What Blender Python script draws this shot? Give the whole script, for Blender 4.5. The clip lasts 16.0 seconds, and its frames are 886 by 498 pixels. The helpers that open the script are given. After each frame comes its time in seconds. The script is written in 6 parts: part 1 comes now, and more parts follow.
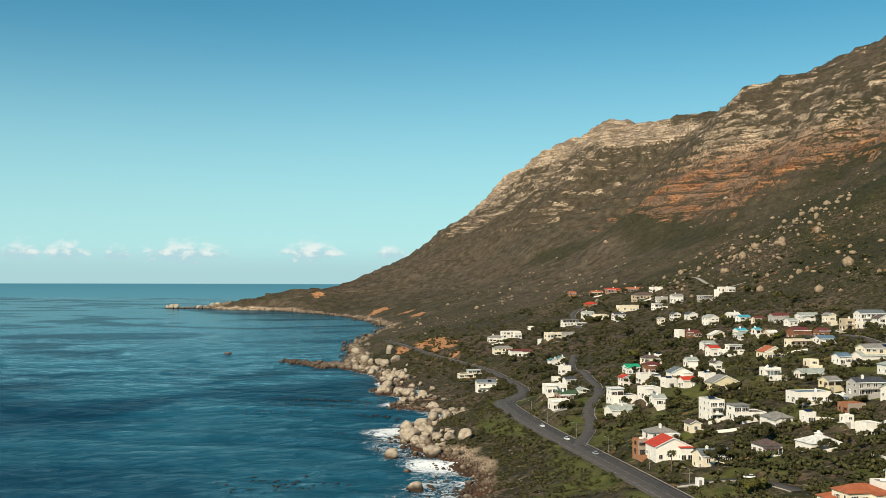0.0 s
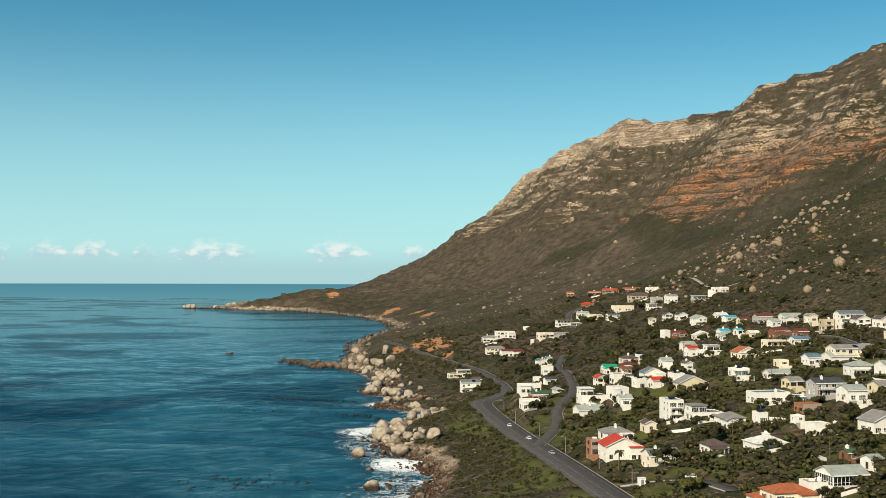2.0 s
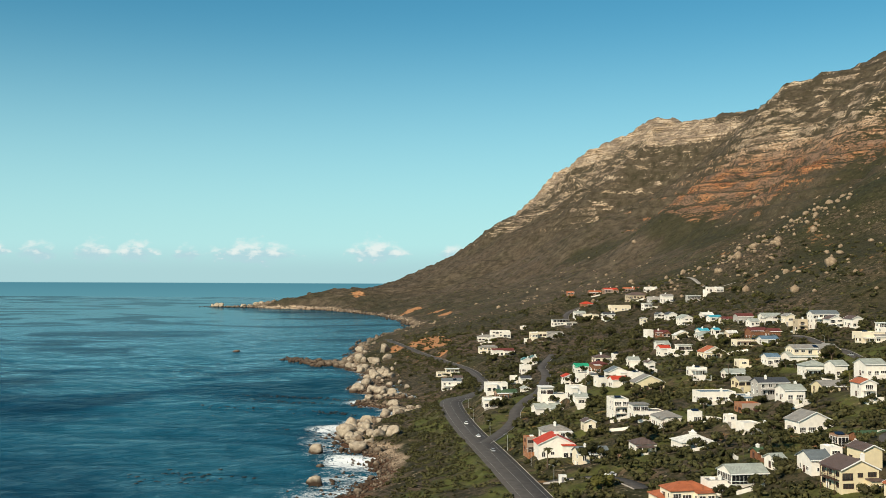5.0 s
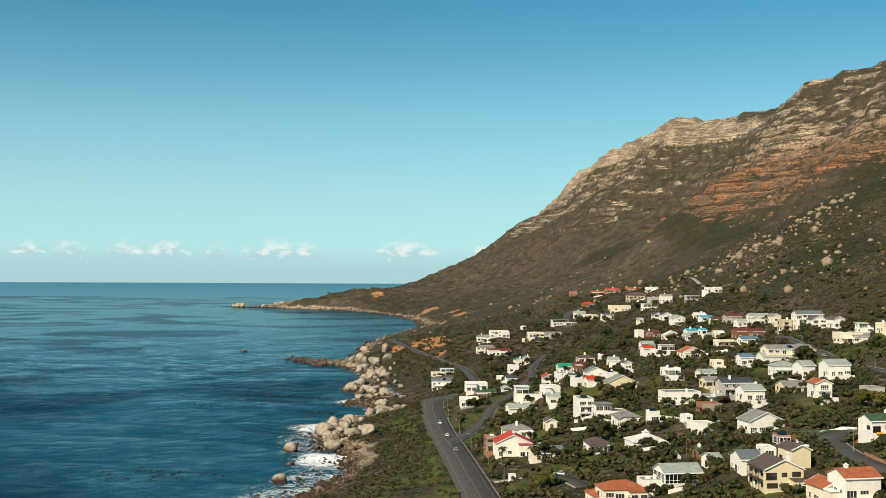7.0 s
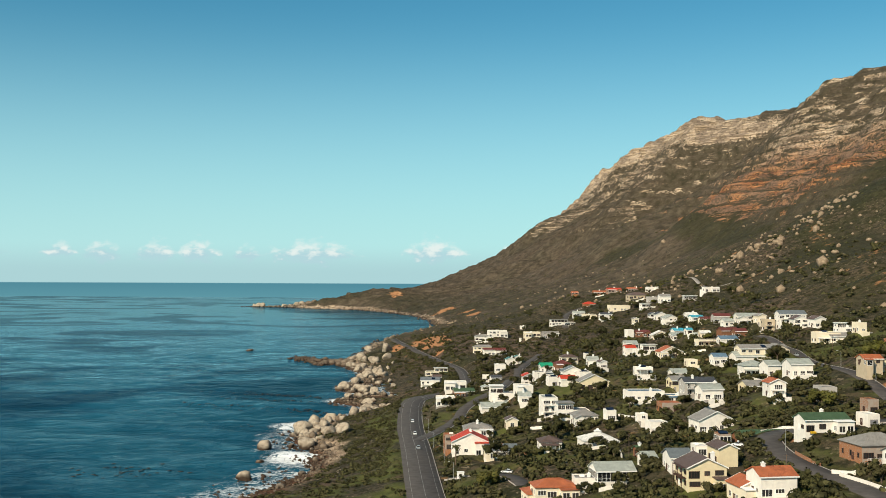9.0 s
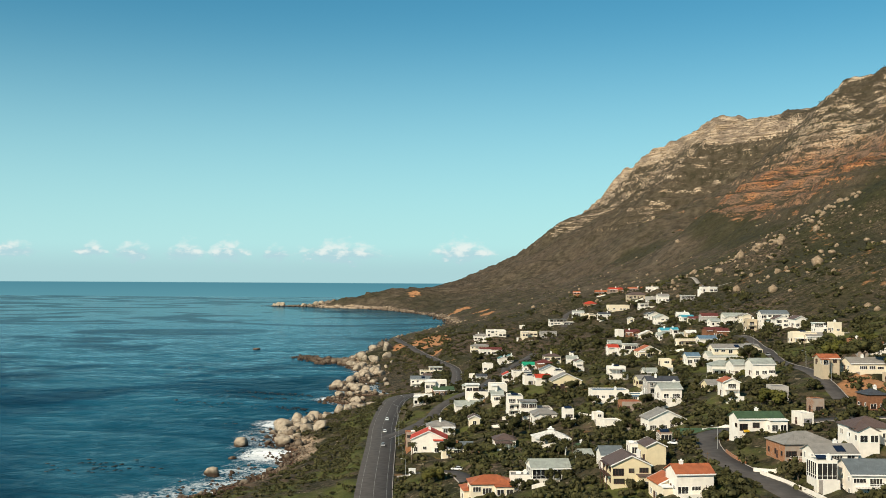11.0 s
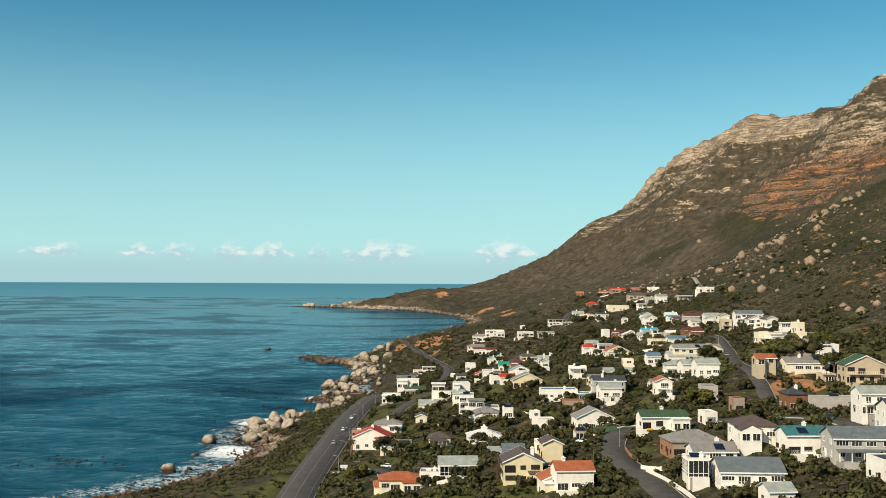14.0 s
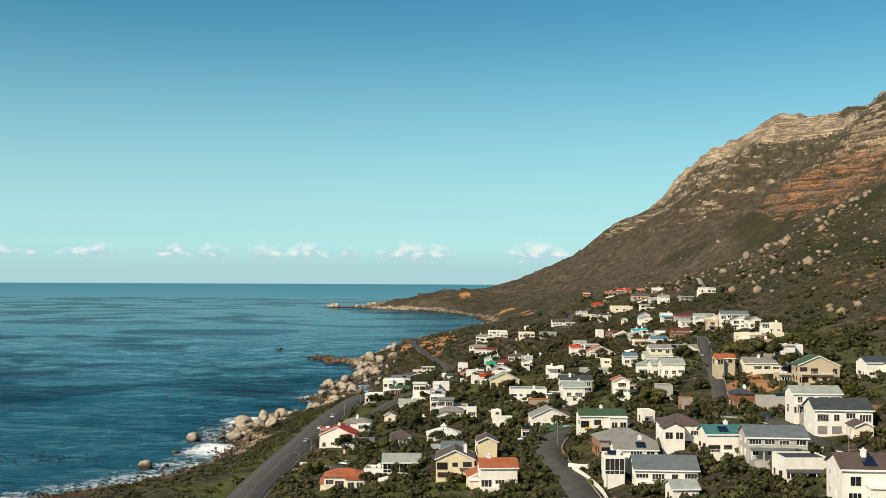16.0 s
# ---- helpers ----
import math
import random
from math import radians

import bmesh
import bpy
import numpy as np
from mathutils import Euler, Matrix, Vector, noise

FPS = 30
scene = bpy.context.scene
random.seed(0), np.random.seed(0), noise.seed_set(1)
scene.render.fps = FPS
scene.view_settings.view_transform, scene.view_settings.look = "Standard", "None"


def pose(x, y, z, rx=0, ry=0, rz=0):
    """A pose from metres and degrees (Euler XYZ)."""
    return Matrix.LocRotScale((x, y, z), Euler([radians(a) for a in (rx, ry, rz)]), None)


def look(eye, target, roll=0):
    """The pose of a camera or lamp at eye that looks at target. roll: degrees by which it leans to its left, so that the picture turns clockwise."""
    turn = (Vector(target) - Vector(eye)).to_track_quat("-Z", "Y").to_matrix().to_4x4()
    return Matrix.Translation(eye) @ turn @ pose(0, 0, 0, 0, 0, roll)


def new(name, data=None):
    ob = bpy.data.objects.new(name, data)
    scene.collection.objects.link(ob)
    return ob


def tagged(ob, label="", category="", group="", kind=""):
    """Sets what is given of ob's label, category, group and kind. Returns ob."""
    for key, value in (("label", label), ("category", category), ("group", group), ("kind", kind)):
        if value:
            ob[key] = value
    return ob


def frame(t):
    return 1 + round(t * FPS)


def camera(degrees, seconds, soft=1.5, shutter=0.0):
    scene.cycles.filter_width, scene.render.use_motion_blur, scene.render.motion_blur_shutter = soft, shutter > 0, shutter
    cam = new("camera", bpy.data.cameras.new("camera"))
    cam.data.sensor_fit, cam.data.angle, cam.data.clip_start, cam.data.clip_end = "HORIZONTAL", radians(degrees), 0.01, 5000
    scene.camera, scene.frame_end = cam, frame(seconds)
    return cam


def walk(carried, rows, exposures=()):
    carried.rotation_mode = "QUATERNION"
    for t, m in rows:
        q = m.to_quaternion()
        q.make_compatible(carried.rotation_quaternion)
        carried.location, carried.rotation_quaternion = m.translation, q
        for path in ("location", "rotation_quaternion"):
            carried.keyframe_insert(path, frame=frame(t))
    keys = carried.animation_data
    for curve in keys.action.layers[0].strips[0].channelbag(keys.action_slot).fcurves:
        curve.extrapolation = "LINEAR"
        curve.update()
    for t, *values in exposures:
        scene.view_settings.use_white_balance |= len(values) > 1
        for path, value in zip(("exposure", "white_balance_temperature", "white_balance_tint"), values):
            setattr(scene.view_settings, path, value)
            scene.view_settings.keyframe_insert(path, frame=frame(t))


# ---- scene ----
cam = camera(45.7, 16.0, 0.8)
PATH = [
    (0, (-117.648, 4.567, 91.423), (-117.689, 6.566, 91.481), 0.2),
    (0.5, (-110.243, 2.801, 91.753), (-110.295, 4.799, 91.811), 0.2),
    (1, (-102.966, 2.304, 91.619), (-103.03, 4.303, 91.677), 0.2),
    (1.5, (-95.353, 2.139, 91.631), (-95.428, 4.137, 91.688), 0.2),
    (2, (-87.675, 1.373, 91.722), (-87.763, 3.37, 91.78), 0.2),
    (2.5, (-80.612, 1.483, 91.531), (-80.712, 3.48, 91.589), 0.3),
    (3, (-73.427, 1.162, 91.561), (-73.538, 3.158, 91.618), 0.3),
    (3.5, (-65.751, 1.275, 91.393), (-65.875, 3.27, 91.45), 0.3),
    (4, (-58.828, 0.307, 91.556), (-58.964, 2.302, 91.613), 0.3),
    (6.5, (-21.608, -2.264, 91.731), (-21.813, -0.275, 91.788), 0.3),
    (7, (-14.487, -2.472, 91.802), (-14.705, -0.485, 91.859), 0.3),
    (7.5, (-6.887, -2.3, 91.725), (-7.12, -0.314, 91.782), 0.3),
    (8, (0.165, -2.197, 91.672), (-0.08, -0.213, 91.729), 0.3),
    (8.5, (7.854, -1.81, 91.609), (7.595, 0.172, 91.666), 0.3),
    (9, (15.557, -1.396, 91.536), (15.285, 0.584, 91.593), 0.3),
    (11.5, (52.252, -1.743, 91.466), (51.913, 0.227, 91.523), 0.4),
    (12, (59.706, -1.359, 91.503), (59.353, 0.609, 91.561), 0.4),
    (12.5, (66.767, -1.483, 91.602), (66.402, 0.483, 91.66), 0.3),
    (13, (73.746, -0.827, 91.531), (73.368, 1.136, 91.589), 0.3),
    (13.5, (81.33, -0.687, 91.64), (80.938, 1.273, 91.697), 0.3),
    (14, (88.327, -0.248, 91.58), (87.923, 1.71, 91.637), 0.3),
    (14.5, (95.935, 0.048, 91.545), (95.516, 2.003, 91.602), 0.3),
    (15, (103.589, 0.074, 91.658), (103.157, 2.026, 91.716), 0.3),
    (15.5, (110.685, 0.542, 91.598), (110.238, 2.49, 91.656), 0.3),
    (16, (118.425, 0.26, 91.664), (117.96, 2.204, 91.722), 0.3),
]
walk(cam, [(t, look(eye, target, roll)) for t, eye, target, roll in PATH])

# ---- light ----
SUN_AZIMUTH, SUN_HEIGHT = radians(212), radians(36)  # clockwise from +y, above the horizon
sun_from = Vector((math.sin(SUN_AZIMUTH) * math.cos(SUN_HEIGHT), math.cos(SUN_AZIMUTH) * math.cos(SUN_HEIGHT), math.sin(SUN_HEIGHT)))
sun = new("sun", bpy.data.lights.new("sun", "SUN"))
sun.data.energy, sun.data.angle, sun.data.color = 6.0, radians(0.5), (1.0, 0.87, 0.68)
sun.matrix_world = look(sun_from * 900, (0, 0, 0))

world = bpy.data.worlds.new("sky")
scene.world = world
world.use_nodes = True
wn, wl = world.node_tree.nodes, world.node_tree.links
sky = wn.new("ShaderNodeTexSky")
sky.sky_type, sky.sun_disc = "NISHITA", False
sky.sun_elevation, sky.sun_rotation = SUN_HEIGHT, SUN_AZIMUTH
sky.air_density, sky.dust_density, sky.ozone_density = 1.0, 0.15, 1.6
wn["Background"].inputs["Strength"].default_value = 0.1
tint = wn.new("ShaderNodeMix")
tint.data_type, tint.blend_type = "RGBA", "MULTIPLY"
tint.inputs[0].default_value, tint.inputs[7].default_value = 1.0, (0.34, 0.88, 0.92, 1.0)
wl.new(sky.outputs[0], tint.inputs[6])


def sky_math(op, a, b=0.0, c=0.0):
    m = wn.new("ShaderNodeMath")
    m.operation = op
    for s, v in zip(m.inputs, (a, b, c)):
        if isinstance(v, bpy.types.NodeSocket):
            wl.new(v, s)
        else:
            s.default_value = v
    return m.outputs[0]


# Pale sea haze low over the horizon.
haze = wn.new("ShaderNodeMapRange")
haze.interpolation_type = "SMOOTHSTEP"
split = wn.new("ShaderNodeSeparateXYZ")
ray = wn.new("ShaderNodeTexCoord").outputs["Generated"]
wl.new(ray, split.inputs[0])
bearing = sky_math("DEGREES", sky_math("ARCTAN2", split.outputs[0], split.outputs[1]))
rise = sky_math("DEGREES", sky_math("ARCSINE", split.outputs[2]))
for name, value in (("From Min", -2.0), ("From Max", 15.5), ("To Min", 0.88), ("To Max", 0.0)):
    haze.inputs[name].default_value = value
wl.new(rise, haze.inputs["Value"])
hazy = wn.new("ShaderNodeMix")
hazy.data_type = "RGBA"
wl.new(haze.outputs[0], hazy.inputs[0]), wl.new(tint.outputs[2], hazy.inputs[6])
hazy.inputs[7].default_value = (5.2, 8.1, 8.45, 1.0)

# A row of low cumulus over the horizon: bearing in degrees, half width, height of the base and of the puffs.
CLOUDS = ((-37.0, 2.6, 1.25, 0.5), (-31.9, 1.8, 1.25, 0.6), (-27.9, 1.0, 1.25, 0.6), (-25.8, 1.1, 1.15, 0.8), (-23.1, 1.2, 1.2, 0.85), (-20.9, 1.2, 1.2, 0.9), (-18.4, 0.9, 1.15, 0.6), (-14.9, 2.7, 1.2, 0.95), (-8.3, 2.0, 1.35, 0.95), (-4.0, 1.1, 1.3, 0.6))
flat = wn.new("ShaderNodeCombineXYZ")
wl.new(bearing, flat.inputs[0]), wl.new(sky_math("MULTIPLY", rise, 1.7), flat.inputs[1])
puff = wn.new("ShaderNodeTexNoise")
puff.inputs["Scale"].default_value, puff.inputs["Detail"].default_value, puff.inputs["Roughness"].default_value = 1.5, 5.0, 0.5
wl.new(flat.outputs[0], puff.inputs["Vector"])
cover = None
for at, half, base, tall in CLOUDS:
    across = sky_math("SUBTRACT", 1.0, sky_math("POWER", sky_math("DIVIDE", sky_math("SUBTRACT", bearing, at), half), 2.0))
    up = sky_math("DIVIDE", sky_math("SUBTRACT", rise, base), tall)
    below = sky_math("MULTIPLY", sky_math("MAXIMUM", sky_math("MULTIPLY", up, -1.0), 0.0), 1.5)
    lump = sky_math("SUBTRACT", across, sky_math("ADD", sky_math("MAXIMUM", up, 0.0), below))
    cover = lump if cover is None else sky_math("MAXIMUM", cover, lump)
cover = sky_math("ADD", cover, sky_math("MULTIPLY", sky_math("SUBTRACT", puff.outputs["Fac"], 0.47), 1.9))
veil = wn.new("ShaderNodeMapRange")
veil.interpolation_type = "SMOOTHSTEP"
for name, value in (("From Min", 0.0), ("From Max", 0.95), ("To Min", 0.0), ("To Max", 0.74)):
    veil.inputs[name].default_value = value
wl.new(cover, veil.inputs["Value"])
cloudy = wn.new("ShaderNodeMix")
cloudy.data_type = "RGBA"
murk = wn.new("ShaderNodeMapRange")
murk.interpolation_type = "SMOOTHSTEP"
for name, value in (("From Min", 0.2), ("From Max", 2.0), ("To Min", 0.75), ("To Max", 0.0)):
    murk.inputs[name].default_value = value
wl.new(rise, murk.inputs["Value"])
low_air = wn.new("ShaderNodeMix")
low_air.data_type = "RGBA"
wl.new(murk.outputs[0], low_air.inputs[0]), wl.new(hazy.outputs[2], low_air.inputs[6])
low_air.inputs[7].default_value = (4.0, 6.15, 6.45, 1.0)
wl.new(veil.outputs[0], cloudy.inputs[0]), wl.new(low_air.outputs[2], cloudy.inputs[6])
# lit tops over blue-grey bases
shade = wn.new("ShaderNodeMapRange")
shade.interpolation_type = "SMOOTHSTEP"
for name, value in (("From Min", 1.15), ("From Max", 1.8), ("To Min", 0.0), ("To Max", 1.0)):
    shade.inputs[name].default_value = value
wl.new(sky_math("ADD", rise, sky_math("MULTIPLY", sky_math("SUBTRACT", puff.outputs["Fac"], 0.5), 2.6)), shade.inputs["Value"])
puffs = wn.new("ShaderNodeMix")
puffs.data_type = "RGBA"
wl.new(shade.outputs[0], puffs.inputs[0]), wl.new(puffs.outputs[2], cloudy.inputs[7])
puffs.inputs[6].default_value, puffs.inputs[7].default_value = (4.6, 6.6, 7.2, 1.0), (8.9, 9.1, 8.7, 1.0)
# Below the sea's own horizon the far ocean goes on.
dip = wn.new("ShaderNodeMapRange")
for name, value in (("From Min", -0.29), ("From Max", -0.25), ("To Min", 1.0), ("To Max", 0.0)):
    dip.inputs[name].default_value = value
wl.new(rise, dip.inputs["Value"])
ocean = wn.new("ShaderNodeMix")
ocean.data_type = "RGBA"
wl.new(dip.outputs[0], ocean.inputs[0]), wl.new(cloudy.outputs[2], ocean.inputs[6])
swept = wn.new("ShaderNodeMapRange")
for name, value in (("From Min", -1.1), ("From Max", -0.3), ("To Min", 0.0), ("To Max", 1.0)):
    swept.inputs[name].default_value = value
wl.new(rise, swept.inputs["Value"])
far_sea = wn.new("ShaderNodeMix")
far_sea.data_type = "RGBA"
wl.new(swept.outputs[0], far_sea.inputs[0]), wl.new(far_sea.outputs[2], ocean.inputs[7])
far_sea.inputs[6].default_value, far_sea.inputs[7].default_value = (1.15, 3.15, 3.75, 1.0), (0.85, 2.6, 3.3, 1.0)
wl.new(ocean.outputs[2], wn["Background"].inputs["Color"])


# ---- the lie of the land ----
def lattice(ix, iy, seed):
    h = (ix.astype(np.int64) * 374761393 + iy.astype(np.int64) * 668265263 + seed * 974711) & 0xFFFFFFFF
    h = ((h ^ (h >> 13)) * 1274126177) & 0xFFFFFFFF
    return ((h ^ (h >> 16)) & 0xFFFF) / 65535.0


def vnoise(x, y, seed=0):
    """Value noise from 0 to 1 on a unit lattice."""
    ix, iy = np.floor(x), np.floor(y)
    fx, fy = x - ix, y - iy
    fx, fy = fx * fx * (3 - 2 * fx), fy * fy * (3 - 2 * fy)
    a, b = lattice(ix, iy, seed), lattice(ix + 1, iy, seed)
    c, d = lattice(ix, iy + 1, seed), lattice(ix + 1, iy + 1, seed)
    return (a * (1 - fx) + b * fx) * (1 - fy) + (c * (1 - fx) + d * fx) * fy


def fbm(x, y, size, octaves=4, seed=0):
    """Fractal noise from about -1 to 1 with its largest lumps of that size in metres."""
    out, gain, total = 0.0, 1.0, 0.0
    for k in range(octaves):
        f = 2.0**k / size
        out = out + gain * (2 * vnoise(x * f + 17.3 * k, y * f - 9.1 * k, seed + k) - 1)
        total += gain
        gain *= 0.5
    return out / total * 1.4


COAST_Y = [-5600, -420, 140, 280, 350, 398, 416, 444, 481, 510, 548, 571, 612, 648, 683, 698, 722, 736, 760, 785, 799, 819, 860, 900, 948, 1015, 1043, 1086, 1140, 1200, 1252, 1422, 1584, 1649, 1844, 1999, 2310, 2593, 2870, 3000, 3090, 3170, 3250, 3388, 3528, 3780, 4480, 5180, 7000]
COAST_X = [-224, -180, -178, -172, -160, -142, -129, -122, -119, -119, -132, -150, -154, -150, -142, -131, -133, -148, -172, -168, -152, -172, -190, -184, -187, -207, -222, -240, -246, -252, -258, -272, -276, -267, -264, -262, -329, -420, -560, -650, -790, -885, -890, -830, -784, -784, -728, -658, -602]


def coast(y):
    y = np.asarray(y, float)
    wiggle = fbm(y, y * 0 + 3.7, 34, 3, 50) * np.clip(1.5 + y / 420, 2, 9)
    return np.interp(y, COAST_Y, COAST_X) + wiggle


# Slope sections across the shore: the way along the coast, then metres east and height.
SECTIONS = {
    -5600: ((-224, 0), (140, 84), (840, 308), (4200, 420)),
    -560: ((-140, 0), (0, 28), (140, 58.8), (420, 133), (980, 336), (2100, 588), (5600, 630)),
    280: ((-172, 0), (-140, 3.5), (-63, 9.8), (-21, 12.6), (4, 21.5), (30, 27), (56, 32.5), (94, 38), (133, 46), (224, 70), (364, 119), (700, 266), (1400, 560), (5600, 630)),
    420: ((-128, 0), (-112, 2.6), (-72, 10), (-44, 16.5), (-30, 19.5), (0, 27), (20, 30), (46, 33.5), (82, 42), (104, 45.5), (167, 56), (252, 84), (420, 161), (700, 301), (1400, 602), (5600, 672)),
    644: ((-150, 0), (-118, 8), (-77, 21), (-8, 32.5), (20, 38), (70, 46.5), (148, 65), (202, 80), (308, 123), (490, 217), (840, 420), (1400, 644), (5600, 700)),
    980: ((-197, 0), (-170, 6), (-140, 12), (-84, 29.4), (-23.8, 35), (39.2, 49), (153, 84), (210, 111), (270, 129), (420, 210), (700, 378), (1400, 672), (5600, 728)),
    1120: ((-244, 0), (-210, 13), (-185, 22.4), (-157, 28), (-70, 44.8), (-7, 56), (64.4, 75.6), (116, 92.4), (206, 132), (277, 176), (490, 301), (840, 490), (1400, 700), (5600, 756)),
    1470: ((-274, 0), (-240, 13), (-185, 26), (0, 52), (140, 92), (280, 146), (420, 215), (560, 305), (980, 588), (1400, 728), (5600, 784)),
    2184: ((-301, 0), (-210, 25.2), (-79.8, 61.6), (81.2, 111), (175, 165), (280, 224), (388, 295), (484, 316), (630, 420), (840, 560), (1260, 728), (5600, 798)),
    2730: ((-483, 0), (-319, 31), (-161, 77), (-56, 129), (171, 251), (322, 336), (447, 450), (529, 515), (686, 602), (1064, 758), (1400, 784), (5600, 840)),
    3150: ((-866, 0), (-846, 6), (-750, 14), (-672, 24), (-542, 39), (-350, 72), (-140, 146), (49, 240), (210, 325), (350, 455), (462, 520), (720, 590), (980, 640), (5600, 800)),
    3780: ((-784, 0), (-658, 40), (-543, 78), (-280, 180), (0, 352), (210, 495), (308, 592), (378, 654), (700, 680), (5600, 800)),
    4340: ((-728, 0), (-420, 112), (-224, 285), (0, 415), (139, 530), (267, 625), (560, 660), (5600, 760)),
    5180: ((-658, 0), (-374, 150), (-112, 375), (40, 560), (102, 625), (420, 690), (5600, 700)),
    7000: ((-602, 0), (0, 140), (560, 280), (5600, 350)),
}

LAND_V = np.r_[np.linspace(-5600, 0, 40)[:-1], np.geomspace(80, 7000, 300)]
LAND_D = np.r_[np.arange(-80, 1800, 5.0), np.linspace(1800, 6400, 60)]


def land_table():
    """The bare slope on a grid along and away from the shore, its creases smoothed."""
    keys = sorted(SECTIONS)
    sections = []
    for k in keys:
        shore = float(np.interp(k, COAST_Y, COAST_X))
        x, z = np.array(SECTIONS[k], float).T
        sections.append(np.where(LAND_D < 0, LAND_D * 0.3, np.interp(LAND_D, x - shore, z)))
    sections = np.array(sections)
    table = np.array([[np.interp(v, keys, column) for column in sections.T] for v in LAND_V])
    for _ in range(2):
        table[1:-1] = (table[:-2] + 2 * table[1:-1] + table[2:]) / 4
    for _ in range(3):
        inner = (table[:, :-2] + 2 * table[:, 1:-1] + table[:, 2:]) / 4
        table[:, 17:-1] = inner[:, 16:]
    return table


LAND = land_table()


def bare(x, y):
    d = x - coast(y)
    v = np.interp(y, LAND_V, np.arange(len(LAND_V)))
    u = np.interp(d, LAND_D, np.arange(len(LAND_D)))
    i, j = np.minimum(v.astype(int), len(LAND_V) - 2), np.minimum(u.astype(int), len(LAND_D) - 2)
    a, b = v - i, u - j
    z = (LAND[i, j] * (1 - b) + LAND[i, j + 1] * b) * (1 - a) + (LAND[i + 1, j] * (1 - b) + LAND[i + 1, j + 1] * b) * a
    return z, d


def smooth(lo, hi, v):
    s = np.clip((v - lo) / (hi - lo), 0, 1)
    return s * s * (3 - 2 * s)


def curve(points, step=3.0):
    """Points every few metres along a smooth line through (x, y) or (x, y, z)."""
    p = np.array(points, float)
    p = np.vstack([2 * p[0] - p[1], p, 2 * p[-1] - p[-2]])
    out = []
    for a, b, c, d in zip(p, p[1:], p[2:], p[3:]):
        n = max(2, int(np.linalg.norm((c - b)[:2]) / step))
        for s in np.arange(n) / n:
            out.append(0.5 * (2 * b + (c - a) * s + (2 * a - 5 * b + 4 * c - d) * s**2 + (3 * b - a - 3 * c + d) * s**3))
    return np.array(out + [p[-2]])


# Centre lines of the roads, with their heights where they run level along the slope, and widths.
MAIN_ROAD = curve([(11.2, 84, 11.2), (-8, 196, 11.9), (-25, 294, 12.8), (-42, 374, 14.4), (-51.5, 421, 14.8), (-61.6, 472, 14.8), (-73.8, 531, 14.8), (-85, 596, 14.8), (-92, 649, 14.8), (-90.5, 674, 14.6), (-83.6, 694, 14.2), (-75, 757, 12.4), (-79.2, 820, 11.9), (-95.5, 915, 12.7), (-121.7, 968, 15.8), (-148, 1030, 17.8), (-172, 1090, 20.9), (-189, 1130, 22.4), (-205, 1185, 23)])
# It narrows past the bend.
bend_in, bend_out = int(np.searchsorted(MAIN_ROAD[:, 1], 694)), int(np.searchsorted(MAIN_ROAD[:, 1], 730))
ROADS = [(MAIN_ROAD[:bend_in + 1], 13.4), (MAIN_ROAD[bend_in:bend_out + 1], 10.6), (MAIN_ROAD[bend_out:], 8.0)]


PLOTS, SPOTS = [], []


def plot(x, y, z, turn, w, d, h, style):
    """A house's levelled plot: its middle, the height of its floor, its turn, size and style (see house)."""
    PLOTS.append((x, y, z, turn, w, d, h, style))


# ---- the plots of the village ----
plot(43.8, 1153.9, 77.8, 17, 15.0, 8, 3.3, "SrB")
plot(28.7, 1174.7, 74.9, 13, 13.7, 8, 2.9, "SoB")
plot(67.8, 1153.8, 78.6, 17, 20.8, 8, 3.3, "SoB")
plot(1.6, 1174.3, 74.6, 11, 7.2, 7, 2.4, "SoB")
plot(17.3, 1133.9, 61.4, 11, 12.4, 9, 4.6, "HrB")
plot(65.7, 1093.2, 68.8, 15, 19.3, 13, 7.3, "HnTb")
plot(82.5, 1106.8, 79.6, 17, 12.8, 8, 4.5, "FwW")
plot(79.6, 1062.6, 69.6, 15, 10.4, 8, 5.1, "FdGb")
plot(74.4, 1040.4, 62.1, 19, 15.4, 9, 6.5, "FwWb")
plot(89.3, 1036.1, 70.8, 11, 10.4, 9, 5.4, "SgWb")
plot(46.8, 1069.6, 60.7, 19, 21.1, 9, 5.2, "FwCb")
plot(6.9, 1072.5, 55.2, 11, 11.3, 8, 3.0, "SpW")
plot(17.0, 1053.7, 52.5, 17, 12.3, 8, 4.7, "FgC")
plot(33.0, 1036.7, 52.4, 15, 11.5, 8, 5.5, "SdW")
plot(-9.1, 1055.1, 46.2, 19, 24.4, 8, 5.5, "FgW")
plot(57.7, 948.5, 51.2, 13, 4.4, 8, 6.1, "GgC")
plot(-72.4, 1033.9, 35.2, 17, 18.3, 8, 5.8, "FwW")
plot(-85.6, 1033.9, 30.9, 15, 17.3, 8, 4.3, "HgW")
plot(-81.8, 987.3, 22.0, 11, 18.3, 8, 5.9, "HgC")
plot(-67.7, 948.0, 23.5, 17, 20.0, 7, 4.5, "SmW")
plot(-49.7, 1078.4, 40.8, 15, 5.7, 5, 2.9, "FwW")
plot(-35.6, 984.3, 38.3, 15, 14.8, 7, 4.1, "FgC")
plot(-19.8, 1016.9, 35.2, 13, 15.6, 8, 4.7, "SgG")
plot(-43.1, 997.9, 29.1, 15, 9.5, 7, 6.3, "FgWx")
plot(-46.6, 852.3, 21.8, 19, 6.1, 7, 5.3, "GtW")
plot(-40.1, 852.4, 23.0, 13, 5.2, 7, 6.0, "GtW")
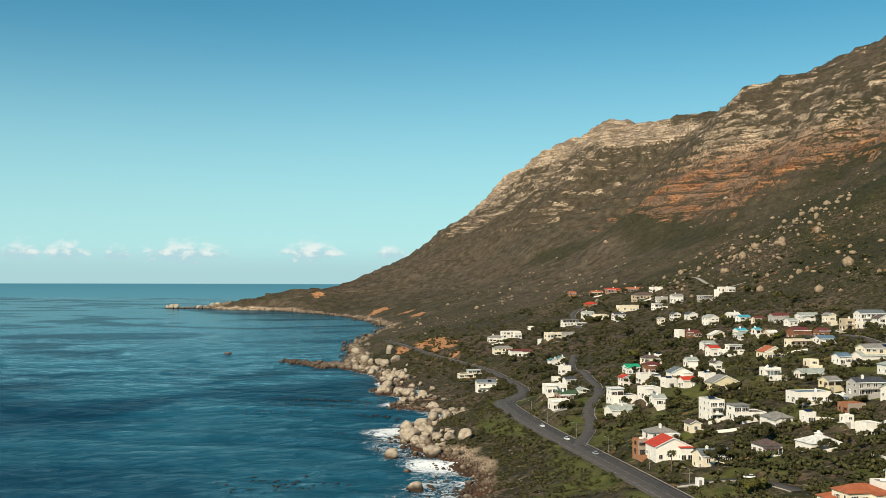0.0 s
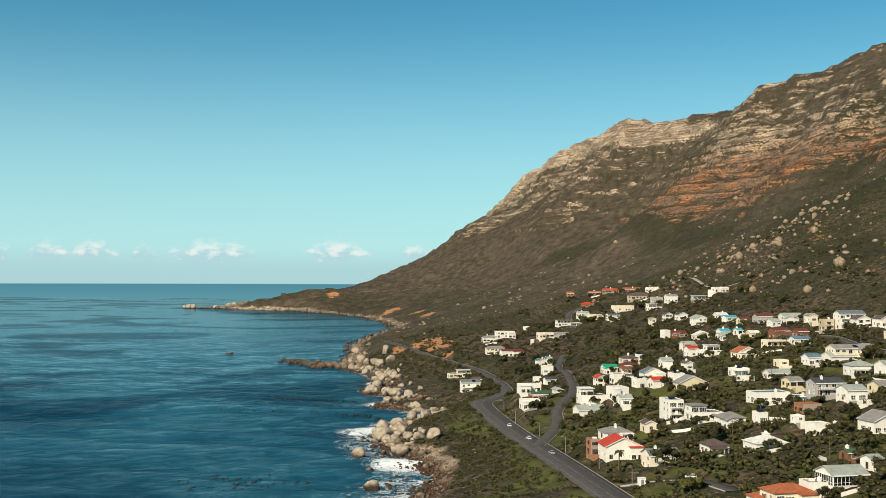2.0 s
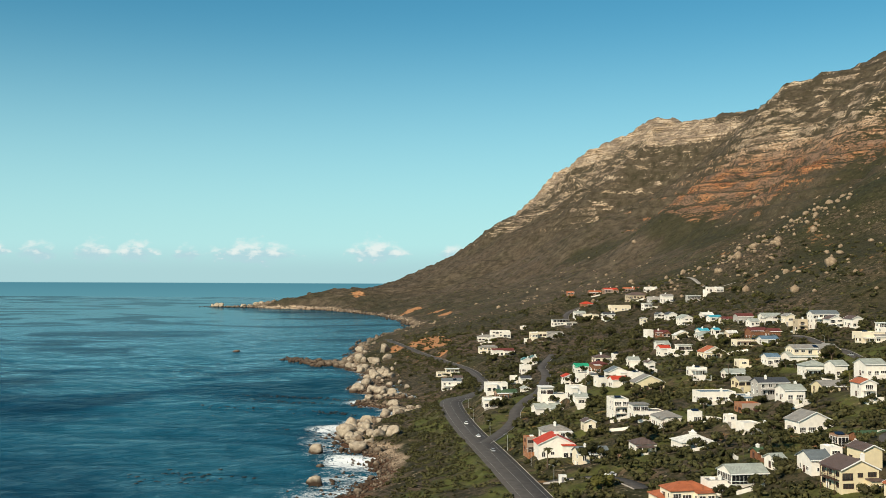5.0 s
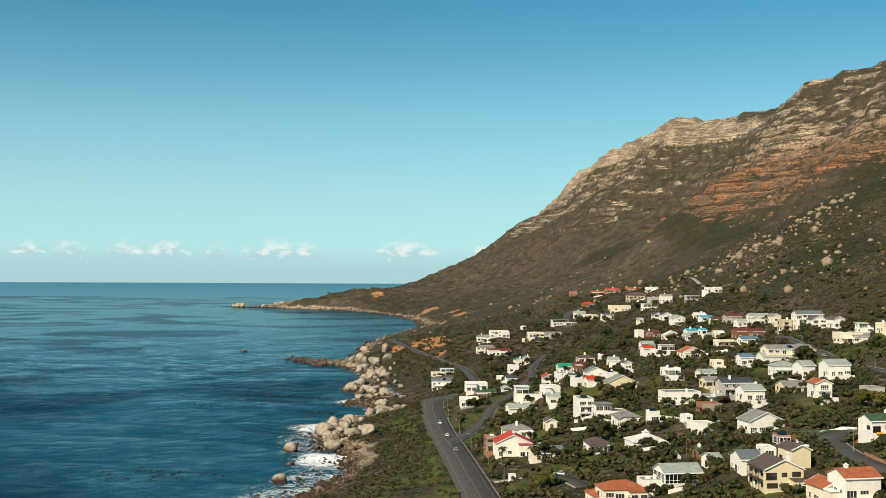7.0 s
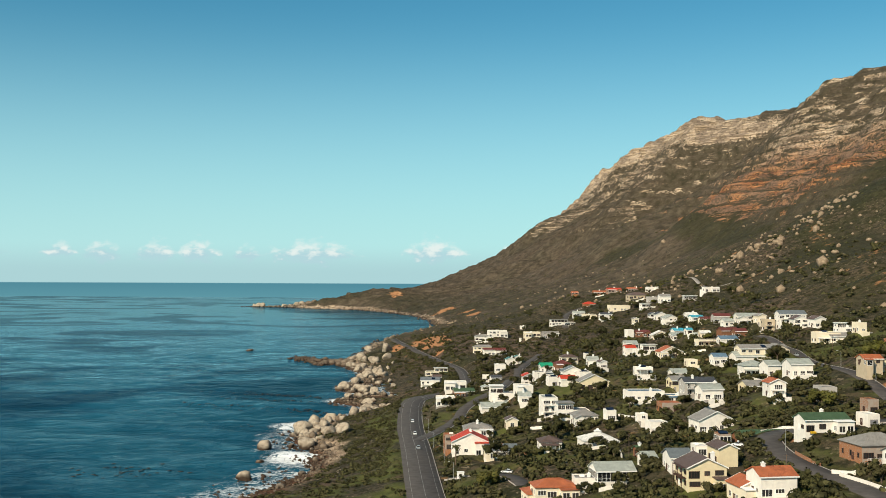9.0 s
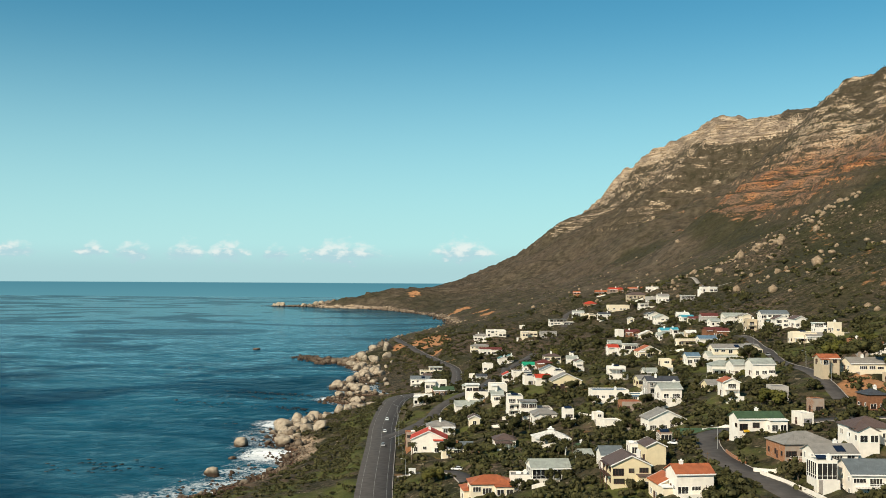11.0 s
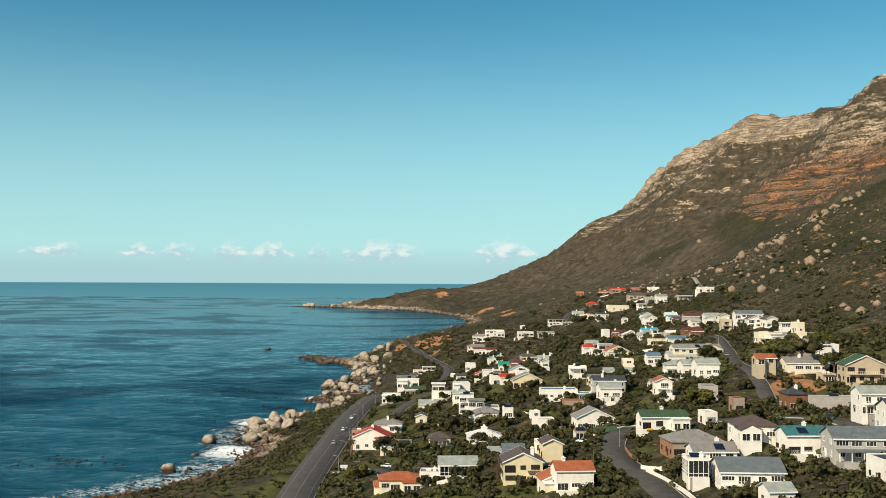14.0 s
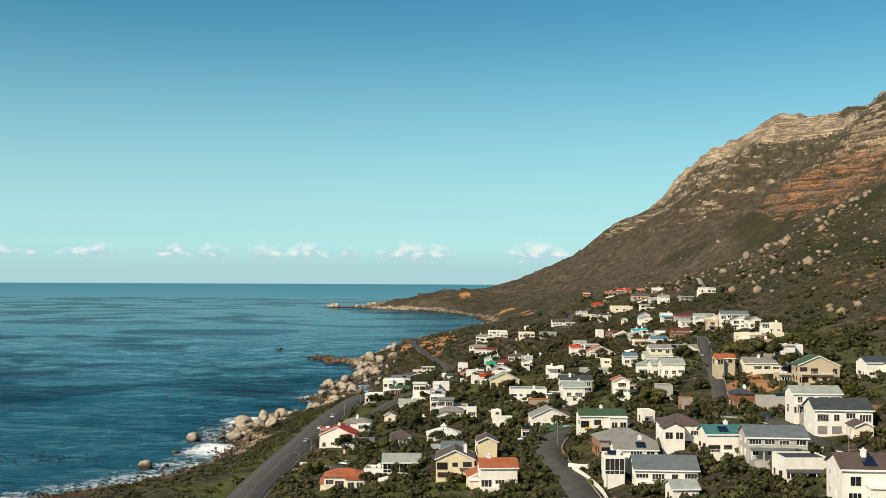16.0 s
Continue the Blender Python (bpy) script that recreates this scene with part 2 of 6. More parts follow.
plot(-46.4, 753.5, 25.2, 13, 7.2, 7, 5.2, "FgW")
plot(-101.7, 785.0, 8.6, 9, 14.1, 9, 7.1, "SsWb")
plot(-113.0, 898.0, 8.9, 17, 19.2, 8, 5.8, "FvC")
plot(-97.1, 790.1, 13.2, 13, 6.0, 7, 4.3, "SnB")
plot(-63.8, 633.9, 24.9, 11, 13.1, 8, 4.4, "FwW")
plot(-57.7, 624.6, 21.6, 17, 12.0, 8, 3.2, "SvB")
plot(-46.1, 644.0, 20.2, 13, 4.9, 8, 5.2, "GpW")
plot(-64.8, 596.1, 20.0, 11, 10.5, 7, 4.4, "FwW")
plot(-54.3, 733.0, 20.1, 9, 5.3, 6, 4.2, "FwW")
plot(-46.7, 720.0, 20.3, 17, 6.9, 7, 4.1, "SdW")
plot(-31.3, 585.5, 24.6, 11, 14.2, 10, 7.7, "FsWb")
plot(-18.8, 570.9, 28.9, 15, 9.0, 10, 5.4, "FwW")
plot(-17.2, 554.6, 27.2, 9, 6.3, 8, 3.5, "SpW")
plot(-34.3, 567.3, 17.7, 15, 14.8, 10, 5.4, "SpW")
plot(-20.2, 642.4, 27.2, 15, 6.8, 8, 5.8, "GrW")
plot(-10.6, 623.9, 31.7, 13, 10.7, 8, 5.2, "FdW")
plot(-10.6, 683.2, 32.0, 13, 8.7, 8, 4.0, "SeW")
plot(-0.3, 667.1, 34.1, 17, 9.5, 8, 4.7, "HmN")
plot(3.2, 693.5, 38.2, 15, 10.5, 8, 2.9, "HnC")
plot(15.4, 731.0, 34.3, 13, 4.0, 6, 6.3, "FwW")
plot(6.7, 619.3, 33.8, 11, 11.9, 9, 4.6, "GsW")
plot(-3.5, 596.1, 32.1, 17, 6.5, 7, 4.6, "FgWx")
plot(4.5, 584.5, 33.0, 15, 7.9, 8, 4.1, "SrW")
plot(13.7, 578.4, 37.1, 15, 6.3, 8, 4.3, "FdW")
plot(18.5, 641.5, 39.7, 9, 6.3, 8, 3.9, "SpWc")
plot(23.8, 601.1, 41.5, 17, 4.0, 7, 3.9, "GnW")
plot(18.3, 562.8, 34.2, 13, 15.7, 9, 3.9, "GgYb")
plot(-2.6, 497.8, 27.1, 11, 7.0, 13, 9.2, "FpWb")
plot(8.7, 480.0, 29.7, 11, 14.2, 11, 6.2, "FgWb")
plot(-17.9, 467.9, 25.7, 11, 5.0, 7, 3.7, "GnC")
plot(-33.6, 441.4, 18.7, 9, 14.9, 13, 5.3, "GrWc")
plot(-32.7, 465.4, 23.2, 11, 12.4, 9, 2.6, "HgW")
plot(-43.5, 451.1, 18.4, 15, 4.3, 6, 6.0, "FoB")
plot(-19.2, 425.9, 16.9, 13, 12.5, 10, 5.8, "SsCk")
plot(0.7, 420.0, 24.2, 11, 8.6, 9, 3.4, "HnWv")
plot(19.6, 416.3, 25.3, 15, 13.4, 11, 4.0, "HwWu")
plot(14.2, 453.5, 29.9, 13, 10.2, 9, 4.1, "HgW")
plot(24.9, 445.5, 33.0, 15, 4.0, 6, 4.0, "FwW")
plot(41.5, 496.3, 35.9, 13, 17.0, 10, 4.3, "FbWb")
plot(58.2, 495.8, 35.9, 9, 15.4, 9, 2.7, "FbW")
plot(50.8, 466.9, 34.6, 13, 8.6, 8, 3.7, "FoBx")
plot(37.5, 436.0, 34.4, 15, 4.0, 4, 2.5, "FwW")
plot(42.8, 427.0, 30.1, 17, 6.9, 7, 5.1, "FwWv")
plot(49.5, 426.8, 30.5, 11, 4.0, 7, 3.1, "SnW")
plot(62.7, 412.5, 34.3, 17, 14.4, 10, 4.4, "GgWb")
plot(33.8, 364.2, 31.7, 17, 4.0, 5, 2.4, "SvN")
plot(34.7, 344.7, 31.9, 17, 4.0, 7, 3.0, "SpW")
plot(23.4, 339.9, 28.0, 15, 12.3, 10, 3.5, "SpWq")
plot(16.5, 339.2, 24.2, 9, 10.7, 7, 4.4, "FgWb")
plot(5.1, 335.5, 23.2, 15, 13.4, 9, 3.3, "HoC")
plot(-1.6, 339.1, 19.9, 17, 5.7, 9, 3.6, "HoC")
plot(51.9, 677.8, 43.8, 15, 14.1, 9, 6.8, "FwWb")
plot(42.5, 687.8, 42.9, 15, 6.5, 8, 5.0, "SrW")
plot(63.1, 630.8, 46.2, 17, 13.3, 9, 3.6, "GoC")
plot(43.6, 706.6, 46.9, 11, 8.3, 7, 3.0, "SpW")
plot(44.9, 568.2, 41.7, 9, 9.5, 6, 3.4, "FwWv")
plot(66.7, 568.0, 39.9, 13, 15.8, 9, 3.1, "SpW")
plot(57.8, 514.6, 40.8, 17, 6.9, 8, 3.2, "SgY")
plot(65.0, 487.9, 40.2, 13, 14.3, 9, 5.6, "SdGb")
plot(66.9, 458.8, 41.3, 15, 9.2, 9, 4.3, "SpWb")
plot(89.8, 481.8, 39.3, 15, 12.3, 10, 5.9, "SgYb")
plot(102.2, 574.3, 47.0, 13, 21.4, 10, 4.8, "SpWb")
plot(96.3, 534.4, 45.2, 9, 11.9, 10, 4.6, "HpWv")
plot(100.9, 511.2, 47.0, 17, 6.6, 9, 5.2, "SpWb")
plot(106.7, 576.2, 52.9, 15, 25.5, 9, 2.9, "SgC")
plot(84.5, 573.6, 47.2, 13, 7.0, 8, 4.0, "SbW")
plot(71.1, 582.5, 45.5, 11, 5.5, 7, 3.0, "FwC")
plot(94.7, 661.9, 51.4, 15, 26.9, 8, 3.7, "FnCv")
plot(97.5, 638.8, 54.4, 13, 10.2, 8, 2.7, "SbW")
plot(109.0, 725.4, 52.6, 17, 12.0, 9, 5.4, "SmN")
plot(110.5, 682.6, 55.5, 13, 7.3, 8, 4.2, "SmN")
plot(110.3, 773.7, 61.1, 11, 11.8, 9, 4.9, "SmGb")
plot(124.9, 755.0, 61.4, 11, 14.1, 9, 5.6, "SpW")
plot(111.7, 749.6, 60.2, 17, 6.8, 7, 3.4, "SpW")
plot(129.8, 724.5, 63.9, 13, 5.9, 8, 4.4, "GgC")
plot(142.2, 685.1, 61.6, 9, 16.7, 10, 9.2, "SsWb")
plot(129.0, 688.8, 59.9, 9, 6.4, 8, 6.9, "FgTb")
plot(144.7, 671.7, 62.7, 9, 8.7, 9, 5.5, "GnW")
plot(152.2, 656.4, 64.0, 17, 7.2, 9, 4.9, "GnW")
plot(96.5, 849.8, 61.0, 13, 8.8, 8, 3.5, "SwW")
plot(98.3, 826.0, 60.1, 19, 9.5, 7, 3.2, "SaW")
plot(101.5, 794.2, 60.4, 13, 8.3, 7, 2.8, "SmC")
plot(80.1, 855.5, 55.5, 19, 10.1, 9, 6.2, "GpWb")
plot(74.1, 966.6, 55.0, 13, 6.7, 9, 5.9, "GdW")
plot(76.7, 912.1, 58.3, 13, 8.0, 9, 4.3, "GdW")
plot(78.7, 759.0, 52.4, 17, 7.1, 8, 3.6, "SaW")
plot(82.4, 752.0, 50.2, 13, 19.0, 8, 3.1, "SpW")
plot(67.9, 779.3, 48.6, 9, 13.3, 8, 3.1, "GwC")
plot(84.2, 737.5, 54.9, 17, 4.0, 6, 2.7, "SaW")
plot(56.9, 817.2, 48.5, 13, 10.4, 8, 3.1, "SmN")
plot(47.4, 816.6, 48.1, 19, 5.0, 7, 5.2, "FwW")
plot(95.3, 741.3, 52.2, 9, 6.9, 7, 3.4, "SwC")
plot(129.1, 1003.7, 81.0, 19, 13.7, 7, 4.1, "FwW")
plot(124.1, 1012.0, 79.1, 19, 5.5, 6, 3.4, "FwW")
plot(116.0, 1012.8, 70.7, 15, 22.6, 8, 6.4, "FdGb")
plot(89.3, 432.5, 45.8, 9, 6.5, 9, 5.5, "GoWb")
plot(106.6, 422.6, 45.4, 9, 6.0, 9, 5.2, "FgGz")
plot(88.8, 344.8, 44.5, 15, 14.6, 8, 3.8, "SvWc")
plot(103.2, 346.5, 46.3, 17, 4.0, 7, 3.4, "FwWx")
plot(73.5, 369.0, 36.3, 17, 15.9, 8, 2.8, "SvN")
plot(61.3, 368.1, 35.5, 11, 4.0, 6, 3.7, "FnBq")
plot(55.6, 322.4, 37.1, 15, 5.9, 9, 5.0, "GnY")
plot(48.0, 311.8, 32.2, 13, 11.4, 12, 6.2, "GnYl")
plot(43.0, 330.0, 33.3, 11, 6.5, 10, 4.5, "SsW")
plot(50.7, 339.4, 36.8, 9, 4.0, 7, 2.7, "FwW")
plot(64.6, 292.0, 34.4, 17, 10.2, 9, 5.4, "SoWc")
plot(59.2, 297.2, 31.3, 17, 8.2, 9, 4.7, "GoC")
plot(158.6, 619.1, 62.4, 9, 7.6, 8, 5.5, "FwW")
plot(160.8, 591.5, 64.0, 15, 4.2, 8, 5.1, "FwC")
plot(150.7, 629.1, 58.1, 13, 12.1, 7, 3.9, "FwC")
plot(160.1, 609.3, 55.4, 9, 24.6, 9, 5.6, "SgW")
plot(108.2, 484.6, 49.7, 13, 9.9, 10, 5.1, "SpWb")
plot(97.5, 315.8, 40.9, 17, 15.4, 12, 4.4, "HgBb")
plot(97.4, 283.5, 40.7, 11, 5.3, 7, 4.7, "FpWq")
plot(110.4, 284.4, 36.8, 9, 16.1, 13, 6.2, "SsWb")
plot(102.0, 297.4, 43.1, 13, 11.6, 9, 2.4, "SgW")
plot(115.4, 261.4, 38.6, 17, 6.2, 7, 3.7, "SpW")
plot(114.0, 309.8, 47.4, 11, 11.3, 11, 3.7, "HnW")
plot(126.0, 300.8, 45.1, 15, 11.3, 9, 5.1, "StWb")
plot(134.9, 393.9, 46.3, 13, 7.1, 9, 5.2, "HdNb")
plot(147.4, 386.6, 46.6, 11, 16.0, 5, 4.7, "FgGz")
plot(138.2, 288.4, 46.1, 9, 15.2, 11, 5.6, "SsGv")
plot(153.5, 338.9, 52.0, 11, 14.3, 9, 6.0, "SpWb")
plot(157.9, 317.9, 49.3, 9, 15.7, 12, 6.6, "SdWx")
plot(161.8, 303.4, 49.7, 11, 4.7, 7, 3.4, "GnCx")
plot(142.7, 264.5, 44.8, 15, 10.3, 9, 5.3, "FdWv")
plot(150.6, 227.4, 47.8, 9, 9.6, 11, 6.9, "SnWc")
plot(162.9, 421.4, 53.7, 9, 15.1, 10, 6.6, "GvTb")
plot(180.8, 396.3, 58.2, 15, 11.1, 9, 5.4, "SdW")
plot(145.9, 451.2, 55.0, 13, 17.6, 10, 3.4, "SgC")
plot(159.4, 483.8, 58.5, 13, 7.7, 9, 5.4, "FsWk")
plot(148.5, 483.3, 61.1, 11, 4.6, 8, 4.9, "FoB")
plot(147.1, 608.7, 57.3, 11, 13.5, 8, 5.3, "FwCv")
plot(115.3, 392.5, 44.6, 13, 4.0, 6, 4.7, "FnB")
plot(130.0, 449.8, 57.4, 11, 7.9, 7, 2.7, "SoT")
plot(152.3, 435.9, 52.0, 15, 5.5, 6, 3.1, "FdTv")
plot(-742, 3180, 20.0, 20, 44, 10, 7.5, "SwW")
plot(-733, 3118, 20.5, 12, 18, 8, 4.6, "SdW")
plot(-690, 3104, 20.5, 5, 12, 8, 3.0, "SdC")


def spot(x, y, z):
    """A place on open ground whose height is known."""
    SPOTS.append((x, y, z))


spot(-145, 911, 5.5)
spot(-86.5, 458, 8.5)
spot(-92, 550, 13.2)
spot(-120, 850, 7)
spot(-112, 690, 9.5)
spot(-108, 610, 9.5)
spot(-128, 760, 4)
spot(-31, 835, 25)
spot(39, 820, 47)
spot(169, 1060, 106)
spot(190, 970, 101)
spot(206, 1081, 131)
spot(114, 1130, 91)
spot(83, 1118, 86.5)
spot(99, 1125, 90)
spot(124, 1056, 86)
spot(-174, 1139, 23)
spot(-223, 1108, 12)
spot(-733, 3116, 20)
spot(-550, 3022, 38)
spot(-666, 3136, 42)
spot(-262, 2537, 36)
KNOWN = np.array([p[:3] for p in PLOTS if p[1] < 1500] + [p for p in SPOTS if p[1] < 1500] + [tuple(p) for p in MAIN_ROAD[::8] if 250 < p[1] < 1150])
FAR_SPOTS = np.array([p for p in SPOTS if p[1] > 1500])
FAR_OFF = FAR_SPOTS[:, 2] - bare(FAR_SPOTS[:, 0], FAR_SPOTS[:, 1])[0]
KNOWN_OFF = KNOWN[:, 2] - bare(KNOWN[:, 0], KNOWN[:, 1])[0]


# Rises and dips along the crest: place and height.
KNOLLS = ((190, 4069, 14), (365, 3835, 17), (490, 3842, 14), (567, 3511, 11), (690, 3495, 6), (42, 5073, 15), (100, 5075, 12), (585, 2733, 15), (30, 3965, -32), (-60, 3930, -18), (330, 4320, 14))


def land(x, y):
    """The slope without its small relief, drawn through the known heights, and the distance from the shore."""
    z, d = bare(x, y)
    here = np.nonzero((y > 120) & (y < 1500) & (x < 600))
    if len(here[0]):
        px, py = x[here], y[here]
        top, low = np.zeros(px.shape), np.full(px.shape, 0.004)
        for (kx, ky, _), off in zip(KNOWN, KNOWN_OFF):
            q = (px - kx) ** 2 + (py - ky) ** 2
            w = np.exp(-q / 700.0) + 0.02 * np.exp(-q / 9000.0)
            top += w * off
            low += w
        z[here] = z[here] + top / low * smooth(2, 34, d[here])
    for kx, ky, off in KNOLLS:
        z = z + off * np.exp(-((x - kx) ** 2 + (y - ky) ** 2) / 12000.0)
    for (kx, ky, _), off in zip(FAR_SPOTS, FAR_OFF):
        z = z + off * np.exp(-((x - kx) ** 2 + (y - ky) ** 2) / 16000.0) * smooth(5, 70, d)
    return z, d


def levelled(x, y, z):
    """Evens the ground out under and round the houses."""
    near = np.nonzero((y > 180) & (y < 3300) & (x > -800) & (x < 240))
    if not len(near[0]):
        return z
    px, py = x[near], y[near]
    most, top, low = np.zeros(px.shape), np.zeros(px.shape), np.full(px.shape, 1e-6)
    for hx, hy, hz, _, w, d, _, _ in PLOTS:
        r = max(w, d) / 2
        w = 1 - smooth(r * 0.75, r + 6, np.hypot(px - hx, py - hy))
        most = np.maximum(most, w)
        w = w * w
        top += w * (hz - 0.15)
        low += w
    z[near] = z[near] * (1 - most) + top / low * most
    return z


def lane(width, *points):
    """A side street that follows the slope."""
    line = curve([(*p, 0) for p in points])
    z = land(line[:, 0], line[:, 1])[0]
    for k, (px, py, _) in enumerate(line):
        gap = np.hypot(MAIN_ROAD[:, 0] - px, MAIN_ROAD[:, 1] - py)
        w = 1 - smooth(7, 30, gap.min())
        z[k] = z[k] * (1 - w) + MAIN_ROAD[gap.argmin(), 2] * w
    for _ in range(30):
        z[1:-1] = (z[:-2] + z[1:-1] * 2 + z[2:]) / 4
    line[:, 2] = z
    ROADS.append((line, width))
    return line


lane(6.0, (-65, 493), (-52.6, 544.5), (-51.1, 572.0), (-44.6, 602.6), (-38.2, 625.5), (-33.8, 685.2), (-32.2, 736.6), (-34.3, 771.0), (-33.9, 826.6), (-24, 900))
lane(6.6, (-37, 402), (-23.6, 394.6), (-12.6, 380.4), (-5.2, 360.8))
lane(7.8, (93.8, 258.6), (85.2, 291.5), (78.9, 310.3), (74.7, 325.5), (73.5, 342.7), (75.6, 358.6), (84.5, 366.0), (96.2, 362.9), (124.0, 360.5), (137.6, 347.1), (145.7, 322.5), (152.7, 278.7), (158.7, 251.0), (168, 225), (175, 180))
lane(5.8, (127.9, 409.8), (126.9, 459.7), (125.4, 515.4), (124.4, 562.7), (123.8, 629.1), (118, 686), (112, 728))
lane(6.0, (-5.6, 1039), (-7, 1078), (0, 1120), (28, 1141))
lane(4.2, (83, 1118), (100, 1126), (113, 1130), (121, 1108), (126, 1060), (134, 1025), (152, 1020))


# Spurs that run down from the crest: top, foot, width and height.
SPURS = [(600, 2700, 170, 2080, 130, 52), (400, 3350, -60, 2880, 110, 38), (230, 4150, -250, 3650, 120, 40), (700, 2250, 380, 1750, 110, 36)]


def height(x, y, detail=True, beds=False):
    """The height of the ground, or the sandstone bed that lies there."""
    x, y = np.asarray(x, float), np.asarray(y, float)
    z, d = land(x, y)
    shore = smooth(0, 40, d)
    high = smooth(100, 240, z) * smooth(950, 1450, y)
    gully = fbm(x * 0.8 + y * 0.35, y * 0.5 - x * 0.2, 190, 4, 7)
    z = z + high * gully * 26 * smooth(0.0, 0.35, shore)
    spur = fbm(x * 0.22 - y * 0.10, y, 150, 3, 15)
    z = z + spur * 13 * smooth(35, 130, z) * smooth(850, 1250, y)
    for ax, ay, bx, by, wide, tall in SPURS:
        s = np.clip(((x - ax) * (bx - ax) + (y - ay) * (by - ay)) / ((bx - ax) ** 2 + (by - ay) ** 2), 0, 1)
        far = np.hypot(x - ax - s * (bx - ax), (y - ay - s * (by - ay)) * 0.8) / wide
        z = z + tall * np.exp(-far * far * 2.5) * np.sin(np.pi * np.clip(0.15 + 0.8 * s, 0, 1))
    # sandstone benches
    n = fbm(x, y, 620, 3, 21) * 0.30 + fbm(x, y, 60, 3, 25) * 0.13
    if beds:
        return z / 27.0 + n
    for size, share in ((27.0, 0.75), (9.0, 0.6)):
        f = z / size + n
        whole, part = np.floor(f), f - np.floor(f)
        bench = (whole + smooth(0.5, 0.95, part) * 0.86 + part * 0.14 - n) * size
        band = smooth(-0.25, 0.25, fbm(x, y, 440, 3, 33) + smooth(180, 360, z) - 0.35)
        z = z + (bench - z) * share * high * band
    if detail:
        rough = smooth(4, 32, d) * (0.3 + 0.7 * smooth(750, 1250, y) + 2.6 * smooth(1700, 3400, y))
        z = z + fbm(x, y, 30, 5, 41) * 2.1 * rough
        z = z + np.maximum(fbm(x, y, 5.5, 3, 47), -0.2) * 0.9 * rough
        z = z + fbm(x, y, 9, 3, 61) * 1.1 * (1 - smooth(26, 50, d)) * smooth(-16, 6, d)
    z = levelled(x, y, z)
    for line, width in ROADS[::-1]:
        lo, hi = line.min(0) - 30, line.max(0) + 30
        here = np.nonzero((x > lo[0]) & (x < hi[0]) & (y > lo[1]) & (y < hi[1]))
        if not len(here[0]):
            continue
        px, py = x[here], y[here]
        best, lev = np.full(px.shape, 1e9), np.zeros(px.shape)
        for a, b in zip(line[:-1], line[1:]):
            pick = np.nonzero((np.abs(px - a[0]) < 34) & (np.abs(py - a[1]) < 34))[0]
            if not len(pick):
                continue
            ab = b[:2] - a[:2]
            s = np.clip(((px[pick] - a[0]) * ab[0] + (py[pick] - a[1]) * ab[1]) / (ab @ ab), 0, 1)
            far = np.hypot(px[pick] - a[0] - s * ab[0], py[pick] - a[1] - s * ab[1])
            closer = far < best[pick]
            best[pick[closer]] = far[closer]
            lev[pick[closer]] = (a[2] + s * (b[2] - a[2]))[closer]
        w = 1 - smooth(width / 2 + 1.5, width / 2 + 9, best)
        z[here] = z[here] * (1 - w) + (lev - 0.12) * w
    return z


# ---- end of land ----


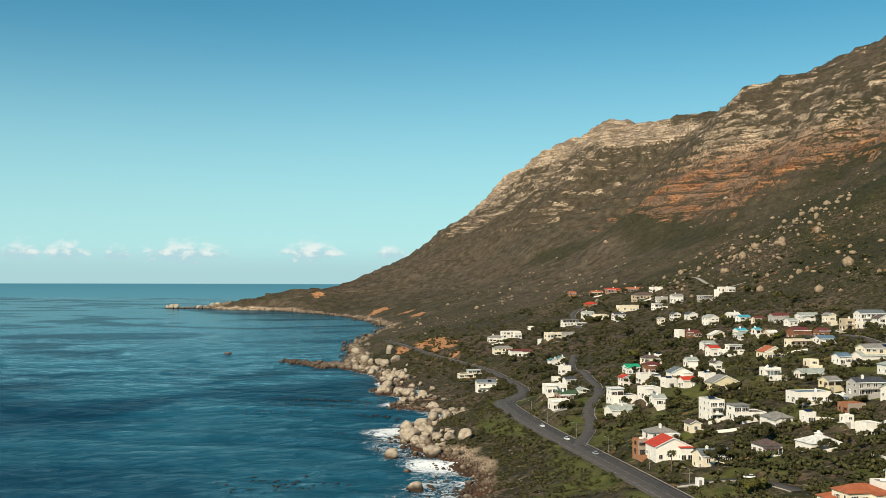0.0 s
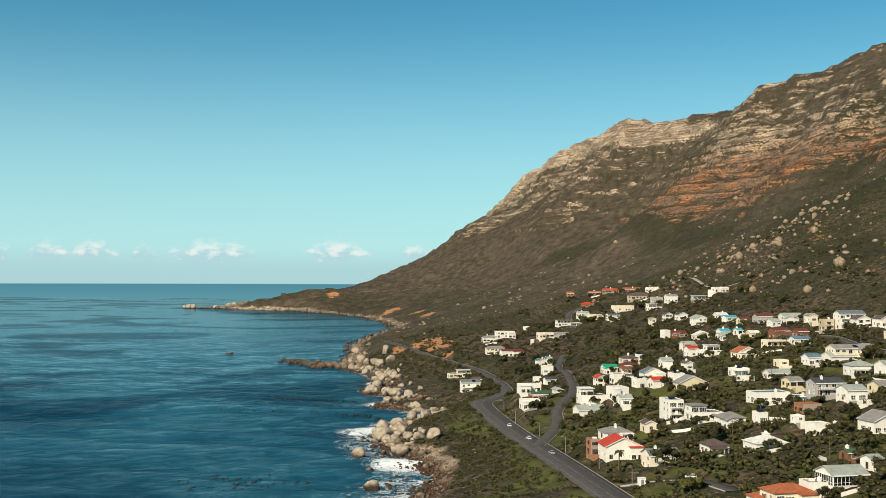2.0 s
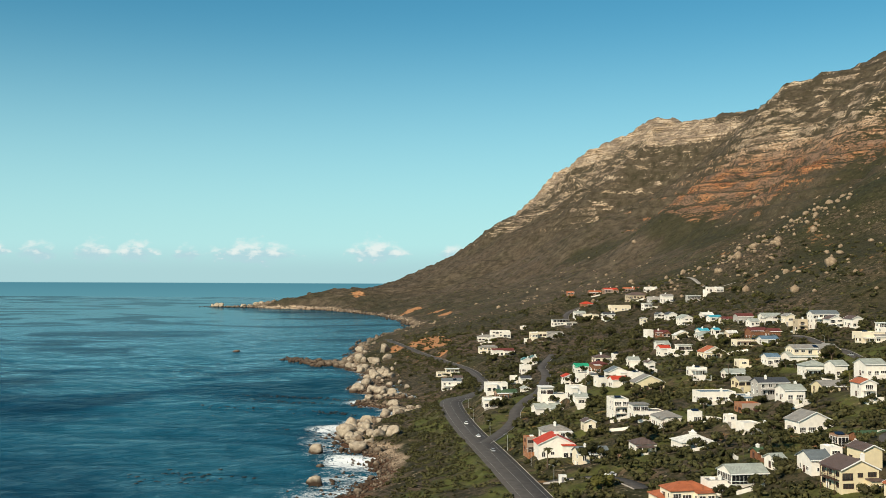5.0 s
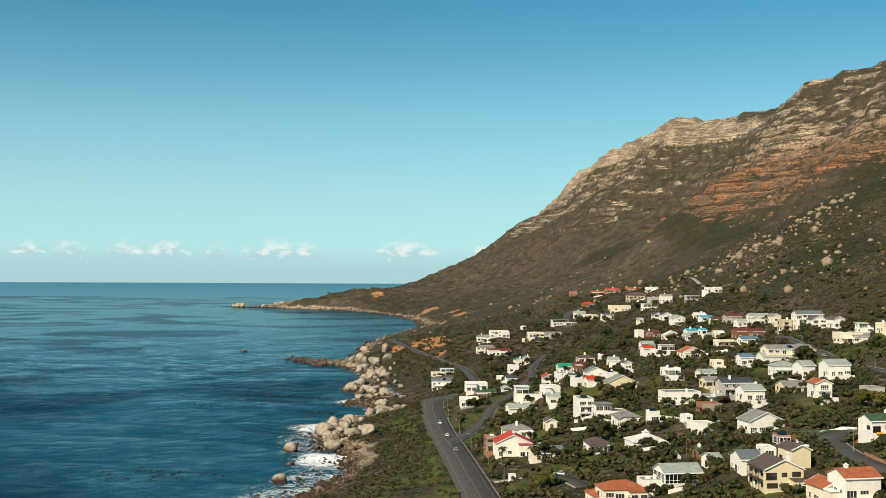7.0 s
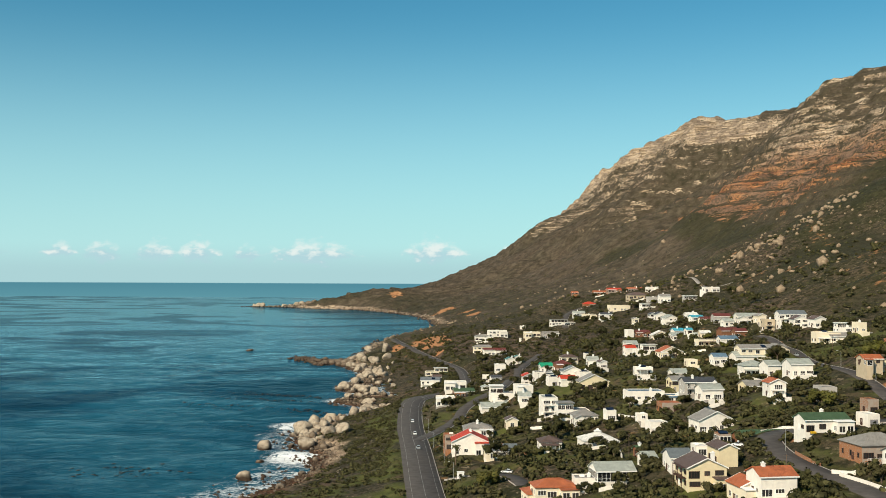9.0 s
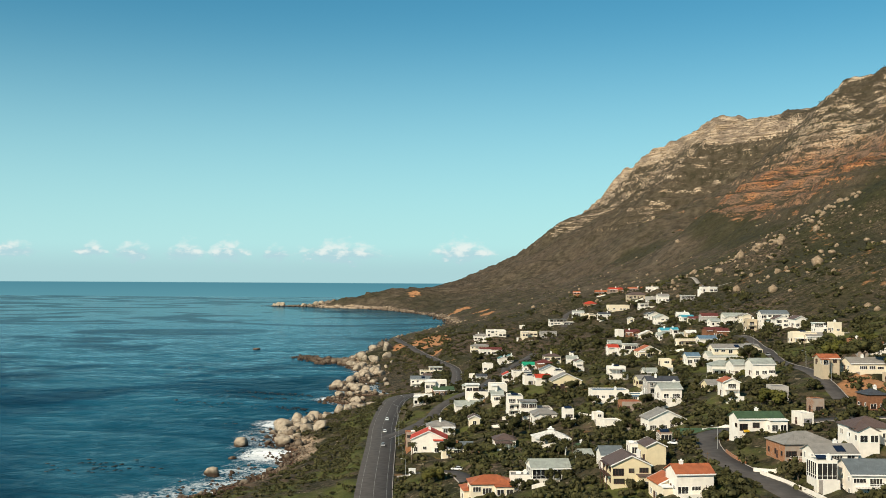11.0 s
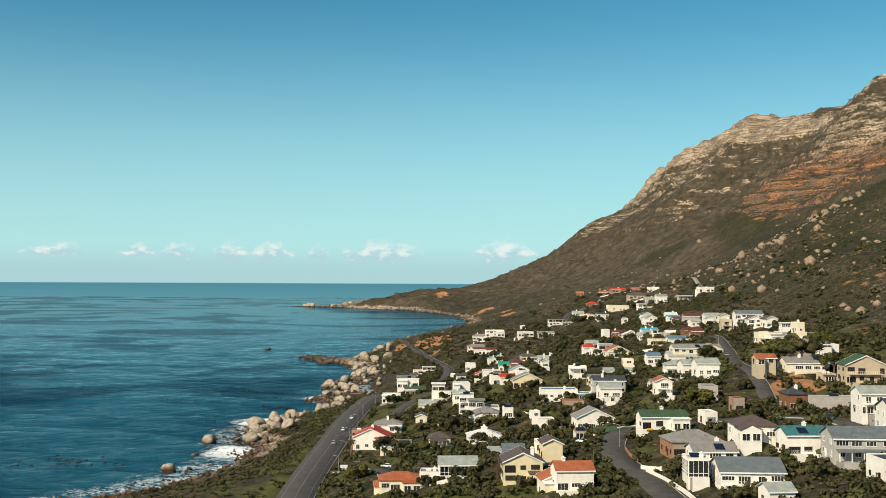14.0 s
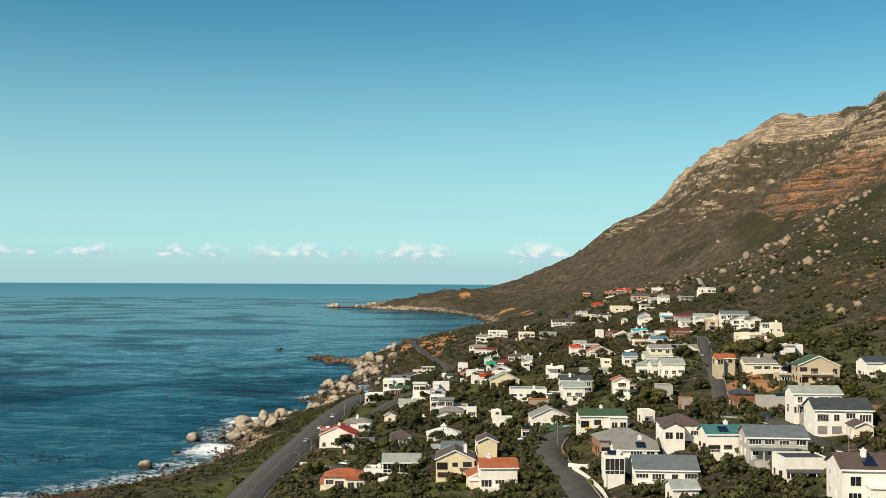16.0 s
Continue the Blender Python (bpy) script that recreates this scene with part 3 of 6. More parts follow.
# ---- materials ----
class Nodes:
    """A node material, with short names for the nodes that are used again and again."""

    def __init__(self, name, rough=0.8, metal=0.0, spec=0.3):
        self.mat = bpy.data.materials.new(name)
        self.mat.use_nodes = True
        self.n, self.l = self.mat.node_tree.nodes, self.mat.node_tree.links
        self.out = self.n["Principled BSDF"]
        self.set("Roughness", rough), self.set("Metallic", metal), self.set("Specular IOR Level", spec)
        self.pos = None

    def set(self, socket, value):
        s = self.out.inputs[socket]
        if isinstance(value, bpy.types.NodeSocket):
            self.l.new(value, s)
        else:
            s.default_value = (*value, 1.0) if isinstance(value, tuple) and len(value) == 3 else value

    def place(self):
        if not self.pos:
            self.pos = self.n.new("ShaderNodeNewGeometry").outputs["Position"]
        return self.pos

    def local(self):
        return self.n.new("ShaderNodeTexCoord").outputs["Object"]

    def stretch(self, vector, scale):
        m = self.n.new("ShaderNodeMapping")
        m.inputs["Scale"].default_value = scale
        self.l.new(vector, m.inputs["Vector"])
        return m.outputs[0]

    def noise(self, size, vector=None, detail=4.0, rough=0.55, distort=0.0):
        t = self.n.new("ShaderNodeTexNoise")
        t.inputs["Scale"].default_value, t.inputs["Detail"].default_value = 1.0 / size, detail
        t.inputs["Roughness"].default_value, t.inputs["Distortion"].default_value = rough, distort
        self.l.new(vector or self.place(), t.inputs["Vector"])
        return t.outputs["Fac"]

    def ramp(self, fac, *stops):
        r = self.n.new("ShaderNodeValToRGB")
        while len(r.color_ramp.elements) < len(stops):
            r.color_ramp.elements.new(0.5)
        for e, (at, col) in zip(r.color_ramp.elements, stops):
            e.position = at
            e.color = (*col, 1.0) if isinstance(col, tuple) else (col, col, col, 1.0)
        self.l.new(fac, r.inputs[0])
        return r.outputs[0]

    def mix(self, fac, a, b, mode="MIX"):
        m = self.n.new("ShaderNodeMix")
        m.data_type, m.blend_type = "RGBA", mode
        for s, v in ((m.inputs[0], fac), (m.inputs[6], a), (m.inputs[7], b)):
            if isinstance(v, bpy.types.NodeSocket):
                self.l.new(v, s)
            else:
                s.default_value = (*v, 1.0) if isinstance(v, tuple) else v
        return m.outputs[2]

    def math(self, op, a, b=0.0):
        m = self.n.new("ShaderNodeMath")
        m.operation = op
        for s, v in zip(m.inputs, (a, b)):
            if isinstance(v, bpy.types.NodeSocket):
                self.l.new(v, s)
            else:
                s.default_value = v
        return m.outputs[0]

    def attr(self, name):
        a = self.n.new("ShaderNodeAttribute")
        a.attribute_name = name
        s = self.n.new("ShaderNodeSeparateColor")
        self.l.new(a.outputs["Color"], s.inputs[0])
        return s.outputs

    def chance(self):
        return self.n.new("ShaderNodeObjectInfo").outputs["Random"]

    def island(self):
        return self.n.new("ShaderNodeNewGeometry").outputs["Random Per Island"]

    def bump(self, fac, depth, strength=1.0):
        b = self.n.new("ShaderNodeBump")
        b.inputs["Strength"].default_value, b.inputs["Distance"].default_value = strength, depth
        self.l.new(fac, b.inputs["Height"])
        self.l.new(b.outputs[0], self.out.inputs["Normal"])
        return self


def ground_material():
    m = Nodes("slope", 0.95, 0, 0.15)
    rock, grass, soil = m.attr("cover")[:3]
    pebble, wet, band = m.attr("shore")[:3]
    big, mid, fine = m.noise(70), m.noise(9, detail=5), m.noise(1.6, detail=4, rough=0.7)
    scrub = m.ramp(m.noise(150, detail=4), (0.36, (0.037, 0.033, 0.016)), (0.50, (0.070, 0.053, 0.034)), (0.62, (0.098, 0.067, 0.047)))
    scrub = m.mix(m.ramp(m.noise(34, detail=6, rough=0.65), (0.48, 0.0), (0.68, 0.6)), scrub, (0.115, 0.080, 0.045))
    scrub = m.mix(m.ramp(big, (0.52, 0.0), (0.64, 0.8)), scrub, (0.034, 0.036, 0.013))
    scrub = m.mix(m.ramp(m.noise(4.2, detail=5, rough=0.65), (0.46, 0.0), (0.54, 0.85)), scrub, (0.018, 0.019, 0.007))
    scrub = m.mix(m.ramp(m.noise(2.4, detail=2), (0.62, 0.0), (0.70, 0.6)), scrub, (0.27, 0.21, 0.14))
    scrub = m.mix(m.ramp(fine, (0.58, 0.0), (0.8, 0.4)), scrub, (0.13, 0.10, 0.06))
    bed, crag, bush_and_shade = m.attr("beds")[:3]
    # heath colour turns paler with distance, towards the far slopes
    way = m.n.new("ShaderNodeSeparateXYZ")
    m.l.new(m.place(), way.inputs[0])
    pale_far = m.ramp(m.math("MULTIPLY", way.outputs[1], 1 / 4000.0), (0.30, 0.0), (0.52, 0.62))
    scrub = m.mix(pale_far, scrub, m.ramp(m.noise(22, detail=7, rough=0.7), (0.40, (0.036, 0.029, 0.019)), (0.52, (0.088, 0.066, 0.046)), (0.66, (0.150, 0.120, 0.085))))
    # dark bush cover, and the gullies' shade painted in the same tone
    scrub = m.mix(m.math("MULTIPLY", bush_and_shade, 0.72), scrub, m.ramp(m.noise(5, detail=5, rough=0.65), (0.4, (0.014, 0.015, 0.006)), (0.6, (0.040, 0.040, 0.017))))
    scrub = m.mix(m.math("MULTIPLY", rock, 0.75), scrub, m.ramp(m.noise(14, detail=5, rough=0.65), (0.4, (0.026, 0.024, 0.011)), (0.62, (0.062, 0.050, 0.028))))
    lawn = m.ramp(m.noise(6, detail=5), (0.3, (0.045, 0.050, 0.013)), (0.55, (0.080, 0.086, 0.022)), (0.75, (0.115, 0.102, 0.038)))
    earth = m.ramp(m.noise(7, detail=6), (0.3, (0.26, 0.11, 0.045)), (0.6, (0.37, 0.19, 0.09)), (0.8, (0.40, 0.27, 0.15)))
    rough = m.noise(7, m.stretch(m.place(), (1.0, 1.0, 0.6)), 6, 0.7)
    strata = m.noise(4.5, m.stretch(m.place(), (0.06, 0.06, 1.0)), 6, 0.65)
    stone = m.ramp(strata, (0.34, (0.09, 0.062, 0.038)), (0.45, (0.30, 0.21, 0.125)), (0.55, (0.64, 0.50, 0.35)), (0.66, (0.30, 0.235, 0.17)), (0.74, (0.52, 0.42, 0.31)))
    rusty = m.ramp(strata, (0.34, (0.085, 0.036, 0.020)), (0.46, (0.26, 0.105, 0.045)), (0.58, (0.42, 0.20, 0.085)), (0.72, (0.20, 0.12, 0.08)))
    stone = m.mix(band, stone, rusty)
    stone = m.mix(m.ramp(m.noise(60, detail=4), (0.42, 0.0), (0.58, 0.7)), stone, (0.15, 0.112, 0.086))
    stone = m.mix(m.ramp(m.noise(6, m.stretch(m.place(), (1.0, 1.0, 0.14)), 5, 0.65), (0.54, 0.0), (0.64, 0.75)), stone, (0.055, 0.038, 0.024))
    stone = m.mix(m.ramp(m.noise(5.5, detail=6, rough=0.7), (0.54, 0.0), (0.60, 0.85)), stone, (0.030, 0.028, 0.013))
    shingle = m.ramp(m.noise(0.9, detail=3, rough=0.8), (0.35, (0.13, 0.085, 0.055)), (0.55, (0.36, 0.27, 0.18)), (0.75, (0.50, 0.41, 0.30)))
    shingle = m.mix(wet, shingle, m.ramp(m.noise(1.4), (0.35, (0.035, 0.018, 0.010)), (0.65, (0.115, 0.055, 0.030))))
    col = m.mix(m.ramp(m.math("ADD", grass, m.math("MULTIPLY", m.math("SUBTRACT", mid, 0.5), 0.9)), (0.35, 0.0), (0.6, 1.0)), scrub, lawn)
    col = m.mix(m.ramp(m.math("ADD", soil, m.math("MULTIPLY", m.math("SUBTRACT", mid, 0.5), 1.1)), (0.40, 0.0), (0.6, 1.0)), col, earth)
    # beds crop out as ledges, one above the other, broken along their length
    ledge = None
    for per, lift, least in ((1.0, 0.02, 0.70), (3.0, 0.08, 0.66), (7.0, 0.16, 0.66)):
        turn = m.math("FRACT", m.math("ADD", m.math("MULTIPLY", bed, per), m.math("MULTIPLY", m.math("SUBTRACT", rough, 0.5), 0.7 + 0.35 * per)))
        face = m.ramp(turn, (0.0, 0.0), (least, 0.0), (least + 0.05, 1.0), (0.88, 1.0), (0.95, 0.0))
        gap = m.noise(40, m.stretch(m.place(), (0.7, 0.7, 1.6)), 8, 0.68)
        shown = m.math("MULTIPLY", face, m.ramp(m.math("ADD", m.math("SUBTRACT", rock, lift), m.math("MULTIPLY", m.math("SUBTRACT", gap, 0.5), 2.3)), (0.42, 0.0), (0.52, 1.0)))
        ledge = shown if ledge is None else m.math("MAXIMUM", ledge, shown)
    open_rock = m.ramp(m.math("ADD", crag, m.math("MULTIPLY", m.math("SUBTRACT", rough, 0.5), 1.6)), (0.45, 0.0), (0.58, 1.0))
    col = m.mix(m.math("MAXIMUM", ledge, open_rock), col, stone)
    col = m.mix(pebble, col, shingle)
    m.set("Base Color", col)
    m.bump(m.math("ADD", m.math("ADD", fine, m.math("MULTIPLY", mid, 2.0)), m.math("MULTIPLY", m.math("MULTIPLY", m.noise(20, m.stretch(m.place(), (0.6, 0.6, 1.2)), 7, 0.65), m.math("MAXIMUM", rock, crag)), 12.0)), 0.9, 0.9)
    return m.mat


def sea_material():
    m = Nodes("sea_water", 0.12, 0, 0.25)
    foam, shoal, calm = m.attr("foam")[:3]
    p = m.place()
    turned = m.n.new("ShaderNodeMapping")
    turned.inputs["Rotation"].default_value = (0, 0, radians(-24))
    m.l.new(p, turned.inputs["Vector"])
    swell = m.noise(40, m.stretch(turned.outputs[0], (0.5, 1.0, 1.0)), 2, 0.5, 0.6)
    chop = m.noise(9.0, m.stretch(turned.outputs[0], (0.55, 1.0, 1.0)), 5, 0.66, 0.4)
    ripple = m.noise(1.6, m.stretch(p, (0.5, 1.0, 1.0)), 3, 0.6)
    slick = m.noise(300, m.stretch(p, (0.6, 0.7, 1.0)), 4, 0.5, 1.8)
    deep = m.ramp(slick, (0.38, (0.0035, 0.031, 0.060)), (0.45, (0.0065, 0.052, 0.092)), (0.54, (0.012, 0.085, 0.134)))
    deep = m.mix(shoal, deep, (0.0065, 0.056, 0.088))
    veins = m.math("SUBTRACT", 1.0, m.math("MULTIPLY", m.math("ABSOLUTE", m.math("SUBTRACT", m.noise(7, p, 5, 0.62, 1.6), 0.5)), 5.0))
    lace = m.math("ADD", m.math("ADD", m.math("MULTIPLY", m.noise(16, p, 5, 0.65, 1.4), 0.45), m.math("MULTIPLY", m.noise(2.2, p, 6, 0.74, 1.8), 0.25)), m.math("MULTIPLY", veins, 0.30))
    white = m.ramp(m.math("ADD", m.math("MULTIPLY", foam, 0.37), lace), (0.80, 0.0), (1.0, 1.0))
    m.set("Base Color", m.mix(white, deep, (0.80, 0.82, 0.80)))
    m.set("Roughness", m.mix(white, m.ramp(slick, (0.35, 0.10), (0.65, 0.22)), (0.8, 0.8, 0.8)))
    tall = m.math("ADD", m.math("MULTIPLY", swell, 5.5), m.math("ADD", m.math("MULTIPLY", chop, 3.0), m.math("MULTIPLY", ripple, 0.45)))
    m.bump(m.math("MULTIPLY", tall, m.math("SUBTRACT", 1.0, m.math("MULTIPLY", calm, 0.96))), 1.0, 1.0)
    # Wave faces turned to the eye leave only a share of the mirror that a flat sea would be.
    m.set("Specular IOR Level", 0.0)
    bent = m.out.inputs["Normal"].links[0].from_socket
    gloss, edge, both = m.n.new("ShaderNodeBsdfGlossy"), m.n.new("ShaderNodeFresnel"), m.n.new("ShaderNodeMixShader")
    edge.inputs["IOR"].default_value = 1.33
    gloss.inputs["Roughness"].default_value, gloss.inputs["Color"].default_value = 0.12, (0.78, 0.96, 1.0, 1.0)
    m.l.new(bent, gloss.inputs["Normal"]), m.l.new(bent, edge.inputs["Normal"])
    share = m.math("MULTIPLY", m.ramp(calm, (0.0, 0.46), (0.25, 1.0), (1.0, 0.60)), edge.outputs[0])
    crests = m.ramp(m.math("ADD", m.math("ADD", m.math("MULTIPLY", chop, 0.45), m.math("MULTIPLY", swell, 0.25)), m.math("MULTIPLY", m.noise(4.0, m.stretch(turned.outputs[0], (0.4, 1.0, 1.0)), 4, 0.65, 0.3), 0.30)), (0.42, 0.08), (0.57, 1.30))
    share = m.math("MULTIPLY", share, m.mix(m.ramp(calm, (0.15, 0.0), (0.8, 0.88)), crests, (0.78, 0.78, 0.78)))
    share = m.math("MULTIPLY", share, m.ramp(slick, (0.44, 0.58), (0.49, 1.0)))
    m.l.new(m.math("MULTIPLY", share, m.math("SUBTRACT", 1.0, white)), both.inputs[0])
    m.l.new(m.out.outputs[0], both.inputs[1]), m.l.new(gloss.outputs[0], both.inputs[2])
    m.l.new(both.outputs[0], m.n["Material Output"].inputs["Surface"])
    return m.mat


def plain(name, col, rough=0.7, spread=0.12, size=1.5, metal=0.0, spec=0.3, depth=0.0):
    """Paint, plaster or metal with worn, slightly uneven colour."""
    m = Nodes(name, rough, metal, spec)
    a = tuple(max(0.0, c * (1 - spread)) for c in col)
    b = tuple(min(1.0, c * (1 + spread)) for c in col)
    base = m.ramp(m.noise(size, detail=5), (0.3, a), (0.7, b))
    streak = m.noise(size * 0.6, m.stretch(m.place(), (2.0, 2.0, 0.25)), 4)
    m.set("Base Color", m.mix(m.ramp(streak, (0.55, 0.0), (0.8, spread * 1.5)), base, tuple(c * 0.62 for c in col)))
    if depth:
        m.bump(m.noise(size * 0.12, detail=3), depth, 0.6)
    return m.mat


GROUND, SEA = ground_material(), sea_material()
ASPHALT = plain("asphalt", (0.072, 0.063, 0.056), 0.9, 0.28, 3.0, depth=0.02)
CONCRETE = plain("concrete", (0.30, 0.27, 0.235), 0.85, 0.2, 1.2)
ROAD_PAINT = plain("road_paint", (0.26, 0.25, 0.23), 0.8, 0.3, 0.8)


# ---- ground and sea ----
def sheet(name, grid, material, attributes, label, category):
    """One smooth mesh from a grid of places."""
    rows, cols = grid.shape[:2]
    k = np.arange(rows * cols).reshape(rows, cols)
    quads = np.stack([k[:-1, :-1], k[:-1, 1:], k[1:, 1:], k[1:, :-1]], -1).reshape(-1, 4)
    me = bpy.data.meshes.new(name)
    me.vertices.add(rows * cols)
    me.vertices.foreach_set("co", grid.reshape(-1).astype(np.float32))
    me.loops.add(quads.size)
    me.loops.foreach_set("vertex_index", quads.reshape(-1).astype(np.int32))
    me.polygons.add(len(quads))
    me.polygons.foreach_set("loop_start", (np.arange(len(quads)) * 4).astype(np.int32))
    for key, values in attributes.items():
        a = me.attributes.new(key, "FLOAT_COLOR", "POINT")
        a.data.foreach_set("color", values.reshape(-1).astype(np.float32))
    me.update(calc_edges=True)
    me.validate()
    me.shade_smooth()
    me.materials.append(material)
    return tagged(new(name, me), label, category, kind="structure")


def rgb(r, g, b):
    return np.stack([r, g, b, np.ones_like(r)], -1)


SOIL_PATCHES = [(-138, 1068, 18), (-150, 1104, 22), (-176, 1092, 14), (-128, 1010, 8), (-539, 3031, 25), (-319, 2450, 34), (-245, 2268, 27), (56, 367, 10), (87, 350, 8), (140, 427, 13), (-210, 2100, 18)]


# Gully shade painted into the slope's colour in a dark bush tone: from, to, half width.
GULLY_SHADES = ((71, 2559, 243, 2078, 55), (243, 2078, 262, 1600, 55), (640, 2090, 479, 1673, 70))


def build_ground():
    v = np.r_[np.linspace(-4900, 0, 24)[:-1], np.linspace(0, 160, 16)[:-1], np.geomspace(160, 6500, 640)]
    d = np.r_[np.arange(-50, 50, 2.0), np.arange(50, 400, 2.5), np.arange(400, 900, 4.2), np.arange(900, 1600, 7.0), np.geomspace(1607, 6000, 40)]
    y = np.repeat(v[:, None], len(d), 1)
    x = np.interp(v, COAST_Y, COAST_X)[:, None] + d[None]
    z = height(x, y)
    inland = x - coast(y)
    run = np.maximum(np.abs(np.gradient(z, axis=1) / np.gradient(x, axis=1)), np.abs(np.gradient(z, axis=0) / np.gradient(y, axis=0)))
    far = smooth(1200, 1800, y)
    bed = height(x, y, False, True)
    # open ledges over the far face, thick ones on the buttress, bare cliffs under the crest
    rock = far * smooth(150, 270, z) * (0.43 + 0.28 * fbm(x, y, 300, 3, 71))
    buttress = smooth(1650, 1850, y) * (1 - smooth(2500, 2750, y)) * smooth(165, 225, z) * smooth(130, 300, x)
    rock = np.maximum(rock, 0.66 * buttress)
    rock = rock * (1 - 0.38 * smooth(380, 480, z) * smooth(520, 640, x))
    crest = np.interp(y, [2700, 2970, 3290, 3628, 4074, 4307, 4781, 4980], [600, 585, 575, 640, 580, 650, 420, 575])
    crag = (0.82 + 0.3 * fbm(x, y, 130, 3, 75)) * smooth(2750, 3000, y) * smooth(crest - 120, crest - 60, z + 0.35 * np.clip(y - 4300, 0, 300)) * (1 - 0.75 * smooth(480, 640, x))
    crag = np.maximum(crag, 0.28 * buttress * smooth(330, 420, z) * smooth(-0.3, 0.4, fbm(x, y, 120, 3, 73)))
    crag = np.maximum(crag, 0.95 * smooth(1250, 2100, y) * (1 - smooth(11, 36, inland)))
    crag = np.maximum(crag, far * smooth(1.1, 1.7, run) * smooth(130, 220, z) * 0.45)
    road_x = np.interp(y, MAIN_ROAD[:, 1], MAIN_ROAD[:, 0])
    grass = smooth(28, 46, inland) * (1 - smooth(1250, 1400, y)) * (0.50 + 0.4 * fbm(x, y, 22, 3, 81))
    grass = np.where((x < road_x) & (y < 870), grass + 0.04, grass * 0.78)
    above = smooth(0, 50, x - np.interp(y, [0, 630, 980, 1150, 1300], [210, 175, 140, 60, 20]))
    grass = grass * (1 - 0.9 * above) * (1 - 0.6 * smooth(650, 780, y))
    bush_and_shade = above * (1 - smooth(1250, 1700, y)) * smooth(-0.5, 0.3, fbm(x, y, 60, 3, 83))
    bush_and_shade = np.maximum(bush_and_shade, 0.8 * smooth(1500, 1900, y) * (1 - smooth(3300, 3700, y)) * (1 - smooth(90, 330, inland)) * smooth(25, 50, inland) * smooth(-0.5, 0.3, fbm(x, y, 50, 3, 87)))
    # shaded gullies are darkened by colour along these lines
    for ax, ay, bx, by, wide in GULLY_SHADES:
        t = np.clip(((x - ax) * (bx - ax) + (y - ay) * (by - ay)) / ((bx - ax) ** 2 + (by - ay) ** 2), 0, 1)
        bush_and_shade = np.maximum(bush_and_shade, 1 - smooth(0.4, 1.2, np.hypot(x - ax - t * (bx - ax), y - ay - t * (by - ay)) / wide + 0.5 * fbm(x, y, 50, 3, 85)))
    soil = np.zeros_like(x)
    for px, py, size in SOIL_PATCHES:
        soil = np.maximum(soil, 1 - smooth(0.3, 1.3, np.hypot((x - px), (y - py) * 0.7) / size))
    soil = np.maximum(soil, 0.34 * smooth(0.1, 0.6, fbm(x, y, 40, 3, 91)) * (1 - far) * smooth(20, 60, inland))
    band = smooth(1550, 1750, y) * (1 - smooth(2600, 2950, y)) * smooth(125, 180, z) * (1 - smooth(320, 440, z)) * smooth(70, 230, x)
    band = np.maximum(band, 0.35 * smooth(0.1, 0.6, fbm(x, y, 340, 3, 95)) * (1 - smooth(360, 500, z)))
    wide = np.interp(y, [380, 430, 520, 560, 740, 860, 1150, 1350], [1, 2, 2, 0, 2, 3, 4, 0])
    pebble = 1 - smooth(9, 16, inland - wide + fbm(x, y, 7, 3, 97) * 7)
    wet = 1 - smooth(0.8, 2.6, z - np.interp(y, [300, 430, 540], [3.0, 3.0, 0]) + fbm(x, y, 6, 3, 99) * 1.4)
    cover, shore = rgb(rock, grass, soil), rgb(pebble * (1 - far * 0.6), wet, band)
    sheet("ground", np.stack([x, y, z], -1), GROUND, {"cover": cover, "shore": shore, "beds": rgb(bed, crag, bush_and_shade)}, "scrub-covered coastal slope rising to sandstone cliffs", "ground")


def build_sea():
    v = np.r_[np.linspace(-4900, 0, 24)[:-1], np.linspace(0, 200, 12)[:-1], np.geomspace(200, 5200, 500)]
    u = np.r_[np.arange(-80, 200, 2.2), np.arange(200, 560, 6.0), np.geomspace(566, 7000, 70)]
    y = np.repeat(v[:, None], len(u), 1)
    x = np.interp(v, COAST_Y, COAST_X)[:, None] - u[None]
    out = coast(y) - x
    r = np.hypot(x, y)
    z = np.zeros_like(x)
    z = z + fbm(x * 0.45, y, 17, 3, 131) * 0.35 * (1 - smooth(700, 1200, r))
    # swell rolling in to the shore, steeper as it nears the rocks
    bend = fbm(x, y, 260, 2, 135) * 30 + fbm(x, y, 70, 2, 136) * 9
    for length, tall, lean, seed in ((46.0, 0.42, 0.22, 137), (29.0, 0.26, -0.10, 138), (74.0, 0.45, 0.35, 139)):
        roll = np.sin((y + lean * x + bend) * math.tau / length)
        sets = 0.35 + 0.65 * smooth(-0.3, 0.5, fbm(x * 0.6, y, 150, 2, seed))
        z = z + tall * roll * np.maximum(roll * 0.4 + 0.8, 0.3) * sets * (1 - smooth(900, 1700, r)) * (1 + 0.5 * (1 - smooth(20, 120, out)))
    breaker = smooth(0.15, 0.6, fbm(x * 0.7 + 40, y * 0.7, 26, 3, 141))
    edge = np.interp(y, [210, 360, 420, 590, 730, 870, 1260, 1540], [48, 52, 56, 44, 24, 15, 12, 9])
    foam = (1 - smooth(0.2, 1.0, out / edge)) * (0.72 + 0.28 * breaker) + 0.32 * breaker * (1 - smooth(0.6, 1.9, out / edge))
    foam = foam * (1 - 0.5 * smooth(700, 1800, y))
    shoal = 0.5 * (1 - smooth(28, 170, out)) + 0.5 * smooth(1260, 2200, y) * (1 - smooth(280, 980, out)) * smooth(-0.2, 0.4, fbm(x, y, 210, 3, 151))
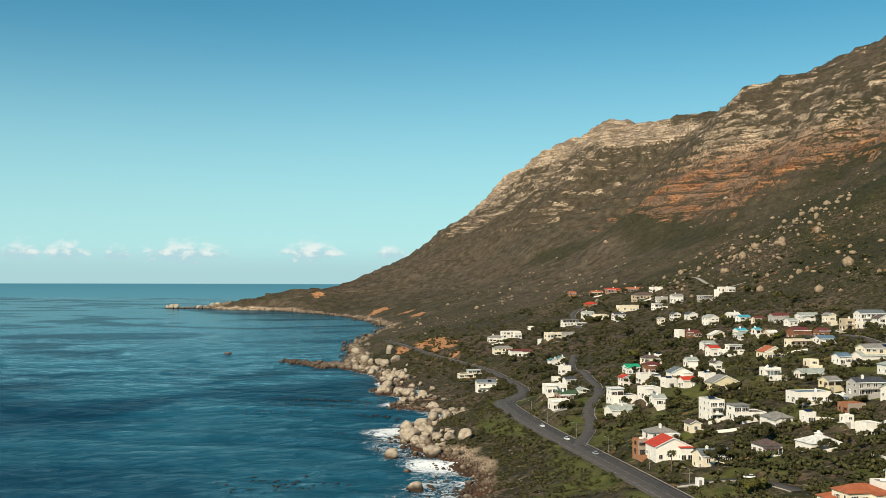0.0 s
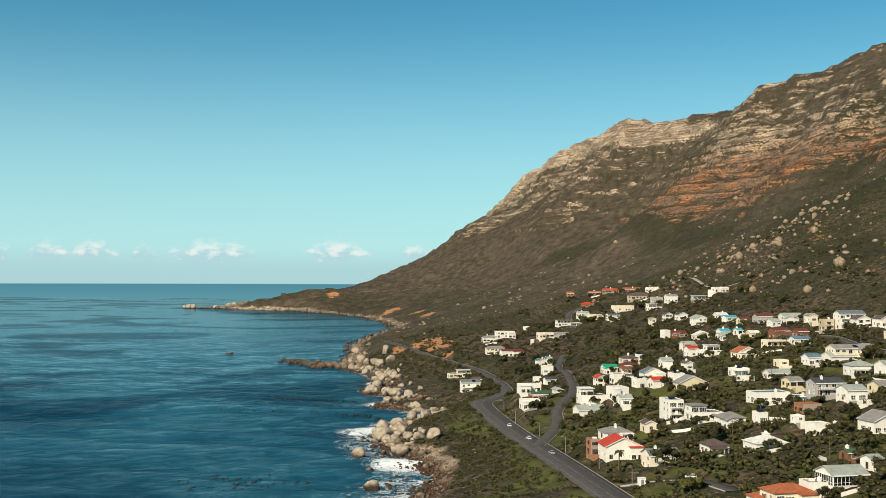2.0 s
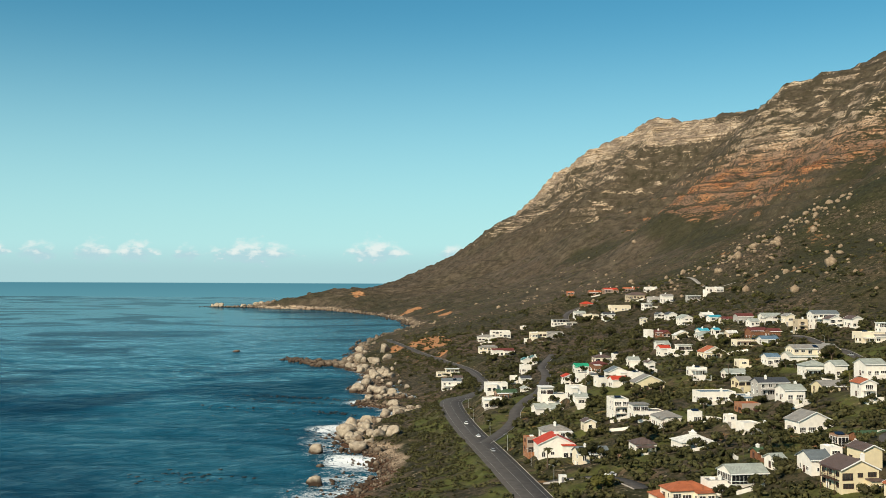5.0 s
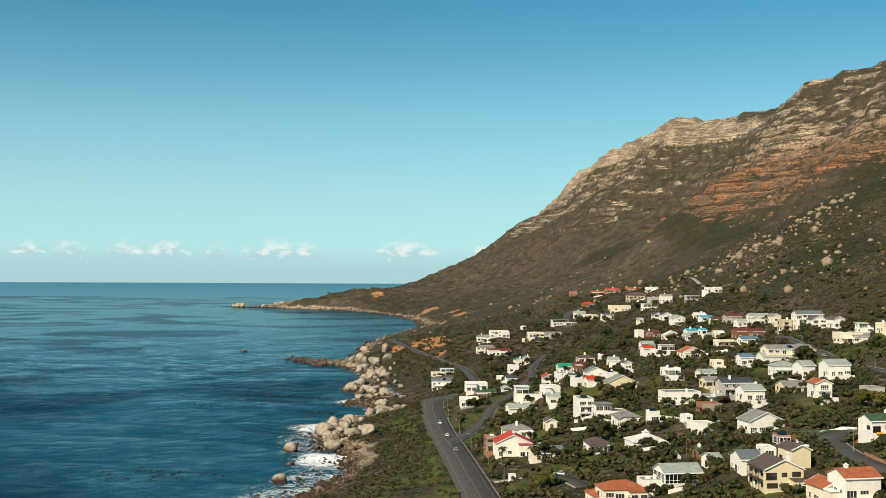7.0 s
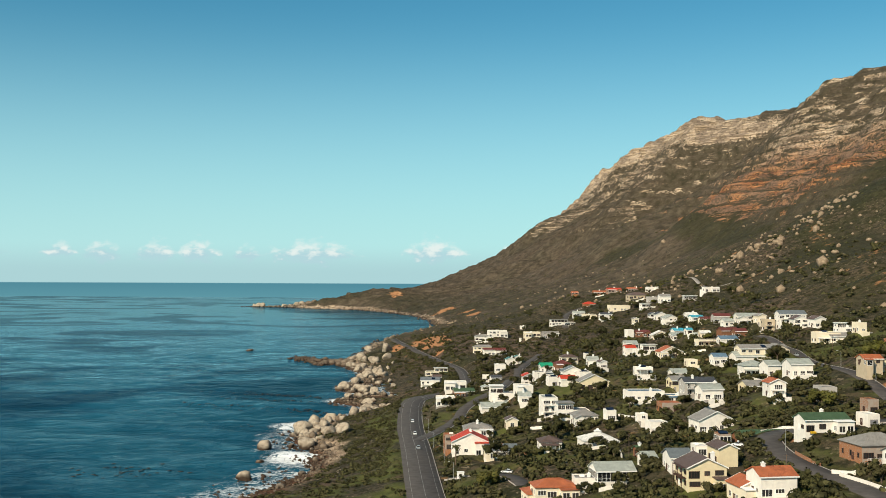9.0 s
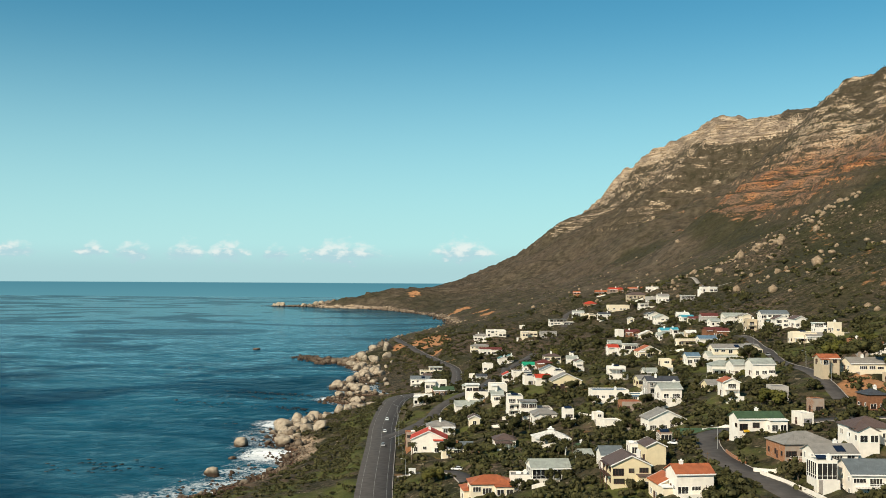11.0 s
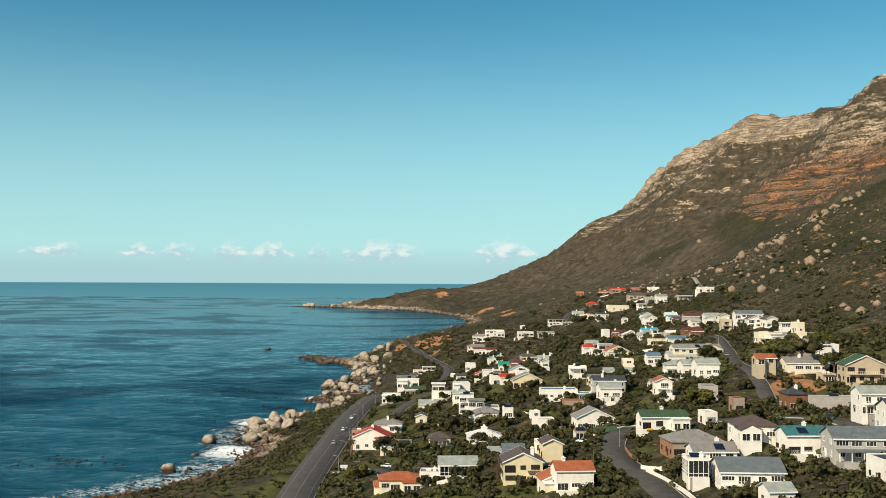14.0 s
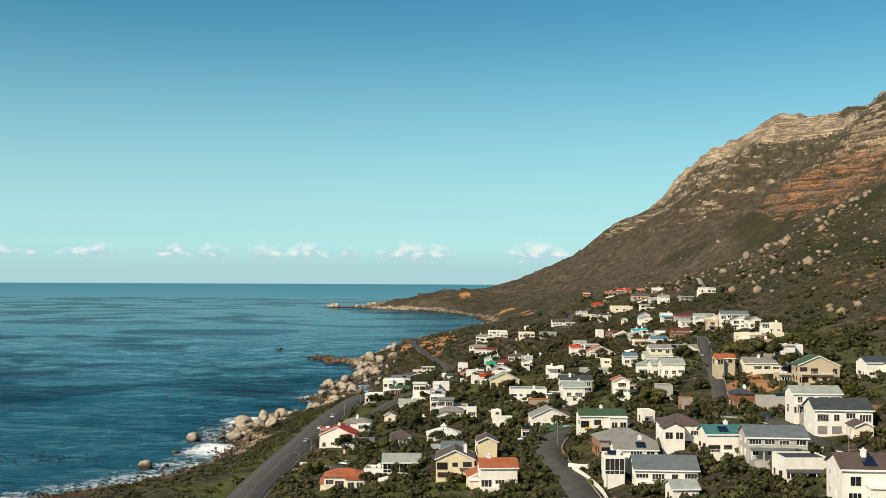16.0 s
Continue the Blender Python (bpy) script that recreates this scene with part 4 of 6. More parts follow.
    sheet("sea", np.stack([x, y, z], -1)[:, ::-1], SEA, {"foam": rgb(foam, np.clip(shoal, 0, 1), smooth(350, 2800, r))[:, ::-1]}, "deep teal ocean with swell and foam at the shore", "sea")


def ribbon(line, offsets, rise, name, material, label, category, z_skirt=0.0):
    """A strip along a line, between side offsets, lying that much above it."""
    way = np.gradient(line[:, :2], axis=0)
    way /= np.linalg.norm(way, axis=1)[:, None]
    side = np.stack([way[:, 1], -way[:, 0]], -1)
    grid = np.zeros((len(line), len(offsets), 3))
    for k, (off, up) in enumerate(zip(offsets, rise)):
        grid[:, k, :2] = line[:, :2] + side * off
        grid[:, k, 2] = line[:, 2] + up
    return sheet(name, grid[:, ::-1], material, {}, label, category)


build_ground()
build_sea()
for number, (line, width) in enumerate(ROADS):
    h = width / 2
    ribbon(line, (-h - 0.6, -h, h, h + 0.6), (-0.9, 0.1, 0.1, -0.9), "road_%d" % (number + 1), ASPHALT if width > 4.5 else CONCRETE, "worn dark grey asphalt road with faded markings" if width > 4.5 else "pale gravel track winding up the scrub slope", "road")
    if width > 4.5:
        ribbon(line, (h - 0.02, h, h + 0.25, h + 0.3), (0.05, 0.22, 0.22, -0.5), "kerb", CONCRETE, "pale weathered concrete kerb along the road", "kerb")


# ---- building blocks ----
class Shape:
    """Places and faces of one mesh, gathered piece by piece."""

    def __init__(self):
        self.v, self.f, self.n = [], [], []

    def add(self, verts, faces):
        k = len(self.v)
        self.v += [tuple(p) for p in verts]
        self.f += [tuple(k + i for i in face) for face in faces]
        return self

    def box(self, x0, x1, y0, y1, z0, z1):
        return self.add([(x0, y0, z0), (x1, y0, z0), (x1, y1, z0), (x0, y1, z0), (x0, y0, z1), (x1, y0, z1), (x1, y1, z1), (x0, y1, z1)],
                        [(3, 2, 1, 0), (4, 5, 6, 7), (0, 1, 5, 4), (1, 2, 6, 5), (2, 3, 7, 6), (3, 0, 4, 7)])

    def slab(self, quad, thick):
        """A tilted plate: four corners of its top, anticlockwise from above, and its thickness."""
        low = [(x, y, z - thick) for x, y, z in quad]
        return self.add(list(quad) + low, [(0, 1, 2, 3), (7, 6, 5, 4), (0, 4, 5, 1), (1, 5, 6, 2), (2, 6, 7, 3), (3, 7, 4, 0)])

    def lattice(self, xs, zs, y0, y1, solid):
        """An upright plate from cells between the cuts xs and zs, joined to one piece: solid(i, k) tells which are filled."""
        nx, nz = len(xs) - 1, len(zs) - 1
        full = {(i, k) for i in range(nx) for k in range(nz) if solid(i, k)}
        base, at = len(self.v), {}

        def vert(i, k, b):
            if (i, k, b) not in at:
                at[i, k, b] = base + len(at)
                self.v.append((xs[i], (y0, y1)[b], zs[k]))
            return at[i, k, b]

        for i, k in sorted(full):
            a = [(i, k), (i + 1, k), (i + 1, k + 1), (i, k + 1)]
            self.f.append(tuple(vert(*c, 0) for c in a))
            self.f.append(tuple(vert(*c, 1) for c in a[::-1]))
            for (di, dk), c, d in (((0, -1), a[0], a[1]), ((1, 0), a[1], a[2]), ((0, 1), a[2], a[3]), ((-1, 0), a[3], a[0])):
                if (i + di, k + dk) not in full:
                    self.f.append((vert(*d, 0), vert(*c, 0), vert(*c, 1), vert(*d, 1)))
        return self

    def stack(self, cx, cy, rings):
        """A square column from rings of half width, half depth and height."""
        base = len(self.v)
        for hx, hy, z in rings:
            self.v += [(cx - hx, cy - hy, z), (cx + hx, cy - hy, z), (cx + hx, cy + hy, z), (cx - hx, cy + hy, z)]
        for k in range(len(rings) - 1):
            a = base + 4 * k
            self.f += [(a + i, a + (i + 1) % 4, a + 4 + (i + 1) % 4, a + 4 + i) for i in range(4)]
        n = base + 4 * (len(rings) - 1)
        self.f += [(base + 3, base + 2, base + 1, base), (n, n + 1, n + 2, n + 3)]
        return self

    def tube(self, a, b, r0, r1, sides=6):
        a, b = Vector(a), Vector(b)
        q = (b - a).to_track_quat("Z", "Y")
        ring = [Vector((math.cos(i * math.tau / sides), math.sin(i * math.tau / sides), 0)) for i in range(sides)]
        verts = [a + q @ (p * r0) for p in ring] + [b + q @ (p * r1) for p in ring]
        faces = [(i, (i + 1) % sides, sides + (i + 1) % sides, sides + i) for i in range(sides)]
        return self.add(verts, faces + [tuple(range(sides))[::-1], tuple(range(sides, 2 * sides))])

    def mesh(self, name, material, smooth_faces=False):
        me = bpy.data.meshes.new(name)
        me.from_pydata(self.v, [], self.f)
        me.materials.append(material)
        if smooth_faces:
            me.shade_smooth()
        if self.n:
            me.normals_split_custom_set_from_vertices(self.n)
        return me


def part(name, shape, material, parent, label="", at=None):
    """Links a shape or a mesh as one part of a thing."""
    ob = new(name, shape.mesh(name, material) if isinstance(shape, Shape) else shape)
    ob.parent = parent
    if at:
        ob.matrix_basis = at
    return tagged(ob, label)


def ground_at(x, y):
    return float(height(np.array([x]), np.array([y]))[0])


def roof_material(name, col, ribs, rough=0.6):
    """Sheeting or tiles: rows of ribs down the slope, weathered."""
    m = Nodes(name, rough, 0, 0.3)
    worn = m.ramp(m.noise(1.8, detail=5), (0.3, tuple(c * 0.78 for c in col)), (0.7, tuple(min(1, c * 1.15) for c in col)))
    worn = m.mix(m.ramp(m.noise(0.35, detail=3), (0.55, 0.0), (0.75, 0.35)), worn, tuple(c * 0.5 for c in col))
    m.set("Base Color", worn)
    w = m.n.new("ShaderNodeTexWave")
    w.inputs["Scale"].default_value, w.inputs["Distortion"].default_value = ribs, 0.3
    m.l.new(m.local(), w.inputs["Vector"])
    m.bump(w.outputs["Fac"], 0.06, 0.7)
    return m.mat


def glass_material():
    m = Nodes("window_glass", 0.06, 0, 0.6)
    m.set("Base Color", m.mix(m.chance(), (0.012, 0.014, 0.016), (0.045, 0.042, 0.038)))
    return m.mat


def brick_material(name, col):
    m = Nodes(name, 0.85, 0, 0.2)
    b = m.n.new("ShaderNodeTexBrick")
    b.inputs["Scale"].default_value = 4.5
    b.inputs["Color1"].default_value = (*col, 1)
    b.inputs["Color2"].default_value = (*(c * 0.7 for c in col), 1)
    b.inputs["Mortar"].default_value = (0.33, 0.28, 0.23, 1)
    m.l.new(m.local(), b.inputs["Vector"])
    m.set("Base Color", m.mix(m.ramp(m.noise(1.2), (0.4, 0.0), (0.7, 0.4)), b.outputs[0], tuple(c * 0.75 for c in col)))
    return m.mat


WALLS = {
    "W": (plain("white_plaster", (0.74, 0.69, 0.605), 0.8, 0.09), "white-plastered"),
    "C": (plain("cream_plaster", (0.72, 0.63, 0.47), 0.85, 0.07), "cream-plastered"),
    "Y": (plain("yellow_plaster", (0.66, 0.56, 0.36), 0.85, 0.07), "pale yellow plastered"),
    "G": (plain("grey_plaster", (0.40, 0.37, 0.33), 0.85, 0.12), "grey-plastered"),
    "T": (plain("tan_plaster", (0.48, 0.39, 0.27), 0.85, 0.09), "tan-plastered"),
    "B": (brick_material("face_brick", (0.36, 0.155, 0.07)), "red-brown face-brick"),
    "N": (plain("brown_timber", (0.20, 0.09, 0.045), 0.8, 0.25, 0.7), "brown timber-clad"),
}
ROOFS = {
    "r": (roof_material("red_roof", (0.52, 0.055, 0.022), 3.0), "red"),
    "o": (roof_material("orange_tiles", (0.42, 0.125, 0.05), 3.0), "orange-tiled"),
    "m": (roof_material("maroon_roof", (0.15, 0.04, 0.03), 3.0), "maroon"),
    "g": (roof_material("grey_roof", (0.27, 0.25, 0.22), 2.6), "grey"),
    "d": (roof_material("slate_roof", (0.065, 0.068, 0.075), 2.6), "dark slate"),
    "n": (roof_material("brown_roof", (0.125, 0.085, 0.07), 3.0), "brown-tiled"),
    "v": (roof_material("green_roof", (0.06, 0.105, 0.05), 2.6), "dark green"),
    "e": (roof_material("bright_green_roof", (0.02, 0.33, 0.17), 2.6), "bright green"),
    "t": (roof_material("teal_roof", (0.055, 0.17, 0.17), 2.6), "teal"),
    "a": (roof_material("turquoise_roof", (0.06, 0.36, 0.46), 2.6), "turquoise"),
    "b": (roof_material("blue_grey_roof", (0.12, 0.19, 0.25), 2.6), "blue-grey"),
    "s": (roof_material("steel_roof", (0.15, 0.17, 0.175), 2.6), "steel-grey"),
    "p": (roof_material("pale_roof", (0.36, 0.38, 0.33), 2.6), "pale grey-green"),
    "w": (roof_material("white_roof", (0.74, 0.71, 0.64), 2.6), "white"),
}
TRIM = plain("white_trim", (0.78, 0.76, 0.71), 0.6, 0.05)
DARK_TRIM = plain("dark_trim", (0.07, 0.035, 0.025), 0.6, 0.15)
GLASS = glass_material()
GARAGE = plain("garage_door_paint", (0.22, 0.21, 0.21), 0.6, 0.1)
WOOD = plain("weathered_wood", (0.22, 0.115, 0.05), 0.8, 0.3, 0.5)
BRICK = WALLS["B"][0]
SOLAR = plain("solar_glass", (0.010, 0.014, 0.030), 0.15, 0.1, spec=0.6)
STEEL_DARK = plain("dark_steel", (0.10, 0.10, 0.10), 0.5, 0.1, metal=0.5)

window_meshes = {}


def window(parent, at, w, h, near, dark):
    """A framed window set on a wall at a pose whose -y looks out."""
    key = (round(w * 5) / 5, round(h * 5) / 5, dark)
    if key not in window_meshes:
        w, h = key[:2]
        f, p = Shape(), Shape()
        n = max(1, round(w / 0.9))
        xs = [-w / 2]
        for k in range(1, n):
            xs += [-w / 2 + w * k / n - 0.035, -w / 2 + w * k / n + 0.035]
        xs = [-w / 2, -w / 2 + 0.09] + xs[1:] + [w / 2 - 0.09, w / 2]
        f.lattice(xs, [-0.06, 0.09, h - 0.09, h], -0.1, 0.05, lambda i, k: k != 1 or i % 2 == 0)
        p.box(-w / 2 + 0.05, w / 2 - 0.05, -0.03, 0.03, 0.05, h - 0.05)
        window_meshes[key] = (f.mesh("window", DARK_TRIM if dark else TRIM), p.mesh("pane", GLASS))
    frame_mesh, pane_mesh = window_meshes[key]
    ob = part("window", frame_mesh, None, parent, at=at)
    part("pane", pane_mesh, None, ob)


footprints = []


def house(x, y, z0, turn, w, d, h, style):
    """A house of that width, depth and eaves height. style: roof form, roof colour, wall colour, then extras."""
    form, roof_kind, wall_kind, extra = style[0], style[1], style[2], style[3:]
    rnd = random.Random(int(x * 7 + y * 13))
    wall_mat, wall_word = WALLS[wall_kind]
    roof_mat, roof_word = ROOFS[roof_kind]
    m = pose(x, y, 0, 0, 0, turn)
    corners = [m @ Vector((sx * w / 2, sy * d / 2, 0)) for sx in (-1, 1) for sy in (-1, 1)]
    zs = height(np.array([c.x for c in corners]), np.array([c.y for c in corners]))
    low = min(float(zs.min()), z0) - 0.8 - z0
    footprints.append((x, y, max(w, d) / 2 + 1.0))
    floors = max(1, int(h / 3.3 + 0.35))
    forms = {"G": "gabled", "S": "pitched", "H": "hipped", "F": "flat"}
    size = "single-storey" if floors == 1 else "two-storey" if floors == 2 else "three-storey"
    home = new("house")
    home.matrix_basis = pose(x, y, z0, 0, 0, turn)
    extra_words = " and balcony" if "b" in extra else " and veranda" if "v" in extra else " and chimney" if "c" in extra or "k" in extra else ""
    tagged(home, "%s %s house with %s %s roof%s" % (wall_word, size, roof_word, forms[form], extra_words), "house", "houses of the hillside village")
    X, Y, o, th = w / 2, d / 2, 0.45, 0.22
    body, roof = Shape(), Shape()
    # flat-roofed houses step back above a wider ground floor
    full = h
    stepped = form == "F" and floors > 1 and w > 7 and not set(extra) & set("zqx") and rnd.random() < 0.8
    if stepped:
        h, floors = h * (0.5 if floors == 2 else 0.62), floors - 1
    if form == "G":
        r = X * 0.46
        body.add([(-X, -Y, low), (X, -Y, low), (X, Y, low), (-X, Y, low), (-X, -Y, h), (X, -Y, h), (X, Y, h), (-X, Y, h), (0, -Y, h + r), (0, Y, h + r)],
                 [(0, 1, 5, 8, 4), (2, 3, 7, 9, 6), (3, 0, 4, 7), (1, 2, 6, 5), (4, 8, 9, 7), (8, 5, 6, 9)])
        e = h - o * 0.46
        roof.slab([(-X - o, Y + o, e + th), (-X - o, -Y - o, e + th), (0, -Y - o, h + r + th), (0, Y + o, h + r + th)], th)
        roof.slab([(0, Y + o, h + r + th), (0, -Y - o, h + r + th), (X + o, -Y - o, e + th), (X + o, Y + o, e + th)], th)
    elif form == "S":
        r = Y * 0.42
        body.add([(-X, -Y, low), (X, -Y, low), (X, Y, low), (-X, Y, low), (-X, -Y, h), (X, -Y, h), (X, Y, h), (-X, Y, h), (-X, 0, h + r), (X, 0, h + r)],
                 [(0, 1, 5, 4), (2, 3, 7, 6), (3, 0, 4, 8, 7), (1, 2, 6, 9, 5), (4, 5, 9, 8), (8, 9, 6, 7)])
        e = h - o * 0.42
        roof.slab([(-X - o, -Y - o, e + th), (X + o, -Y - o, e + th), (X + o, 0, h + r + th), (-X - o, 0, h + r + th)], th)
        roof.slab([(-X - o, 0, h + r + th), (X + o, 0, h + r + th), (X + o, Y + o, e + th), (-X - o, Y + o, e + th)], th)
    elif form == "H":
        body.box(-X, X, -Y, Y, low, h)
        k = min(X, Y) + o
        r = k * 0.46
        a, b = max(X + o - k, 0.02), max(Y + o - k, 0.02)
        roof.add([(-X - o, -Y - o, h), (X + o, -Y - o, h), (X + o, Y + o, h), (-X - o, Y + o, h), (-X - o, -Y - o, h + 0.18), (X + o, -Y - o, h + 0.18), (X + o, Y + o, h + 0.18), (-X - o, Y + o, h + 0.18),
                  (-a, -b, h + r), (a, -b, h + r), (a, b, h + r), (-a, b, h + r)],
                 [(3, 2, 1, 0), (0, 1, 5, 4), (1, 2, 6, 5), (2, 3, 7, 6), (3, 0, 4, 7), (4, 5, 9, 8), (5, 6, 10, 9), (6, 7, 11, 10), (7, 4, 8, 11), (8, 9, 10, 11)])
    else:
        r = 0.35
        q = 0.25
        body.add([(a * (X - g), b * (Y - g), z) for z, g in ((low, 0), (h + 0.42, 0), (h + 0.42, q), (h - 0.1, q)) for a, b in ((-1, -1), (1, -1), (1, 1), (-1, 1))],
                 [(4 * k + i, 4 * k + (i + 1) % 4, 4 * k + 4 + (i + 1) % 4, 4 * k + 4 + i) for k in range(3) for i in range(4)] + [(3, 2, 1, 0), (12, 13, 14, 15)])
        roof.box(-X + 0.2, X - 0.2, -Y + 0.2, Y - 0.2, h - 0.1, h + 0.12)
        if rnd.random() < 0.5:
            bx, by = rnd.uniform(-X * 0.5, X * 0.5), rnd.uniform(0, Y * 0.5)
            part("skylight", Shape().stack(bx, by, ((0.8, 0.6, h + 0.1), (0.8, 0.6, h + 0.5), (0.6, 0.4, h + 0.75))), TRIM, home)
    if stepped:
        uw, ud = w * rnd.uniform(0.5, 0.72), d * rnd.uniform(0.6, 0.8)
        ux, uy = rnd.choice((-1, 1)) * (X - uw / 2 - 0.15), Y - ud / 2 - 0.15
        upper = part("upper_storey", Shape().box(ux - uw / 2, ux + uw / 2, uy - ud / 2, uy + ud / 2, h - 0.05, full), wall_mat, home)
        part("upper_roof", Shape().box(ux - uw / 2 - 0.5, ux + uw / 2 + 0.5, uy - ud / 2 - 0.9, uy + ud / 2 + 0.2, full, full + 0.28), TRIM if rnd.random() < 0.5 else roof_mat, home)
        n = max(1, int(uw / 3.2))
        for k in range(n):
            window(home, pose(ux - uw / 2 + uw * (k + 0.5) / n, uy - ud / 2, h + 0.25), uw / n - 0.5, min(2.0, full - h - 0.6), True, rnd.random() < 0.4)
        for s in (-1, 1):
            window(home, pose(ux + s * uw / 2, uy, h + 0.8, 0, 0, 90 * s), min(2.0, ud - 1.0), min(1.2, full - h - 1.2) if full - h > 2 else 0.6, True, False)
        xs = [v for k in range(9) for v in (-X + 0.15 + (w - 0.36) * k / 8, -X + 0.21 + (w - 0.36) * k / 8)]
        part("railing", Shape().lattice(xs, [h + 0.4, h + 0.9, h + 0.95, h + 1.3, h + 1.36], -Y + 0.1, -Y + 0.15, lambda i, k: i % 2 == 0 or k % 2 == 1), DARK_TRIM if rnd.random() < 0.5 else TRIM, home, "thin balcony railing")
    part("wall", body, wall_mat, home)
    part("roof", roof, roof_mat, home, "%s %s roof" % (roof_word, forms[form]))
    if form in "GS":
        for side in (-1, 1):
            if form == "G":
                for s in (-1, 1):
                    low_end, top_end = h - o * 0.46 + th + 0.02, h + r + th + 0.02
                    y0, y1 = side * (Y + o) - 0.06, side * (Y + o) + 0.06
                    quad = [(s * (X + o), y0, low_end), (0, y0, top_end), (0, y1, top_end), (s * (X + o), y1, low_end)]
                    part("fascia", Shape().slab(quad if s < 0 else quad[::-1], 0.34), TRIM, home)
            else:
                part("fascia", Shape().box(-X - o, X + o, side * (Y + o) - 0.05, side * (Y + o) + 0.05, h - o * 0.42 - 0.12, h - o * 0.42 + th + 0.02), TRIM, home)
    # a lower wing or sun room in front
    wing = None
    if w > 7.5 and not set(extra) & set("zbvxq") and rnd.random() < 0.75:
        ww, wd = rnd.uniform(0.35, 0.55) * w, rnd.uniform(2.2, 4.0)
        wh = h * rnd.choice((0.55, 0.75)) if floors > 1 else h - 0.3
        cx = rnd.choice((-1, 1)) * (X - ww / 2)
        wing = (cx - ww / 2, cx + ww / 2, wh)
        a, b = wing[:2]
        part("wing", Shape().box(a, b, -Y - wd, -Y + 0.05, low - 0.25 * wd, wh), wall_mat, home)
        gabled = form in "SH" and ww > 3.4 and wh > 2.2 and rnd.random() < 0.6
        if gabled:
            mid, up, back = (a + b) / 2, ww * 0.23, 0.0 if form == "S" else -Y * 0.5
            part("gable", Shape().add([(a, -Y - wd, wh), (b, -Y - wd, wh), (mid, -Y - wd, wh + up), (a, -Y, wh), (b, -Y, wh), (mid, -Y, wh + up)], [(0, 1, 2), (3, 5, 4), (0, 3, 4, 1), (0, 2, 5, 3), (1, 4, 5, 2)]), wall_mat, home)
            for s, e in ((-1, a - 0.35), (1, b + 0.35)):
                q = [(e, back, wh - 0.1), (e, -Y - wd - 0.4, wh - 0.1), (mid, -Y - wd - 0.4, wh + up + 0.16), (mid, back, wh + up + 0.16)]
                part("wing_roof", Shape().slab(q if s < 0 else q[::-1], 0.18), roof_mat, home)
        else:
            part("wing_roof", Shape().slab([(a - 0.3, -Y - wd - 0.35, wh + 0.16), (b + 0.3, -Y - wd - 0.35, wh + 0.16), (b + 0.3, -Y - 0.002, wh + 0.34), (a - 0.3, -Y - 0.002, wh + 0.34)], 0.2), roof_mat if rnd.random() < 0.6 else TRIM, home)
        tall = min(2.0, wh - 0.5)
        for k in range(2 if ww > 4.5 else 1):
            n = 2 if ww > 4.5 else 1
            window(home, pose(a + ww * (k + 0.5) / n, -Y - wd, 0.2), ww / n - 0.7, tall, True, False)
        window(home, pose(a if cx > 0 else a, -Y - wd / 2, 0.5, 0, 0, -90), min(1.6, wd - 0.8), tall - 0.3, True, False)
    # a paved terrace with a low parapet before the house
    if not wing and not set(extra) & set("xz") and rnd.random() < 0.65:
        deep, half = rnd.uniform(2.6, 4.0), X * rnd.uniform(0.75, 1.05)
        edge = -Y - (2.7 if "v" in extra else 1.6 if "b" in extra else 0.0) - deep
        part("terrace", Shape().box(-half, half, edge, -Y - 0.004, low - 0.9, 0.04), CONCRETE if rnd.random() < 0.5 else wall_mat, home, "raised terrace before the house")
        part("parapet", Shape().box(-half, half, edge - 0.2, edge - 0.004, low - 0.9, rnd.uniform(0.5, 0.95)), wall_mat, home)
    # windows and doors
    near = y < 650
    dark = wall_kind in "YTB" or (wall_kind != "N" and rnd.random() < 0.25)
    if "q" in extra:
        for side, length, face in ((0, w, Y), (1, d, X)):
            for level in range(floors):
                z, n = level * h / floors, max(2, round(length / 1.3))
                xs = [v for k in range(n + 1) for v in (-length / 2 + 0.1 + (length - 0.3) * k / n, -length / 2 + 0.2 + (length - 0.3) * k / n)]
                zs = [z + 0.2, z + 0.3, z + 1.1, z + 1.2, z + h / floors - 0.4, z + h / floors - 0.28]
                at = pose(0, -face, 0) if side == 0 else pose(-face, 0, 0, 0, 0, -90)
                bars = part("glazing_grid", Shape().lattice(xs, zs, -0.12, 0.04, lambda i, k: i % 2 == 0 or k % 2 == 0), TRIM, home, "white grid of glazing bars", at)
                part("pane", Shape().box(xs[0] + 0.02, xs[-1] - 0.02, -0.05, 0.02, zs[0] + 0.02, zs[-1] - 0.02), GLASS, bars)
    elif "z" not in extra:
        for side, length, face in ((0, w, Y), (1, d, X), (2, d, X)):
            for level in range(floors):
                n = max(1, int(length / (3.3 if side == 0 else 3.8)))
                if side == 2 and not near:
                    n = 1
                top = level == floors - 1
                zb = level * (h / floors)
                for k in range(n):
                    if rnd.random() < 0.12:
                        continue
                    at = -length / 2 + length * (k + 0.5) / n + rnd.uniform(-0.25, 0.25)
                    wide = rnd.choice((1.6, 2.2, 2.6, 3.2)) if side == 0 else rnd.choice((1.0, 1.4, 1.8))
                    tall = 2.0 if (side == 0 and rnd.random() < 0.35 + 0.3 * ("b" in extra)) else rnd.choice((1.2, 1.4, 1.7))
                    wide, tall = min(wide, length / n - 0.4), min(tall, h / floors - 0.7)
                    if wide < 0.5 or tall < 0.5:
                        continue
                    sill = zb + (0.15 if tall > 1.8 else min(0.95, h / floors - tall - 0.35))
                    if "x" in extra and side == 0 and level == 0:
                        continue
                    if wing and side == 0 and wing[0] - wide / 2 < at < wing[1] + wide / 2 and sill < wing[2] + 0.4:
                        continue
